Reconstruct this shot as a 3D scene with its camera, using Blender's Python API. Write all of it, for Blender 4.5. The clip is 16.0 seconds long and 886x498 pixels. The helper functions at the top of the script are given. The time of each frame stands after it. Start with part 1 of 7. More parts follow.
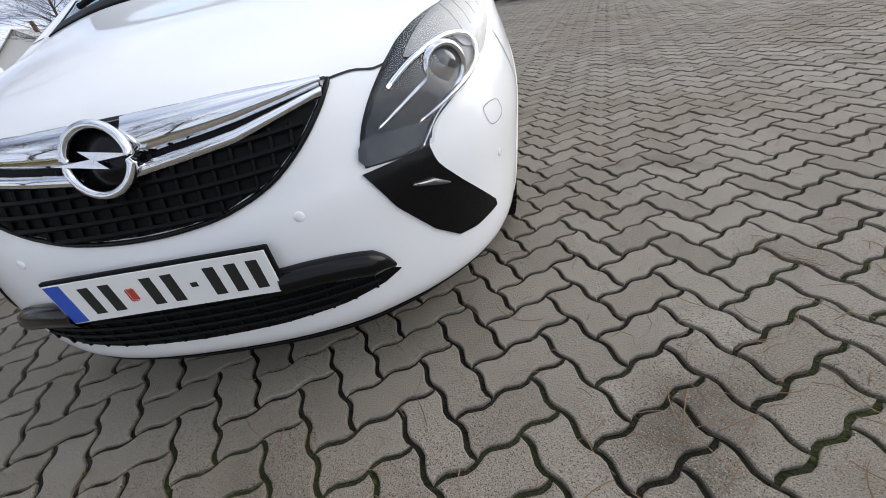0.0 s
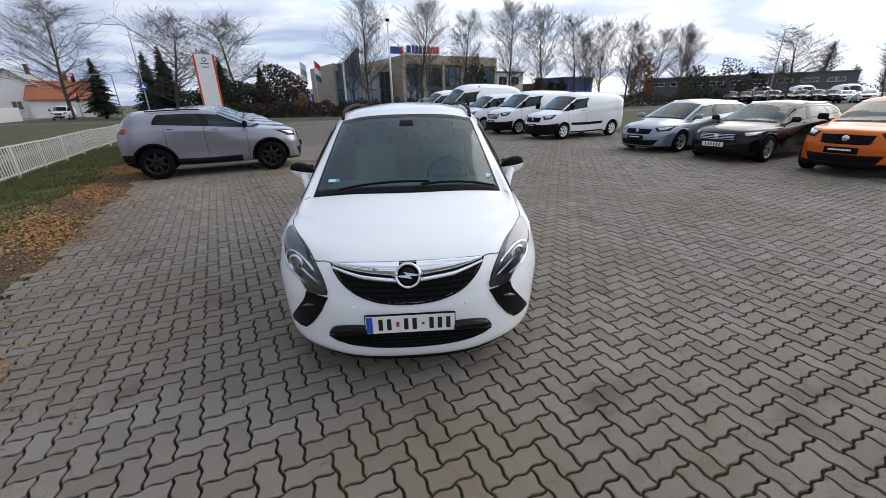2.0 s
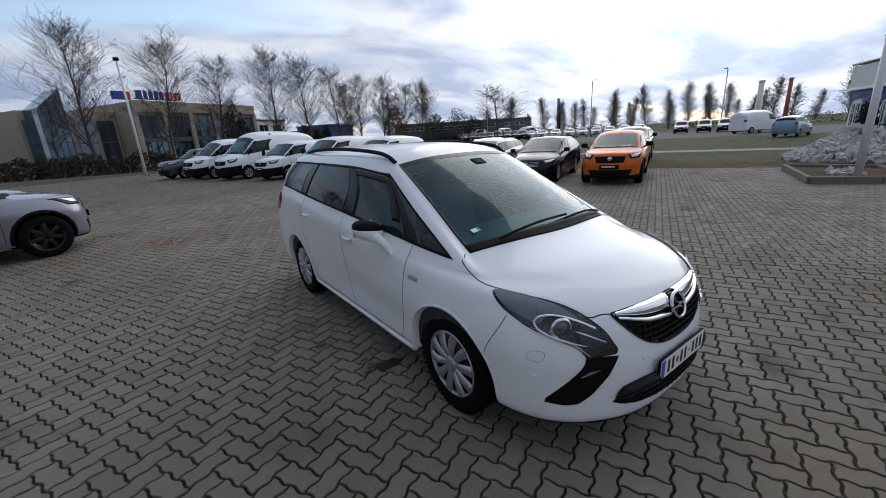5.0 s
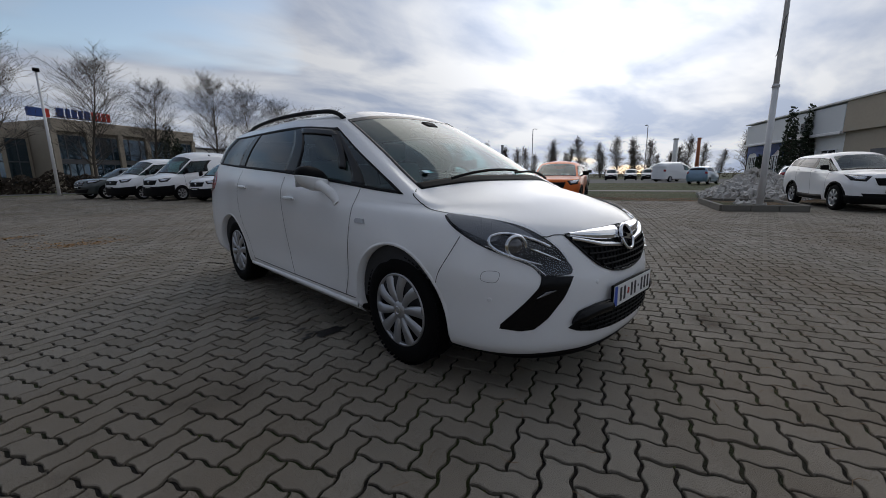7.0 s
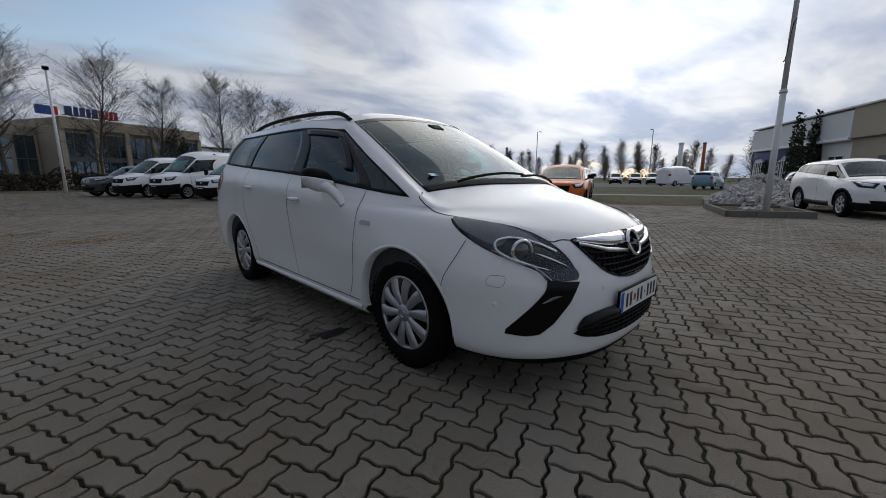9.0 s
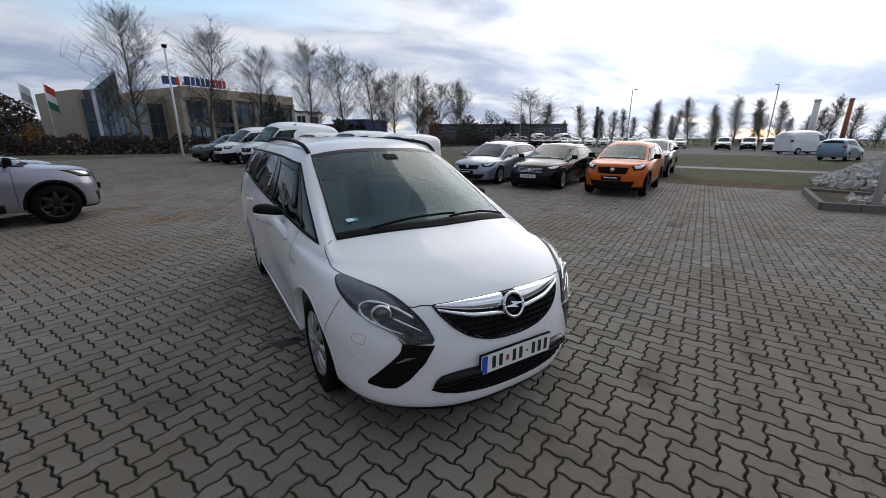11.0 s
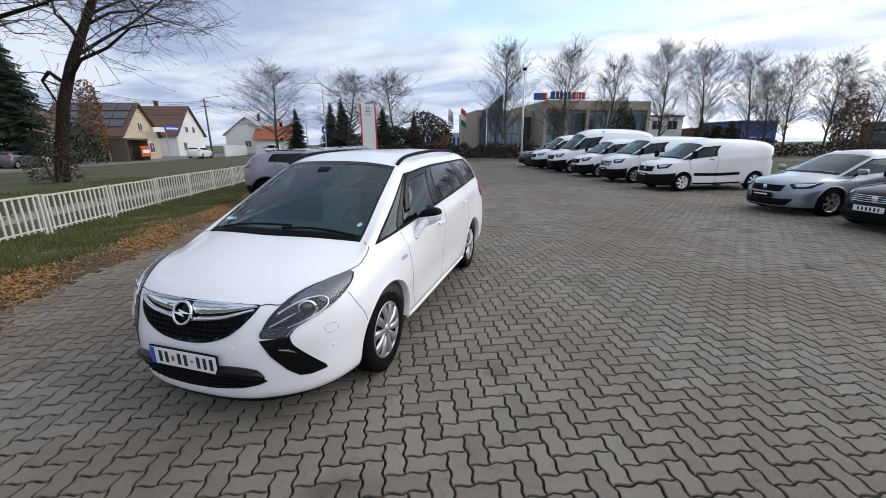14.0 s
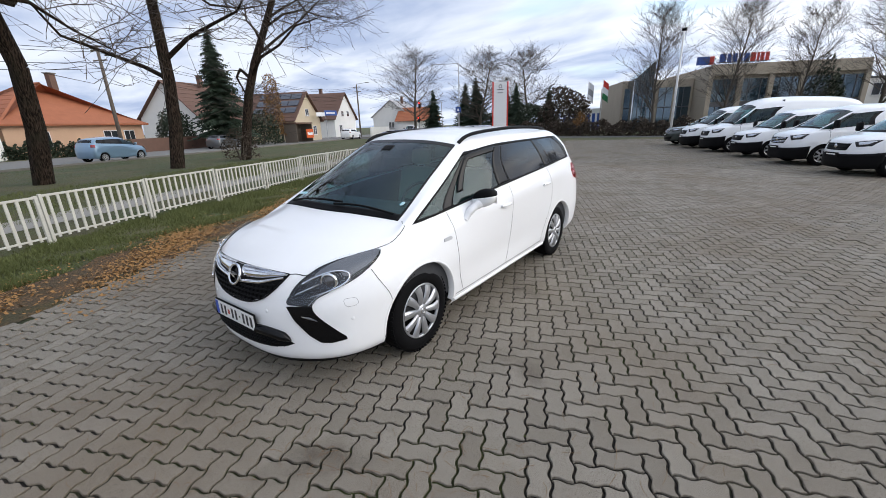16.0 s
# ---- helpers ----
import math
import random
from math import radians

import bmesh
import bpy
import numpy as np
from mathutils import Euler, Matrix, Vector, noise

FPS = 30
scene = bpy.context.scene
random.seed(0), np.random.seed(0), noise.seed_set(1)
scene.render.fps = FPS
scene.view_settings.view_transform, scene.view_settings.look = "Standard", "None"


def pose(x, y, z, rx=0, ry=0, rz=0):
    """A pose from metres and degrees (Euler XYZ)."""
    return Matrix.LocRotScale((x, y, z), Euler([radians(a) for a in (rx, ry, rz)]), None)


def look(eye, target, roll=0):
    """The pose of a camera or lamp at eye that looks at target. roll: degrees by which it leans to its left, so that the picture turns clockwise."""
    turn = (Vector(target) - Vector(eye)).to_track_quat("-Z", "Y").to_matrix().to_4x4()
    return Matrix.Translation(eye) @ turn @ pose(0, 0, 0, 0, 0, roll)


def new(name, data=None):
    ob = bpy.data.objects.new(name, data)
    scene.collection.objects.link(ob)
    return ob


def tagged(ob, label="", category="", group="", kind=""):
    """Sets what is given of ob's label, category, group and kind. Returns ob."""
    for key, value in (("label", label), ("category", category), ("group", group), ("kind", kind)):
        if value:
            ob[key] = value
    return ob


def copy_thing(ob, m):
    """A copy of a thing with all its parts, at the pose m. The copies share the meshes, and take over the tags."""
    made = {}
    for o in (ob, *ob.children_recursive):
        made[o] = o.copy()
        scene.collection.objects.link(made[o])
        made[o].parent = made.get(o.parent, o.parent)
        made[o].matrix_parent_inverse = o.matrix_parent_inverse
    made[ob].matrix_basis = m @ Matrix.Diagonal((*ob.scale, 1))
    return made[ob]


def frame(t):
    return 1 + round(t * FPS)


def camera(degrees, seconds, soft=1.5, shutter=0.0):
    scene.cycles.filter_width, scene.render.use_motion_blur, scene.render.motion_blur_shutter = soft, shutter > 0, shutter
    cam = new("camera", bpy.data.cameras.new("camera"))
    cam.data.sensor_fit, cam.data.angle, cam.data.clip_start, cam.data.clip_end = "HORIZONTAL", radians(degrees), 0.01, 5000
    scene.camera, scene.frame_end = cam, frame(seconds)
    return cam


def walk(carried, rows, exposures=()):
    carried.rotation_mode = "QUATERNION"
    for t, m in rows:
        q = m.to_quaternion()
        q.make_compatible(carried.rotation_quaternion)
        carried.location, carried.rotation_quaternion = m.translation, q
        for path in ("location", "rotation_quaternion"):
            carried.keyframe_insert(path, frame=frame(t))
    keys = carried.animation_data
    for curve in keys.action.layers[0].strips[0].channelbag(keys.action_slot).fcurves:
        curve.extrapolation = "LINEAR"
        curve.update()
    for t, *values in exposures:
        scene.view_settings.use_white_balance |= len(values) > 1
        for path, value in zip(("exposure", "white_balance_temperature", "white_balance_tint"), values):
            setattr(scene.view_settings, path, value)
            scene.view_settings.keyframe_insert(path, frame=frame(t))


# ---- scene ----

# camera and its walk
cam = camera(97, 16.0, soft=0.5)
ROWS = [
    (0, 0.698, -0.717, 0.911, 56.33, 10.22, -1.34),
    (0.5, 0.432, -0.910, 1.103, 56.55, 5.57, -2.33),
    (1, 0.169, -1.264, 1.461, 61.31, 1.55, -3.40),
    (1.5, 0.122, -1.683, 1.658, 66.08, 0.50, -3.29),
    (2, 0.081, -2.016, 1.699, 68.92, 1.18, -3.88),
    (2.5, -0.070, -2.181, 1.709, 70.92, 1.28, -6.79),
    (3, -0.603, -2.140, 1.708, 72.49, 1.57, -10.78),
    (3.2, -0.810, -2.050, 1.672, 72.84, 1.67, -12.82),
    (5.3, -2.234, -0.739, 1.720, 74.21, 2.35, -40.41),
    (5.5, -2.211, -0.744, 1.661, 74.70, 1.58, -41.97),
    (6, -2.227, -0.773, 1.255, 76.33, 0.54, -44.00),
    (6.5, -2.225, -0.794, 1.116, 78.18, 0.54, -44.45),
    (7, -2.239, -0.784, 1.098, 79.34, 0.63, -44.63),
    (7.5, -2.235, -0.771, 1.091, 79.86, 0.63, -44.70),
    (8, -2.247, -0.764, 1.095, 80.24, 0.31, -44.53),
    (8.5, -2.250, -0.761, 1.090, 80.47, 0.04, -44.39),
    (8.7, -2.248, -0.757, 1.086, 80.28, 0.01, -44.32),
    (10.8, -1.619, -1.360, 1.621, 73.50, -0.11, -34.87),
    (11, -1.430, -1.487, 1.665, 73.99, -0.23, -32.08),
    (11.5, -0.904, -1.818, 1.690, 75.36, -0.42, -24.50),
    (12, -0.299, -1.977, 1.705, 75.22, -0.17, -15.56),
    (12.5, 0.335, -2.060, 1.701, 74.79, -0.19, -5.46),
    (13, 0.961, -2.016, 1.720, 74.79, -0.18, 1.80),
    (13.5, 1.623, -1.879, 1.727, 74.94, -0.03, 9.68),
    (14, 2.139, -1.576, 1.723, 74.91, 0.43, 17.12),
    (14.5, 2.480, -1.228, 1.720, 73.33, 1.22, 24.44),
    (15, 2.666, -1.081, 1.726, 72.70, 1.43, 29.99),
    (15.5, 2.716, -1.153, 1.714, 72.95, 1.59, 33.68),
    (16, 2.670, -1.145, 1.692, 72.40, 1.69, 36.03),
]
EXPOSURES = [(0, 1.03, 7150, 10), (1.0, 1.08, 7150, 10), (2, 0.7, 7000, 10), (3, 0.28, 6650, 10), (5.5, -0.02, 6650, 10), (6.2, -0.32, 6900, 10), (8.5, -0.4, 6950, 10), (11, 0.13, 6900, 10), (12.5, 0.3, 6900, 10), (14, 0.68, 6900, 10), (16, 0.88, 7000, 10)]
walk(cam, [(t, pose(x, y, z, rx, ry, rz)) for t, x, y, z, rx, ry, rz in ROWS], exposures=EXPOSURES)

# ---- world and sun: a broken overcast, brightest where the veiled sun stands ----
from mathutils.bvhtree import BVHTree

SUN_AZ, SUN_EL = radians(66), radians(26)      # the sun's bearing from +Y towards +X, and its height
sun_dir = Vector((math.sin(SUN_AZ) * math.cos(SUN_EL), math.cos(SUN_AZ) * math.cos(SUN_EL), math.sin(SUN_EL)))
world = bpy.data.worlds.new("overcast_sky")
scene.world = world
world.use_nodes = True
wn, wl = world.node_tree.nodes, world.node_tree.links
wn.clear()


def w_node(kind, op=None, a=None, b=None, c=None):
    n = wn.new(kind)
    if op:
        n.operation = op
    for i, v in enumerate((a, b, c)):
        if v is None:
            continue
        if hasattr(v, "is_linked"):
            wl.new(v, n.inputs[i])
        else:
            n.inputs[i].default_value = v
    return n


w_out, w_bg, w_sky = wn.new("ShaderNodeOutputWorld"), wn.new("ShaderNodeBackground"), wn.new("ShaderNodeTexSky")
w_sky.sky_type, w_sky.sun_disc = "NISHITA", False
w_sky.sun_elevation, w_sky.sun_rotation = SUN_EL, SUN_AZ
w_dir = wn.new("ShaderNodeTexCoord").outputs["Generated"]
w_sep = w_node("ShaderNodeSeparateXYZ", None, w_dir)
w_rise = w_node("ShaderNodeMath", "ADD", w_node("ShaderNodeMath", "MAXIMUM", w_sep.outputs[2], 0.0).outputs[0], 0.16).outputs[0]
w_comb = wn.new("ShaderNodeCombineXYZ")                                   # the cloud sheet, flat overhead
wl.new(w_node("ShaderNodeMath", "DIVIDE", w_sep.outputs[0], w_rise).outputs[0], w_comb.inputs[0])
wl.new(w_node("ShaderNodeMath", "DIVIDE", w_sep.outputs[1], w_rise).outputs[0], w_comb.inputs[1])
w_map = wn.new("ShaderNodeMapping")
w_map.inputs["Location"].default_value = (3.1, 1.7, 0)
w_map.inputs["Rotation"].default_value = (0, 0, radians(35))
w_map.inputs["Scale"].default_value = (0.55, 0.85, 1)
wl.new(w_comb.outputs[0], w_map.inputs["Vector"])
w_no1, w_no2 = wn.new("ShaderNodeTexNoise"), wn.new("ShaderNodeTexNoise")
w_no1.inputs["Scale"].default_value, w_no1.inputs["Detail"].default_value, w_no1.inputs["Distortion"].default_value = 1.6, 10, 0.55
w_no2.inputs["Scale"].default_value, w_no2.inputs["Detail"].default_value, w_no2.inputs["Distortion"].default_value = 0.5, 5, 0.2
wl.new(w_map.outputs[0], w_no1.inputs["Vector"])
wl.new(w_map.outputs[0], w_no2.inputs["Vector"])
# light and dark of the clouds
w_shade = wn.new("ShaderNodeValToRGB")
w_shade.color_ramp.elements[0].position, w_shade.color_ramp.elements[0].color = 0.40, (0.47, 0.56, 0.75, 1)
w_shade.color_ramp.elements[1].position, w_shade.color_ramp.elements[1].color = 0.585, (0.90, 0.95, 1.04, 1)
w_map2 = wn.new("ShaderNodeMapping")
w_map2.inputs["Rotation"].default_value = (0, 0, radians(35))
w_map2.inputs["Scale"].default_value = (1.1, 2.0, 1)
wl.new(w_comb.outputs[0], w_map2.inputs["Vector"])
w_no3 = wn.new("ShaderNodeTexNoise")
w_no3.inputs["Scale"].default_value, w_no3.inputs["Detail"].default_value, w_no3.inputs["Distortion"].default_value = 1.7, 9, 0.5
wl.new(w_map2.outputs[0], w_no3.inputs["Vector"])
w_fac = w_node("ShaderNodeMath", "MULTIPLY_ADD", w_no3.outputs["Fac"], 0.24, w_node("ShaderNodeMath", "MULTIPLY", w_no1.outputs["Fac"], 0.76).outputs[0])
wl.new(w_fac.outputs[0], w_shade.inputs["Fac"])
# glow round the veiled sun
w_dot = wn.new("ShaderNodeVectorMath")
w_dot.operation = "DOT_PRODUCT"
wl.new(w_dir, w_dot.inputs[0])
w_dot.inputs[1].default_value = sun_dir
w_glow = w_node("ShaderNodeMath", "POWER", w_node("ShaderNodeMath", "MAXIMUM", w_dot.outputs["Value"], 0.0).outputs[0], 16.0).outputs[0]
w_side = w_node("ShaderNodeMath", "MULTIPLY_ADD", w_node("ShaderNodeMath", "MAXIMUM", w_dot.outputs["Value"], 0.0).outputs[0], 0.34, 0.545).outputs[0]
w_gain = w_node("ShaderNodeMath", "MULTIPLY_ADD", w_glow, 1.1, w_side).outputs[0]
w_cloud = wn.new("ShaderNodeVectorMath")
w_cloud.operation = "SCALE"
w_near = w_node("ShaderNodeMath", "MAXIMUM", w_dot.outputs["Value"], 0.0).outputs[0]
w_tint = wn.new("ShaderNodeCombineXYZ")
for k, (low, rise) in enumerate(((0.90, 0.10), (0.965, 0.035), (1.08, -0.08))):
    wl.new(w_node("ShaderNodeMath", "MULTIPLY_ADD", w_near, rise, low).outputs[0], w_tint.inputs[k])
w_hue = wn.new("ShaderNodeVectorMath")
w_hue.operation = "MULTIPLY"
wl.new(w_shade.outputs["Color"], w_hue.inputs[0])
wl.new(w_tint.outputs[0], w_hue.inputs[1])
wl.new(w_hue.outputs[0], w_cloud.inputs[0])
wl.new(w_gain, w_cloud.inputs["Scale"])
w_blue = wn.new("ShaderNodeVectorMath")
w_blue.operation = "SCALE"
w_blue.inputs["Scale"].default_value = 0.17
wl.new(w_sky.outputs["Color"], w_blue.inputs[0])
w_gap = wn.new("ShaderNodeMapRange")
w_gap.inputs["From Min"].default_value, w_gap.inputs["From Max"].default_value = 0.335, 0.41
wl.new(w_no2.outputs["Fac"], w_gap.inputs["Value"])
w_mix = wn.new("ShaderNodeMix")
w_mix.data_type = "RGBA"
wl.new(w_gap.outputs["Result"], w_mix.inputs[0])
wl.new(w_blue.outputs[0], w_mix.inputs[6])
wl.new(w_cloud.outputs[0], w_mix.inputs[7])
wl.new(w_mix.outputs[2], w_bg.inputs["Color"])
w_bg.inputs["Strength"].default_value = 1.07
wl.new(w_bg.outputs["Background"], w_out.inputs["Surface"])

sun_data = bpy.data.lights.new("sun", "SUN")
sun_data.energy, sun_data.angle, sun_data.color = 0.9, radians(62), (1.0, 0.95, 0.88)
sun = new("sun", sun_data)
sun.matrix_world = look((0, 0, 60), Vector((0, 0, 60)) - sun_dir)

# ---- materials ----
def node_material(name):
    m = bpy.data.materials.new(name)
    m.use_nodes = True
    n, l = m.node_tree.nodes, m.node_tree.links
    return m, n, l, n["Principled BSDF"]


def plain(name, rgb, rough=0.5, metal=0.0, vary=0.0, scale=8.0, bump=0.0, bump_scale=60.0, coat=0.0, rough_vary=0.0, spec=0.5):
    """A solid surface with colour variation at two scales, and fine relief."""
    m, n, l, b = node_material(name)
    b.inputs["Roughness"].default_value, b.inputs["Metallic"].default_value = rough, metal
    b.inputs["Coat Weight"].default_value, b.inputs["Coat Roughness"].default_value = coat, 0.04
    b.inputs["Specular IOR Level"].default_value = spec
    b.inputs["Base Color"].default_value = (*rgb, 1)
    tc = n.new("ShaderNodeTexCoord")
    if vary:
        big, small, mix, ramp = n.new("ShaderNodeTexNoise"), n.new("ShaderNodeTexNoise"), n.new("ShaderNodeMix"), n.new("ShaderNodeMix")
        big.inputs["Scale"].default_value, small.inputs["Scale"].default_value = scale, scale * 9
        big.inputs["Detail"].default_value = 5
        l.new(tc.outputs["Object"], big.inputs["Vector"])
        l.new(tc.outputs["Object"], small.inputs["Vector"])
        mix.inputs[0].default_value = 0.4
        l.new(big.outputs["Fac"], mix.inputs[2])
        l.new(small.outputs["Fac"], mix.inputs[3])
        ramp.data_type = "RGBA"
        ramp.inputs[6].default_value = (*[max(0.0, c * (1 - vary)) for c in rgb], 1)
        ramp.inputs[7].default_value = (*[min(1.0, c * (1 + vary)) for c in rgb], 1)
        l.new(mix.outputs[0], ramp.inputs[0])
        l.new(ramp.outputs[2], b.inputs["Base Color"])
    if rough_vary:
        rn, mr = n.new("ShaderNodeTexNoise"), n.new("ShaderNodeMapRange")
        rn.inputs["Scale"].default_value = scale * 3
        l.new(tc.outputs["Object"], rn.inputs["Vector"])
        mr.inputs["To Min"].default_value, mr.inputs["To Max"].default_value = max(0, rough - rough_vary), min(1, rough + rough_vary)
        l.new(rn.outputs["Fac"], mr.inputs["Value"])
        l.new(mr.outputs["Result"], b.inputs["Roughness"])
    if bump:
        bn, bp = n.new("ShaderNodeTexNoise"), n.new("ShaderNodeBump")
        bn.inputs["Scale"].default_value, bn.inputs["Detail"].default_value = bump_scale, 4
        bp.inputs["Strength"].default_value, bp.inputs["Distance"].default_value = bump, 0.01
        l.new(tc.outputs["Object"], bn.inputs["Vector"])
        l.new(bn.outputs["Fac"], bp.inputs["Height"])
        l.new(bp.outputs["Normal"], b.inputs["Normal"])
    return m


def glass(name, rgb, alpha, rough=0.02, ior=1.6, sheen=(1, 1, 1)):
    """Thin tinted pane: a clear film that lets part of the light through, under a glossy face."""
    m, n, l, b = node_material(name)
    tr, both = n.new("ShaderNodeBsdfTransparent"), n.new("ShaderNodeAddShader")
    tr.inputs["Color"].default_value = (*[c * alpha for c in rgb], 1)
    b.inputs["Base Color"].default_value = (0, 0, 0, 1)
    b.inputs["Roughness"].default_value, b.inputs["IOR"].default_value = rough, ior
    b.inputs["Specular Tint"].default_value = (*sheen, 1)      # coated panes mirror a cool green
    l.new(tr.outputs["BSDF"], both.inputs[0])
    l.new(b.outputs["BSDF"], both.inputs[1])
    l.new(both.outputs["Shader"], n["Material Output"].inputs["Surface"])
    return m


M_WHITE = plain("white_car_paint", (0.82, 0.825, 0.83), 0.35, vary=0.02, scale=3, coat=0.8, spec=0.15)
M_SILVER = plain("silver_car_paint", (0.24, 0.24, 0.285), 0.34, 0.6, vary=0.05, scale=3, coat=1.0)
M_BLACKPAINT = plain("black_car_paint", (0.004, 0.0045, 0.008), 0.12, vary=0.1, scale=3, spec=0.28)
M_ORANGE = plain("orange_car_paint", (0.60, 0.115, 0.006), 0.35, 0.2, vary=0.05, scale=3, coat=0.45, spec=0.15)
M_GREYPAINT = plain("grey_car_paint", (0.10, 0.105, 0.11), 0.3, 0.4, vary=0.05, scale=3, coat=1.0)
M_BLUEPAINT = plain("light_blue_car_paint", (0.18, 0.29, 0.40), 0.3, 0.4, vary=0.05, scale=3, coat=1.0)
M_REDPAINT = plain("red_car_paint", (0.28, 0.02, 0.015), 0.3, 0.1, vary=0.05, scale=3, coat=1.0)
M_BLUEGREY = plain("blue_grey_car_paint", (0.25, 0.29, 0.34), 0.33, 0.6, vary=0.05, scale=3, coat=1.0)
M_TRIM = plain("black_plastic", (0.005, 0.005, 0.0055), 0.55, spec=0.10, vary=0.2, scale=20, bump=0.05, bump_scale=300)
M_GLOSSBLACK = plain("gloss_black_plastic", (0.004, 0.004, 0.0045), 0.18, spec=0.22)
M_RUBBER = plain("tyre_rubber", (0.005, 0.005, 0.0055), 0.75, spec=0.08, vary=0.3, scale=15, bump=0.2, bump_scale=80)
M_CHROME = plain("chrome", (0.75, 0.76, 0.78), 0.06, 1.0)
M_ALLOY = plain("silver_wheel_paint", (0.42, 0.43, 0.45), 0.32, 0.7, vary=0.08, scale=20)
M_DARKALLOY = plain("dark_wheel_paint", (0.014, 0.014, 0.015), 0.35, 0.5, vary=0.1, scale=20)
M_GLASS = glass("car_window_glass", (0.30, 0.66, 0.70), 0.80, ior=1.57, sheen=(0.66, 0.95, 1.0))
M_SCREEN = glass("shaded_windscreen_glass", (0.30, 0.54, 0.55), 0.72, ior=1.52, sheen=(0.75, 0.95, 1.0))
M_SIDE = glass("side_window_glass", (0.32, 0.54, 0.55), 0.60, ior=1.5, sheen=(0.75, 0.95, 1.0))
M_TINT = glass("tinted_window_glass", (0.30, 0.33, 0.36), 0.12, ior=1.42)
M_LENS = glass("lamp_lens", (0.96, 0.97, 0.98), 0.97, ior=1.36)
M_CABIN = plain("cabin_cloth", (0.035, 0.036, 0.04), 0.85, vary=0.3, scale=12)
M_BEIGE = plain("beige_cabin_lining", (0.32, 0.29, 0.25), 0.8, vary=0.1, scale=8)

# ---- building tools ----
def finish(name, verts, faces, mat, parent=None, label="", smooth=True):
    me = bpy.data.meshes.new(name)
    me.from_pydata([tuple(v) for v in verts], [], [tuple(f) for f in faces])
    me.materials.append(mat)
    if smooth:
        me.shade_smooth()
    me.update()
    ob = new(name, me)
    if parent:
        ob.parent = parent
    if label:
        ob["label"] = label
    return ob


def part(name, bm, mat, parent=None, label="", smooth=False, angle=None):
    me = bpy.data.meshes.new(name)
    bm.normal_update()
    bm.to_mesh(me)
    bm.free()
    me.materials.append(mat)
    if angle is not None:
        me.shade_smooth()
        me.set_sharp_from_angle(angle=radians(angle))
    elif smooth:
        me.shade_smooth()
    ob = new(name, me)
    if parent:
        ob.parent = parent
    if label:
        ob["label"] = label
    return ob


def thing(name, label, category, m=None, group="", kind=""):
    """An Empty at the base of a thing, which carries its parts."""
    ob = new(name)
    ob.empty_display_size = 0.2
    if m is not None:
        ob.matrix_world = m
    return tagged(ob, label, category, group, kind)


def box(size, at=(0, 0, 0), bevel=0.0, bm=None, rot=None, segments=2):
    """A box with rounded edges, joined into bm if one is given."""
    bm = bm or bmesh.new()
    got = bmesh.ops.create_cube(bm, size=1.0)["verts"]
    m = Matrix.Translation(at) @ (rot or Matrix()) @ Matrix.Diagonal((*size, 1))
    bmesh.ops.transform(bm, matrix=m, verts=got)
    if bevel:
        edges = list({e for v in got for e in v.link_edges})
        bmesh.ops.bevel(bm, geom=edges, offset=bevel, segments=segments, affect="EDGES", profile=0.5)
    return bm


def rod(a, b, r0, r1=None, sides=10, bm=None, caps=True):
    """A straight tapered rod from a to b."""
    bm = bm or bmesh.new()
    a, b = Vector(a), Vector(b)
    d = b - a
    rot = d.to_track_quat("Z", "Y").to_matrix().to_4x4()
    bmesh.ops.create_cone(bm, cap_ends=caps, segments=sides, radius1=r0, radius2=r0 if r1 is None else r1, depth=d.length,
                          matrix=Matrix.Translation((a + b) / 2) @ rot)
    return bm


def tube(points, r, sides=8, bm=None, closed=False):
    """A round tube along a line of points; r is one radius or one for each point."""
    bm = bm or bmesh.new()
    pts = [Vector(p) for p in points]
    n = len(pts)
    rs = [r] * n if isinstance(r, (int, float)) else list(r)
    rings = []
    up = Vector((0, 0, 1))
    for i, p in enumerate(pts):
        a = pts[i - 1] if (i or closed) else p
        b = pts[(i + 1) % n] if (i < n - 1 or closed) else p
        d = (b - a).normalized()
        u = d.cross(up)
        if u.length < 0.05:
            u = d.cross(Vector((1, 0, 0)))
        u.normalize()
        w = d.cross(u)
        rings.append([bm.verts.new(p + rs[i] * (math.cos(2 * math.pi * k / sides) * u + math.sin(2 * math.pi * k / sides) * w)) for k in range(sides)])
    for i in range(n if closed else n - 1):
        A, B = rings[i], rings[(i + 1) % n]
        for k in range(sides):
            bm.faces.new((A[k], A[(k + 1) % sides], B[(k + 1) % sides], B[k]))
    if not closed:
        bm.faces.new(rings[0])
        bm.faces.new(rings[-1][::-1])
    return bm


def lathe(profile, sides=32, axis="X", bm=None, at=(0, 0, 0), above=None):
    """A body of revolution: profile of (radius, place along the axis); only what lies above a height, if given."""
    bm = bm or bmesh.new()
    rings = []
    for r, h in profile:
        ring = []
        for k in range(sides):
            c, s = r * math.cos(2 * math.pi * k / sides), r * math.sin(2 * math.pi * k / sides)
            p = (h, c, s) if axis == "X" else (c, h, s) if axis == "Y" else (c, s, h)
            ring.append(bm.verts.new(Vector(p) + Vector(at)))
        rings.append(ring)
    for A, B in zip(rings, rings[1:]):
        for k in range(sides):
            bm.faces.new((A[k], A[(k + 1) % sides], B[(k + 1) % sides], B[k]))
    if above is not None:
        bmesh.ops.delete(bm, geom=[v for v in bm.verts if v.co.z < above], context="VERTS")
    return bm


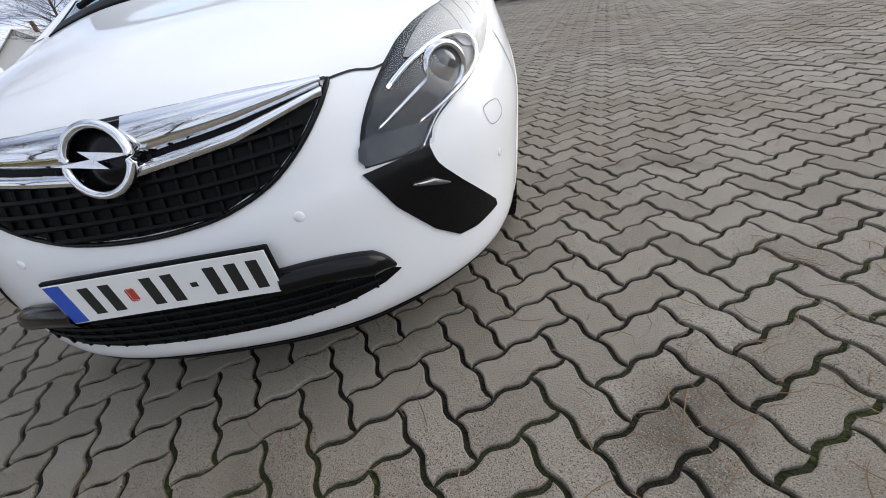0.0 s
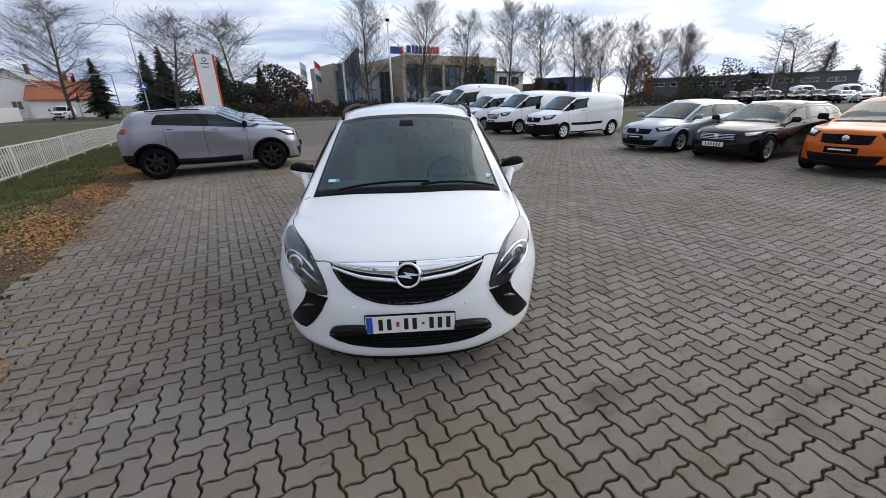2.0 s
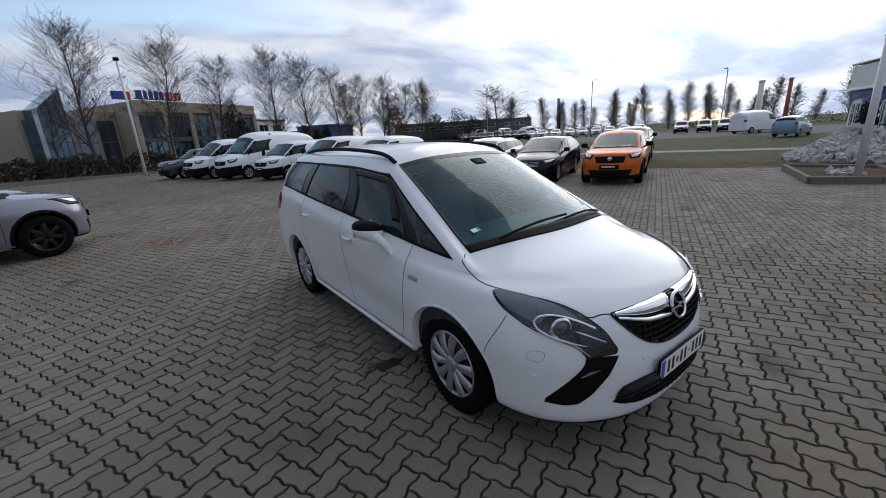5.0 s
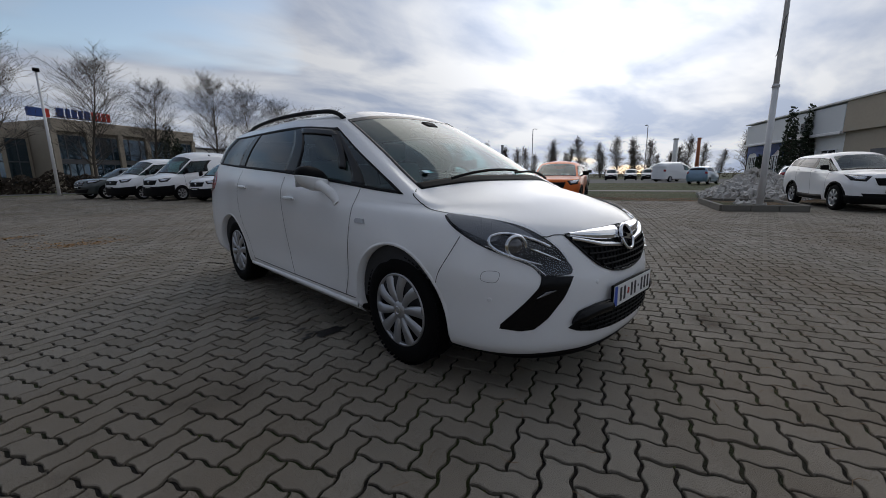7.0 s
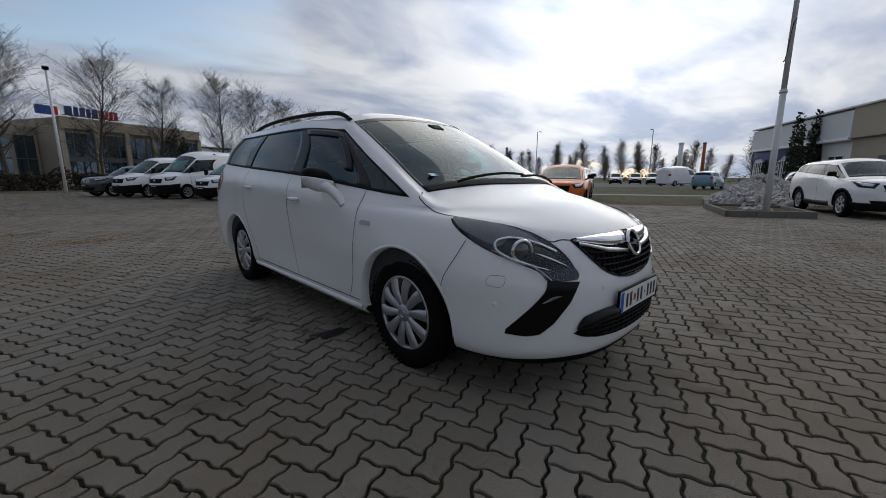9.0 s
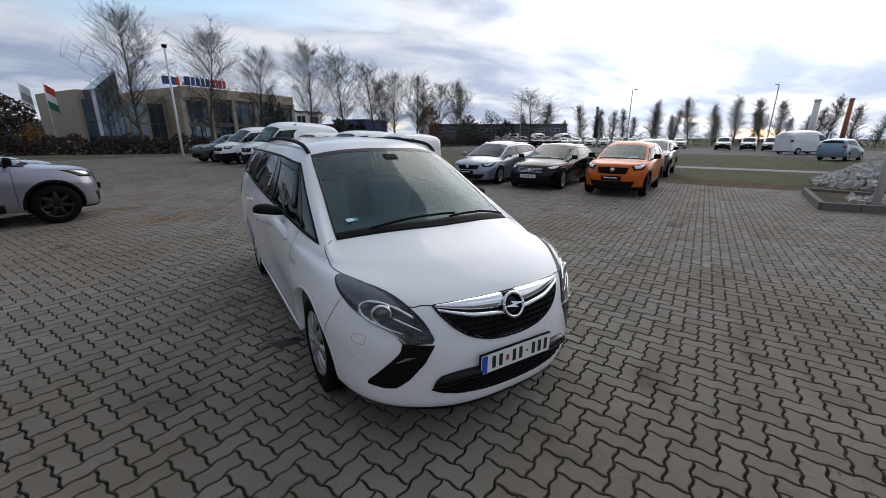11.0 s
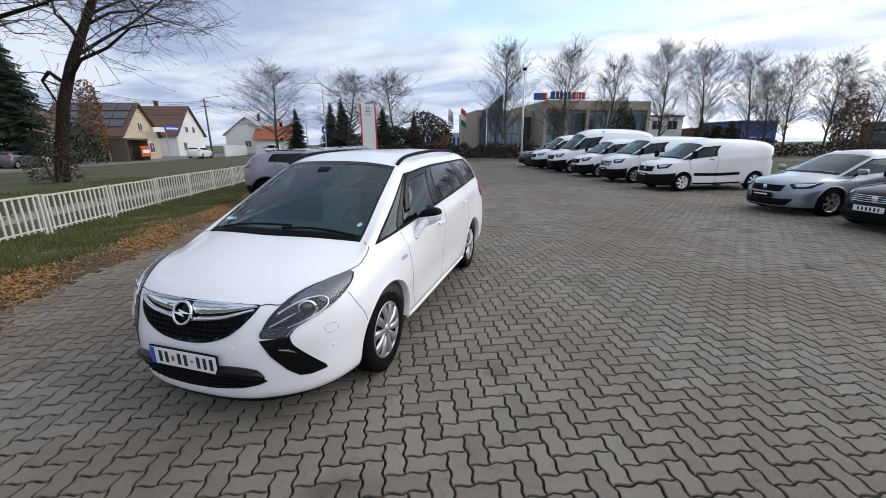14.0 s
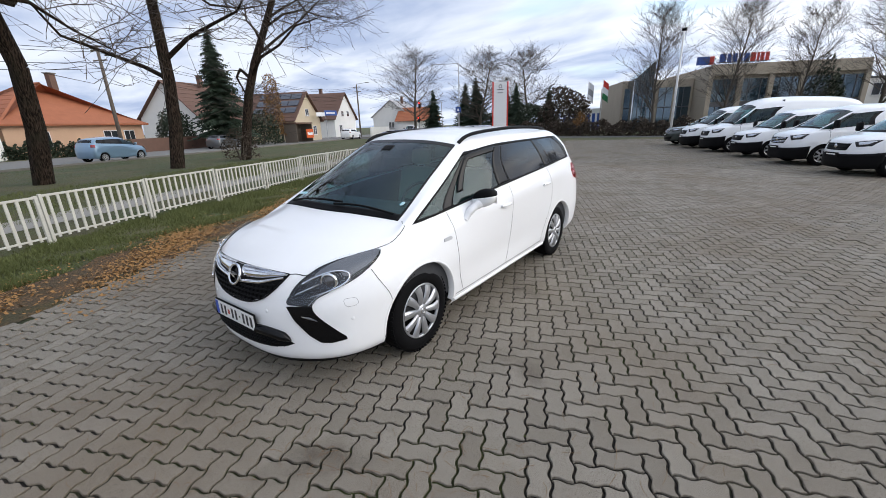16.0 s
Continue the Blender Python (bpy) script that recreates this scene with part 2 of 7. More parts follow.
def prism(outline, height, at=(0, 0, 0), bm=None):
    """An upright slab over a plan outline of (x, y)."""
    bm = bm or bmesh.new()
    low = [bm.verts.new((at[0] + x, at[1] + y, at[2])) for x, y in outline]
    top = [bm.verts.new((at[0] + x, at[1] + y, at[2] + height)) for x, y in outline]
    bm.faces.new(low[::-1])
    bm.faces.new(top)
    for i in range(len(low)):
        j = (i + 1) % len(low)
        bm.faces.new((low[i], low[j], top[j], top[i]))
    return bm

# ---- ground: one sheet to the horizon, the paved lot on it ----
LOT = 23.6                                     # degrees by which the lot's rows are turned
UX, UY = math.cos(radians(LOT)), math.sin(radians(LOT))


def lot_xy(u, v):
    """World place of a place in the lot: u across the parking rows, v along them."""
    return u * UX - v * UY, u * UY + v * UX


def lot_uv(x, y):
    return x * UX + y * UY, -x * UY + y * UX


def left_edge(v):
    """Where the paving ends towards the grass and the fence."""
    return -3.05 + 0.35 * np.clip((1 - v) / 3, 0, 1.0) + 0.07 * np.sin(v * 1.7) + 0.05 * np.sin(v * 5.1)


def mix_chain(n, l, fac, a, b):
    m = n.new("ShaderNodeMix")
    m.data_type = "RGBA"
    for v, i in ((fac, 0), (a, 6), (b, 7)):
        if hasattr(v, "is_linked"):
            l.new(v, m.inputs[i])
        else:
            m.inputs[i].default_value = v if i == 0 else (*v, 1)
    return m.outputs[2]


def noise_fac(n, l, vec, scale, detail=4, lo=0.4, hi=0.6):
    t, r = n.new("ShaderNodeTexNoise"), n.new("ShaderNodeMapRange")
    t.inputs["Scale"].default_value, t.inputs["Detail"].default_value = scale, detail
    r.inputs["From Min"].default_value, r.inputs["From Max"].default_value = lo, hi
    l.new(vec, t.inputs["Vector"])
    l.new(t.outputs["Fac"], r.inputs["Value"])
    return r.outputs["Result"]


def bump_from(n, l, b, height, strength, distance):
    p = n.new("ShaderNodeBump")
    p.inputs["Strength"].default_value, p.inputs["Distance"].default_value = strength, distance
    l.new(height, p.inputs["Height"])
    l.new(p.outputs["Normal"], b.inputs["Normal"])


def grass_material():
    m, n, l, b = node_material("winter_grass")
    pos = n.new("ShaderNodeNewGeometry").outputs["Position"]
    c = mix_chain(n, l, noise_fac(n, l, pos, 0.35, 5), (0.060, 0.085, 0.022), (0.12, 0.105, 0.040))
    c = mix_chain(n, l, noise_fac(n, l, pos, 3.0, 6, 0.45, 0.75), c, (0.10, 0.075, 0.05))
    c = mix_chain(n, l, noise_fac(n, l, pos, 40.0, 3, 0.3, 0.8), c, (0.035, 0.045, 0.015))
    l.new(c, b.inputs["Base Color"])
    b.inputs["Roughness"].default_value = 0.95
    bump_from(n, l, b, noise_fac(n, l, pos, 45.0, 5, 0.2, 0.8), 0.8, 0.03)
    return m


def paver_material():
    m, n, l, b = node_material("concrete_paver")
    pos = n.new("ShaderNodeNewGeometry")
    p = pos.outputs["Position"]
    one = n.new("ShaderNodeMath")
    one.operation = "ADD"
    l.new(pos.outputs["Random Per Island"], one.inputs[0])
    l.new(n.new("ShaderNodeObjectInfo").outputs["Random"], one.inputs[1])
    fr = n.new("ShaderNodeMath")
    fr.operation = "FRACT"
    l.new(one.outputs[0], fr.inputs[0])
    c = mix_chain(n, l, fr.outputs[0], (0.185, 0.163, 0.132), (0.262, 0.236, 0.196))
    c = mix_chain(n, l, noise_fac(n, l, p, 0.45, 6, 0.44, 0.70), c, (0.170, 0.136, 0.100))       # broad brown weathering
    c = mix_chain(n, l, noise_fac(n, l, p, 1.3, 7, 0.60, 0.76), c, (0.085, 0.068, 0.051))        # oil and damp stains
    c = mix_chain(n, l, noise_fac(n, l, p, 420.0, 2, 0.54, 0.72), c, (0.34, 0.31, 0.262))        # pale grit
    c = mix_chain(n, l, noise_fac(n, l, p, 300.0, 3, 0.53, 0.66), c, (0.060, 0.050, 0.038))      # dark grit
    l.new(c, b.inputs["Base Color"])
    r = n.new("ShaderNodeMapRange")
    r.inputs["To Min"].default_value, r.inputs["To Max"].default_value = 0.66, 0.88
    b.inputs["Specular IOR Level"].default_value = 0.2
    l.new(noise_fac(n, l, p, 2.5, 4), r.inputs["Value"])
    l.new(r.outputs["Result"], b.inputs["Roughness"])
    bump_from(n, l, b, noise_fac(n, l, p, 190.0, 4, 0.2, 0.8), 0.6, 0.005)
    return m


def bed_material():
    m, n, l, b = node_material("joint_soil_and_moss")
    p = n.new("ShaderNodeNewGeometry").outputs["Position"]
    c = mix_chain(n, l, noise_fac(n, l, p, 25.0, 4), (0.006, 0.0045, 0.003), (0.022, 0.016, 0.010))
    c = mix_chain(n, l, noise_fac(n, l, p, 0.9, 5, 0.49, 0.60), c, (0.032, 0.040, 0.008))
    l.new(c, b.inputs["Base Color"])
    b.inputs["Roughness"].default_value = 1.0
    bump_from(n, l, b, noise_fac(n, l, p, 150.0, 4, 0.2, 0.8), 1.0, 0.01)
    return m


def litter_material():
    m, n, l, b = node_material("leaf_litter_soil")
    p = n.new("ShaderNodeNewGeometry").outputs["Position"]
    c = mix_chain(n, l, noise_fac(n, l, p, 2.0, 6), (0.12, 0.080, 0.038), (0.22, 0.115, 0.045))
    c = mix_chain(n, l, noise_fac(n, l, p, 30.0, 4), c, (0.060, 0.042, 0.022))
    c = mix_chain(n, l, noise_fac(n, l, p, 0.8, 5, 0.52, 0.65), c, (0.050, 0.060, 0.020))
    l.new(c, b.inputs["Base Color"])
    b.inputs["Roughness"].default_value = 1.0
    bump_from(n, l, b, noise_fac(n, l, p, 60.0, 4, 0.2, 0.8), 1.0, 0.03)
    return m


M_GRASS, M_PAVER, M_BED, M_LITTER = grass_material(), paver_material(), bed_material(), litter_material()
M_ASPHALT = plain("asphalt", (0.075, 0.073, 0.070), 0.85, vary=0.25, scale=0.6, bump=0.3, bump_scale=90)
M_CONCRETE = plain("pale_concrete", (0.26, 0.245, 0.22), 0.85, vary=0.2, scale=1.2, bump=0.3, bump_scale=60)
M_KERB = plain("weathered_kerb_concrete", (0.15, 0.14, 0.12), 0.9, vary=0.35, scale=4, bump=0.5, bump_scale=50)

span = 900
tagged(finish("ground", [(-span, -span, -.03), (span, -span, -.03), (span, span, -.03), (-span, span, -.03)], [(0, 1, 2, 3)], M_GRASS, smooth=False),
       "patchy winter grass with bare soil", "ground", kind="structure")


def sheet(name, outline, z, mat, label, category, kind="structure"):
    return tagged(finish(name, [(x, y, z) for x, y in outline], [tuple(range(len(outline)))], mat, smooth=False), label, category, kind=kind)


LOT_V0, LOT_V1, LOT_U1 = -9.0, 36.0, 15.4
edge_v = np.linspace(LOT_V0, LOT_V1, 90)
lot_outline = [lot_xy(LOT_U1, LOT_V0), lot_xy(LOT_U1, LOT_V1)] + [lot_xy(left_edge(v), v) for v in edge_v[::-1]]
sheet("parking_lot_bed", lot_outline, -0.0125, M_BED, "dark soil and moss in the joints of the paved lot", "pavement")
# leaf litter between the paving and the grass
strip = [lot_xy(left_edge(v) + 0.12, v) for v in edge_v] + [lot_xy(left_edge(v) - 0.75 - 0.25 * math.sin(v * 0.9) - .12 * math.sin(v * 3.3), v) for v in edge_v[::-1]]
sheet("leaf_litter_strip", strip, -0.004, M_LITTER, "brown fallen leaves and soil along the paving", "ground")
# bare soil, grass and a concrete path past the parking rows
soil = [lot_xy(LOT_U1 - .05, v) for v in np.linspace(-9, 30, 40)] + [lot_xy(LOT_U1 + 2.6 + .4 * math.sin(v * .8) + .2 * math.sin(v * 2.1), v) for v in np.linspace(30, -9, 40)]
sheet("bare_soil_strip", soil, -0.005, M_LITTER, "bare brown soil beside the paved lot", "ground")
sheet("concrete_path", [lot_xy(25.0, -12), lot_xy(26.6, -12), lot_xy(26.6, 16), lot_xy(25.0, 16)], -0.016, M_CONCRETE, "pale concrete path across the grass", "path")

# ---- wavy concrete pavers laid in a herringbone ----
PAVE, WAVE, JOINT = 0.118, 0.075, 0.0068           # half a paver's length, the wave's height as a share of it, half a joint
PAVE_TURN = radians(25.0)


def paver_outline(upright, per):
    """Closed outline of one paver in units of its width: two long by one wide, every edge an S."""
    corners = [(0, 0), (1, 0), (2, 0), (2, 1), (1, 1), (0, 1)]
    pts = []
    for (ax, ay), (bx, by) in zip(corners, corners[1:] + corners[:1]):
        for k in range(per):
            s = (0.0, 0.25, 0.75)[k] if per == 3 else (0.0, 0.14, 0.32, 0.68, 0.86)[k] if per == 5 else k / per
            x, y = ax + (bx - ax) * s, ay + (by - ay) * s
            if ay == by:
                y += WAVE * math.sin(2 * math.pi * x)
            else:
                x -= WAVE * math.sin(2 * math.pi * y)
            pts.append((x, y))
    pts = np.array(pts)
    if upright:
        pts = np.stack([1 - pts[:, 1], pts[:, 0]], 1)
    return pts


def shrunk(pts, by):
    d = np.roll(pts, -1, 0) - np.roll(pts, 1, 0)
    n = np.stack([d[:, 1], -d[:, 0]], 1)
    return pts - by * n / (np.linalg.norm(n, axis=1, keepdims=True) + 1e-9)


ca, sa = math.cos(PAVE_TURN), math.sin(PAVE_TURN)
turn2 = np.array([[ca, sa], [-sa, ca]])
ii, jj = np.meshgrid(np.arange(-110, 220), np.arange(-120, 320), indexing="ij")
ii, jj = ii.ravel(), jj.ravel()
kind_of = (ii - jj) % 4
sel = (kind_of == 0) | (kind_of == 3)
ii, jj, up = ii[sel], jj[sel], kind_of[sel] == 3
mid = np.stack([ii + np.where(up, .5, 1.0), jj + np.where(up, 1.0, .5)], 1) * PAVE @ turn2
lu, lv = lot_uv(mid[:, 0], mid[:, 1])
inside = (lu > left_edge(lv) + 0.08) & (lu < LOT_U1 - .1) & (lv > LOT_V0 + .1) & (lv < LOT_V1 - .1)
ii, jj, up, mid, lv, lu = ii[inside], jj[inside], up[inside], mid[inside], lv[inside], lu[inside]
far = np.hypot(mid[:, 0], mid[:, 1] - 0.5)
single_box = (mid[:, 0] > 0.55) & (mid[:, 0] < 3.6) & (mid[:, 1] > -1.2) & (mid[:, 1] < 1.6)     # the stretch that is passed nearest
rng = np.random.default_rng(4)
singles = np.flatnonzero(single_box)
singles = singles[np.argsort(np.hypot(mid[singles, 0] - 1.6, mid[singles, 1] + 0.1))][:300]
is_single = np.zeros(len(ii), bool)
is_single[singles] = True


def paver_mesh_points(upright, per):
    o = paver_outline(upright, per)
    top, edge, low = [shrunk(o, by / PAVE) * PAVE for by in (JOINT + .0045, JOINT + .001, JOINT)]
    return top, edge, low


def joined_pavers(name, pick, per, skirt, label):
    verts, faces, count = [], [], 0
    for upright in (False, True):
        idx = np.flatnonzero(pick & (up == upright))
        if not len(idx):
            continue
        top, edge, low = paver_mesh_points(upright, per)
        n = len(top)
        base = np.stack([ii[idx], jj[idx]], 1) * PAVE
        z = rng.normal(0, 0.0016, len(idx))
        tilt = rng.normal(0, 0.008, (len(idx), 2))
        ring_top = base[:, None] + top[None]
        zt = z[:, None] + np.einsum("nc,kc->nk", tilt, top - top.mean(0))
        rings = [np.concatenate([ring_top @ turn2, zt[..., None]], 2)]
        if skirt:
            rings.append(np.concatenate([(base[:, None] + edge[None]) @ turn2, zt[..., None] - .0028], 2))
            rings.append(np.concatenate([(base[:, None] + low[None]) @ turn2, np.full((len(idx), n, 1), -0.026)], 2))
        block = np.concatenate(rings, 1)
        k = block.shape[1]
        verts.append(block.reshape(-1, 3))
        for q in range(len(idx)):
            o = count + q * k
            faces.append(tuple(range(o, o + n)))
            if skirt:
                faces += [(o + h + a, o + h + n + a, o + h + n + (a + 1) % n, o + h + (a + 1) % n) for h in (0, n) for a in range(n)]
        count += len(idx) * k
    return tagged(finish(name, np.concatenate(verts), faces, M_PAVER, smooth=False), label, "paving", kind="stuff")


joined_pavers("paving_stones_near", (far < 4.5) & ~is_single, 5, True, "grey wavy concrete pavers laid in a herringbone")
joined_pavers("paving_stones_middle", (far >= 4.5) & (far < 15), 3, True, "grey wavy concrete pavers laid in a herringbone")
joined_pavers("paving_stones_far", far >= 15, 2, False, "grey wavy concrete pavers laid in a herringbone")


def single_pavers():
    lot_part = tagged(new("paved_patch"), "grey wavy concrete pavers laid in a herringbone", "paving", kind="structure")
    top, edge, low = paver_mesh_points(False, 5)
    n = len(top)
    c = top.mean(0)
    verts = [(x, y, 0) for x, y in top - c] + [(x, y, -.0028) for x, y in edge - c] + [(x, y, -0.026) for x, y in low - c]
    faces = [tuple(range(n))] + [(h + a, h + n + a, h + n + (a + 1) % n, h + (a + 1) % n) for h in (0, n) for a in range(n)]
    me = bpy.data.meshes.new("paver")
    me.from_pydata(verts, [], faces)
    me.materials.append(M_PAVER)
    for q in singles:
        ob = new("paver", me)
        ob.parent = lot_part
        x, y = (np.array([ii[q], jj[q]]) * PAVE + ((PAVE - c[1], c[0]) if up[q] else c)) @ turn2
        ob.matrix_world = pose(x, y, rng.normal(0, 0.0016), rng.normal(0, .4), rng.normal(0, .4), math.degrees(PAVE_TURN) + (90 if up[q] else 0))


single_pavers()

# ---- car bodies: a smooth skin through a net of eleven loops round the car ----
def base_net():
    """Half a people carrier, nose at y = 0: loops from the sill up to the roof, each from the front's middle round the side to the rear's middle."""
    return np.array([
        [(0, .045, .195), (.43, .11, .195), (.755, .39, .20), (.86, .95, .22), (.87, 2.3, .22), (.86, 3.7, .24), (.78, 4.42, .27), (0, 4.55, .28)],
        [(0, .008, .265), (.45, .078, .265), (.80, .365, .27), (.905, .95, .30), (.905, 2.3, .29), (.905, 3.7, .32), (.84, 4.48, .36), (0, 4.62, .36)],
        [(0, -.005, .44), (.45, .07, .445), (.815, .365, .46), (.935, .95, .50), (.905, 2.3, .48), (.935, 3.7, .52), (.86, 4.50, .55), (0, 4.656, .55)],
        [(0, .025, .60), (.45, .085, .61), (.82, .385, .64), (.942, .95, .68), (.925, 2.3, .67), (.945, 3.7, .70), (.86, 4.50, .74), (0, 4.65, .75)],
        [(0, .105, .81), (.42, .165, .805), (.765, .46, .85), (.895, .95, .875), (.942, 2.3, .88), (.935, 3.7, .92), (.85, 4.46, .97), (0, 4.63, 1.0)],
        [(0, .38, .945), (.40, .44, .935), (.69, .66, .935), (.845, .97, .935), (.938, 2.3, 1.0), (.92, 3.7, 1.07), (.82, 4.40, 1.12), (0, 4.59, 1.14)],
        [(0, .80, 1.06), (.38, .84, 1.055), (.70, .94, 1.02), (.82, 1.00, .985), (.895, 2.3, 1.11), (.872, 3.7, 1.20), (.78, 4.30, 1.25), (0, 4.54, 1.27)],
        [(0, 1.29, 1.33), (.36, 1.33, 1.32), (.645, 1.42, 1.28), (.745, 1.52, 1.245), (.81, 2.3, 1.33), (.80, 3.65, 1.365), (.72, 4.20, 1.38), (0, 4.45, 1.41)],
        [(0, 1.80, 1.57), (.34, 1.825, 1.56), (.585, 1.90, 1.52), (.66, 1.99, 1.485), (.705, 2.5, 1.525), (.70, 3.5, 1.51), (.64, 4.05, 1.49), (0, 4.30, 1.52)],
        [(0, 2.08, 1.635), (.32, 2.1, 1.625), (.51, 2.2, 1.60), (.58, 2.33, 1.585), (.605, 2.7, 1.595), (.595, 3.45, 1.575), (.51, 3.95, 1.555), (0, 4.15, 1.575)],
        [(0, 2.4, 1.658), (.15, 2.42, 1.655), (.24, 2.5, 1.65), (.29, 2.65, 1.645), (.30, 2.9, 1.645), (.29, 3.4, 1.63), (.24, 3.75, 1.61), (0, 3.88, 1.61)],
        [(0, 2.6, 1.66), (0, 2.64, 1.66), (0, 2.7, 1.66), (0, 2.8, 1.66), (0, 2.95, 1.66), (0, 3.3, 1.64), (0, 3.65, 1.625), (0, 3.75, 1.62)],
    ], float)


Y_KNOTS = (0, 0.42, 0.95, 1.88, 3.70, 4.15, 4.656)
Z_KNOTS = (0, 0.28, 0.83, 1.06, 1.53, 1.66)


def shaped_net(y_knots, z_knots, width, roof_in=1.0, tail=0.0):
    """The base net drawn out to another car's lengths, heights and width."""
    net = base_net()
    upper = np.clip((net[..., 2] - 1.0) / 0.6, 0, 1)
    x = net[..., 0] / 0.94 * width / 2 * (1 + (roof_in - 1) * upper)
    y = np.interp(net[..., 1], Y_KNOTS, y_knots)
    z = np.interp(net[..., 2], Z_KNOTS, z_knots)
    high = np.clip((net[..., 1] - 3.0) / 1.2, 0, 1) * np.clip((net[..., 2] - 1.22) / 0.3, 0, 1)      # an upright tail
    return np.stack([x, y + tail * high, z + .5 * tail * high], -1)


def hermite(points, s):
    """Smooth curve through points (n, ..., 3) at the places s, counted in points."""
    n = len(points)
    i = np.clip(np.floor(s).astype(int), 0, n - 2)
    f = (s - i).reshape(-1, *[1] * (points.ndim - 1))
    get = lambda k: points[np.clip(k, 0, n - 1)]
    p0, p1 = get(i), get(i + 1)
    m0, m1 = (get(i + 1) - get(i - 1)) / 2, (get(i + 2) - get(i)) / 2
    return (2 * f**3 - 3 * f**2 + 1) * p0 + (f**3 - 2 * f**2 + f) * m0 + (-2 * f**3 + 3 * f**2) * p1 + (f**3 - f**2) * m1


def skin(net, ts, vs):
    """Points of the skin at the places ts round the loops (-7 to 7, the sign is the side) and vs up the loops."""
    full = np.concatenate([net[:, :0:-1] * (-1, 1, 1), net], 1)      # mirrored: 15 columns, the nose in the middle
    a = hermite(full, np.asarray(vs, float))
    b = hermite(np.swapaxes(a, 0, 1), np.asarray(ts, float) + 7)
    return np.swapaxes(b, 0, 1)                                       # (v, t, 3)


def grid_faces(nv, nt, keep=None):
    faces = []
    for j in range(nv - 1):
        for i in range(nt - 1):
            if keep is None or keep[j, i]:
                a = j * nt + i
                faces.append((a, a + 1, a + nt + 1, a + nt))
    return faces


def weights(s, n):
    """Four neighbours and their weights for a smooth curve through n points."""
    i = np.clip(np.floor(s).astype(int), 0, n - 2)
    f = s - i
    h00, h10, h01, h11 = 2 * f**3 - 3 * f**2 + 1, f**3 - 2 * f**2 + f, -2 * f**3 + 3 * f**2, f**3 - f**2
    idx = np.clip(np.stack([i - 1, i, i + 1, i + 2]), 0, n - 1)
    return idx, np.stack([-h10 / 2, h00 - h11 / 2, h01 + h10 / 2, h11 / 2])


def skin_pairs(net, t, v):
    full = np.concatenate([net[:, :0:-1] * (-1, 1, 1), net], 1)
    ti, tw = weights(np.asarray(t, float) + 7, 15)
    vi, vw = weights(np.asarray(v, float), len(net))
    return np.einsum("an,bn,abnc->nc", vw, tw, full[vi[:, None], ti[None, :]])


def skin_at(net, t, v, off=0.0):
    """Points of the skin at pairs of places, lifted along the skin's normal."""
    t, v = np.asarray(t, float), np.asarray(v, float)
    p = skin_pairs(net, t, v)
    if not off:
        return p
    e = .02
    dt = skin_pairs(net, np.minimum(t + e, 7), v) - skin_pairs(net, np.maximum(t - e, -7), v)
    dv = skin_pairs(net, t, np.minimum(v + e, 11)) - skin_pairs(net, t, np.maximum(v - e, 0))
    n = np.cross(dt, dv)
    return p + off * n / (np.linalg.norm(n, axis=1, keepdims=True) + 1e-9)


def patch_points(net, t0, t1, vs, nt, off):
    """Rows of skin points; t0 and t1 may run from one value at the first row to another at the last."""
    f = np.linspace(0, 1, len(vs))
    a, b = [x[0] + (x[1] - x[0]) * f if isinstance(x, tuple) else x + 0 * f for x in (t0, t1)]
    t = a[:, None] + (b - a)[:, None] * np.linspace(0, 1, nt)[None]
    return skin_at(net, t.ravel(), np.repeat(vs, nt), off)


def patch(name, net, t0, t1, v0, v1, off, mat, parent, label="", nt=12, nv=10, thick=0.0):
    """A piece of the skin as a sheet of its own, lifted by off, with a rim if thick."""
    vs = np.linspace(v0, v1, nv)
    p = patch_points(net, t0, t1, vs, nt, off)
    faces = grid_faces(nv, nt)
    if thick:
        q = patch_points(net, t0, t1, vs, nt, off - thick)
        rim = [i for i in range(nt)] + [j * nt + nt - 1 for j in range(1, nv)] + [(nv - 1) * nt + i for i in range(nt - 2, -1, -1)] + [j * nt for j in range(nv - 2, 0, -1)]
        k = len(p)
        p = np.concatenate([p, q])
        faces += [(a, a + k, b + k, b) for a, b in zip(rim, rim[1:] + rim[:1])]
    first = [x[0] if isinstance(x, tuple) else x for x in (t0, t1)]
    if first[1] < first[0]:
        faces = [f[::-1] for f in faces]          # keep every sheet facing outwards
    return finish(name, p, faces, mat, parent, label)


def fine(a, b, n, marks):
    s = set(np.round(np.linspace(a, b, n), 4)) | {round(m, 4) for m in marks}
    out = []
    for x in sorted(s):
        if x in {round(m, 4) for m in marks} or not out or x - out[-1] > 0.6 * (b - a) / n:
            out.append(x)
    return np.array(out)


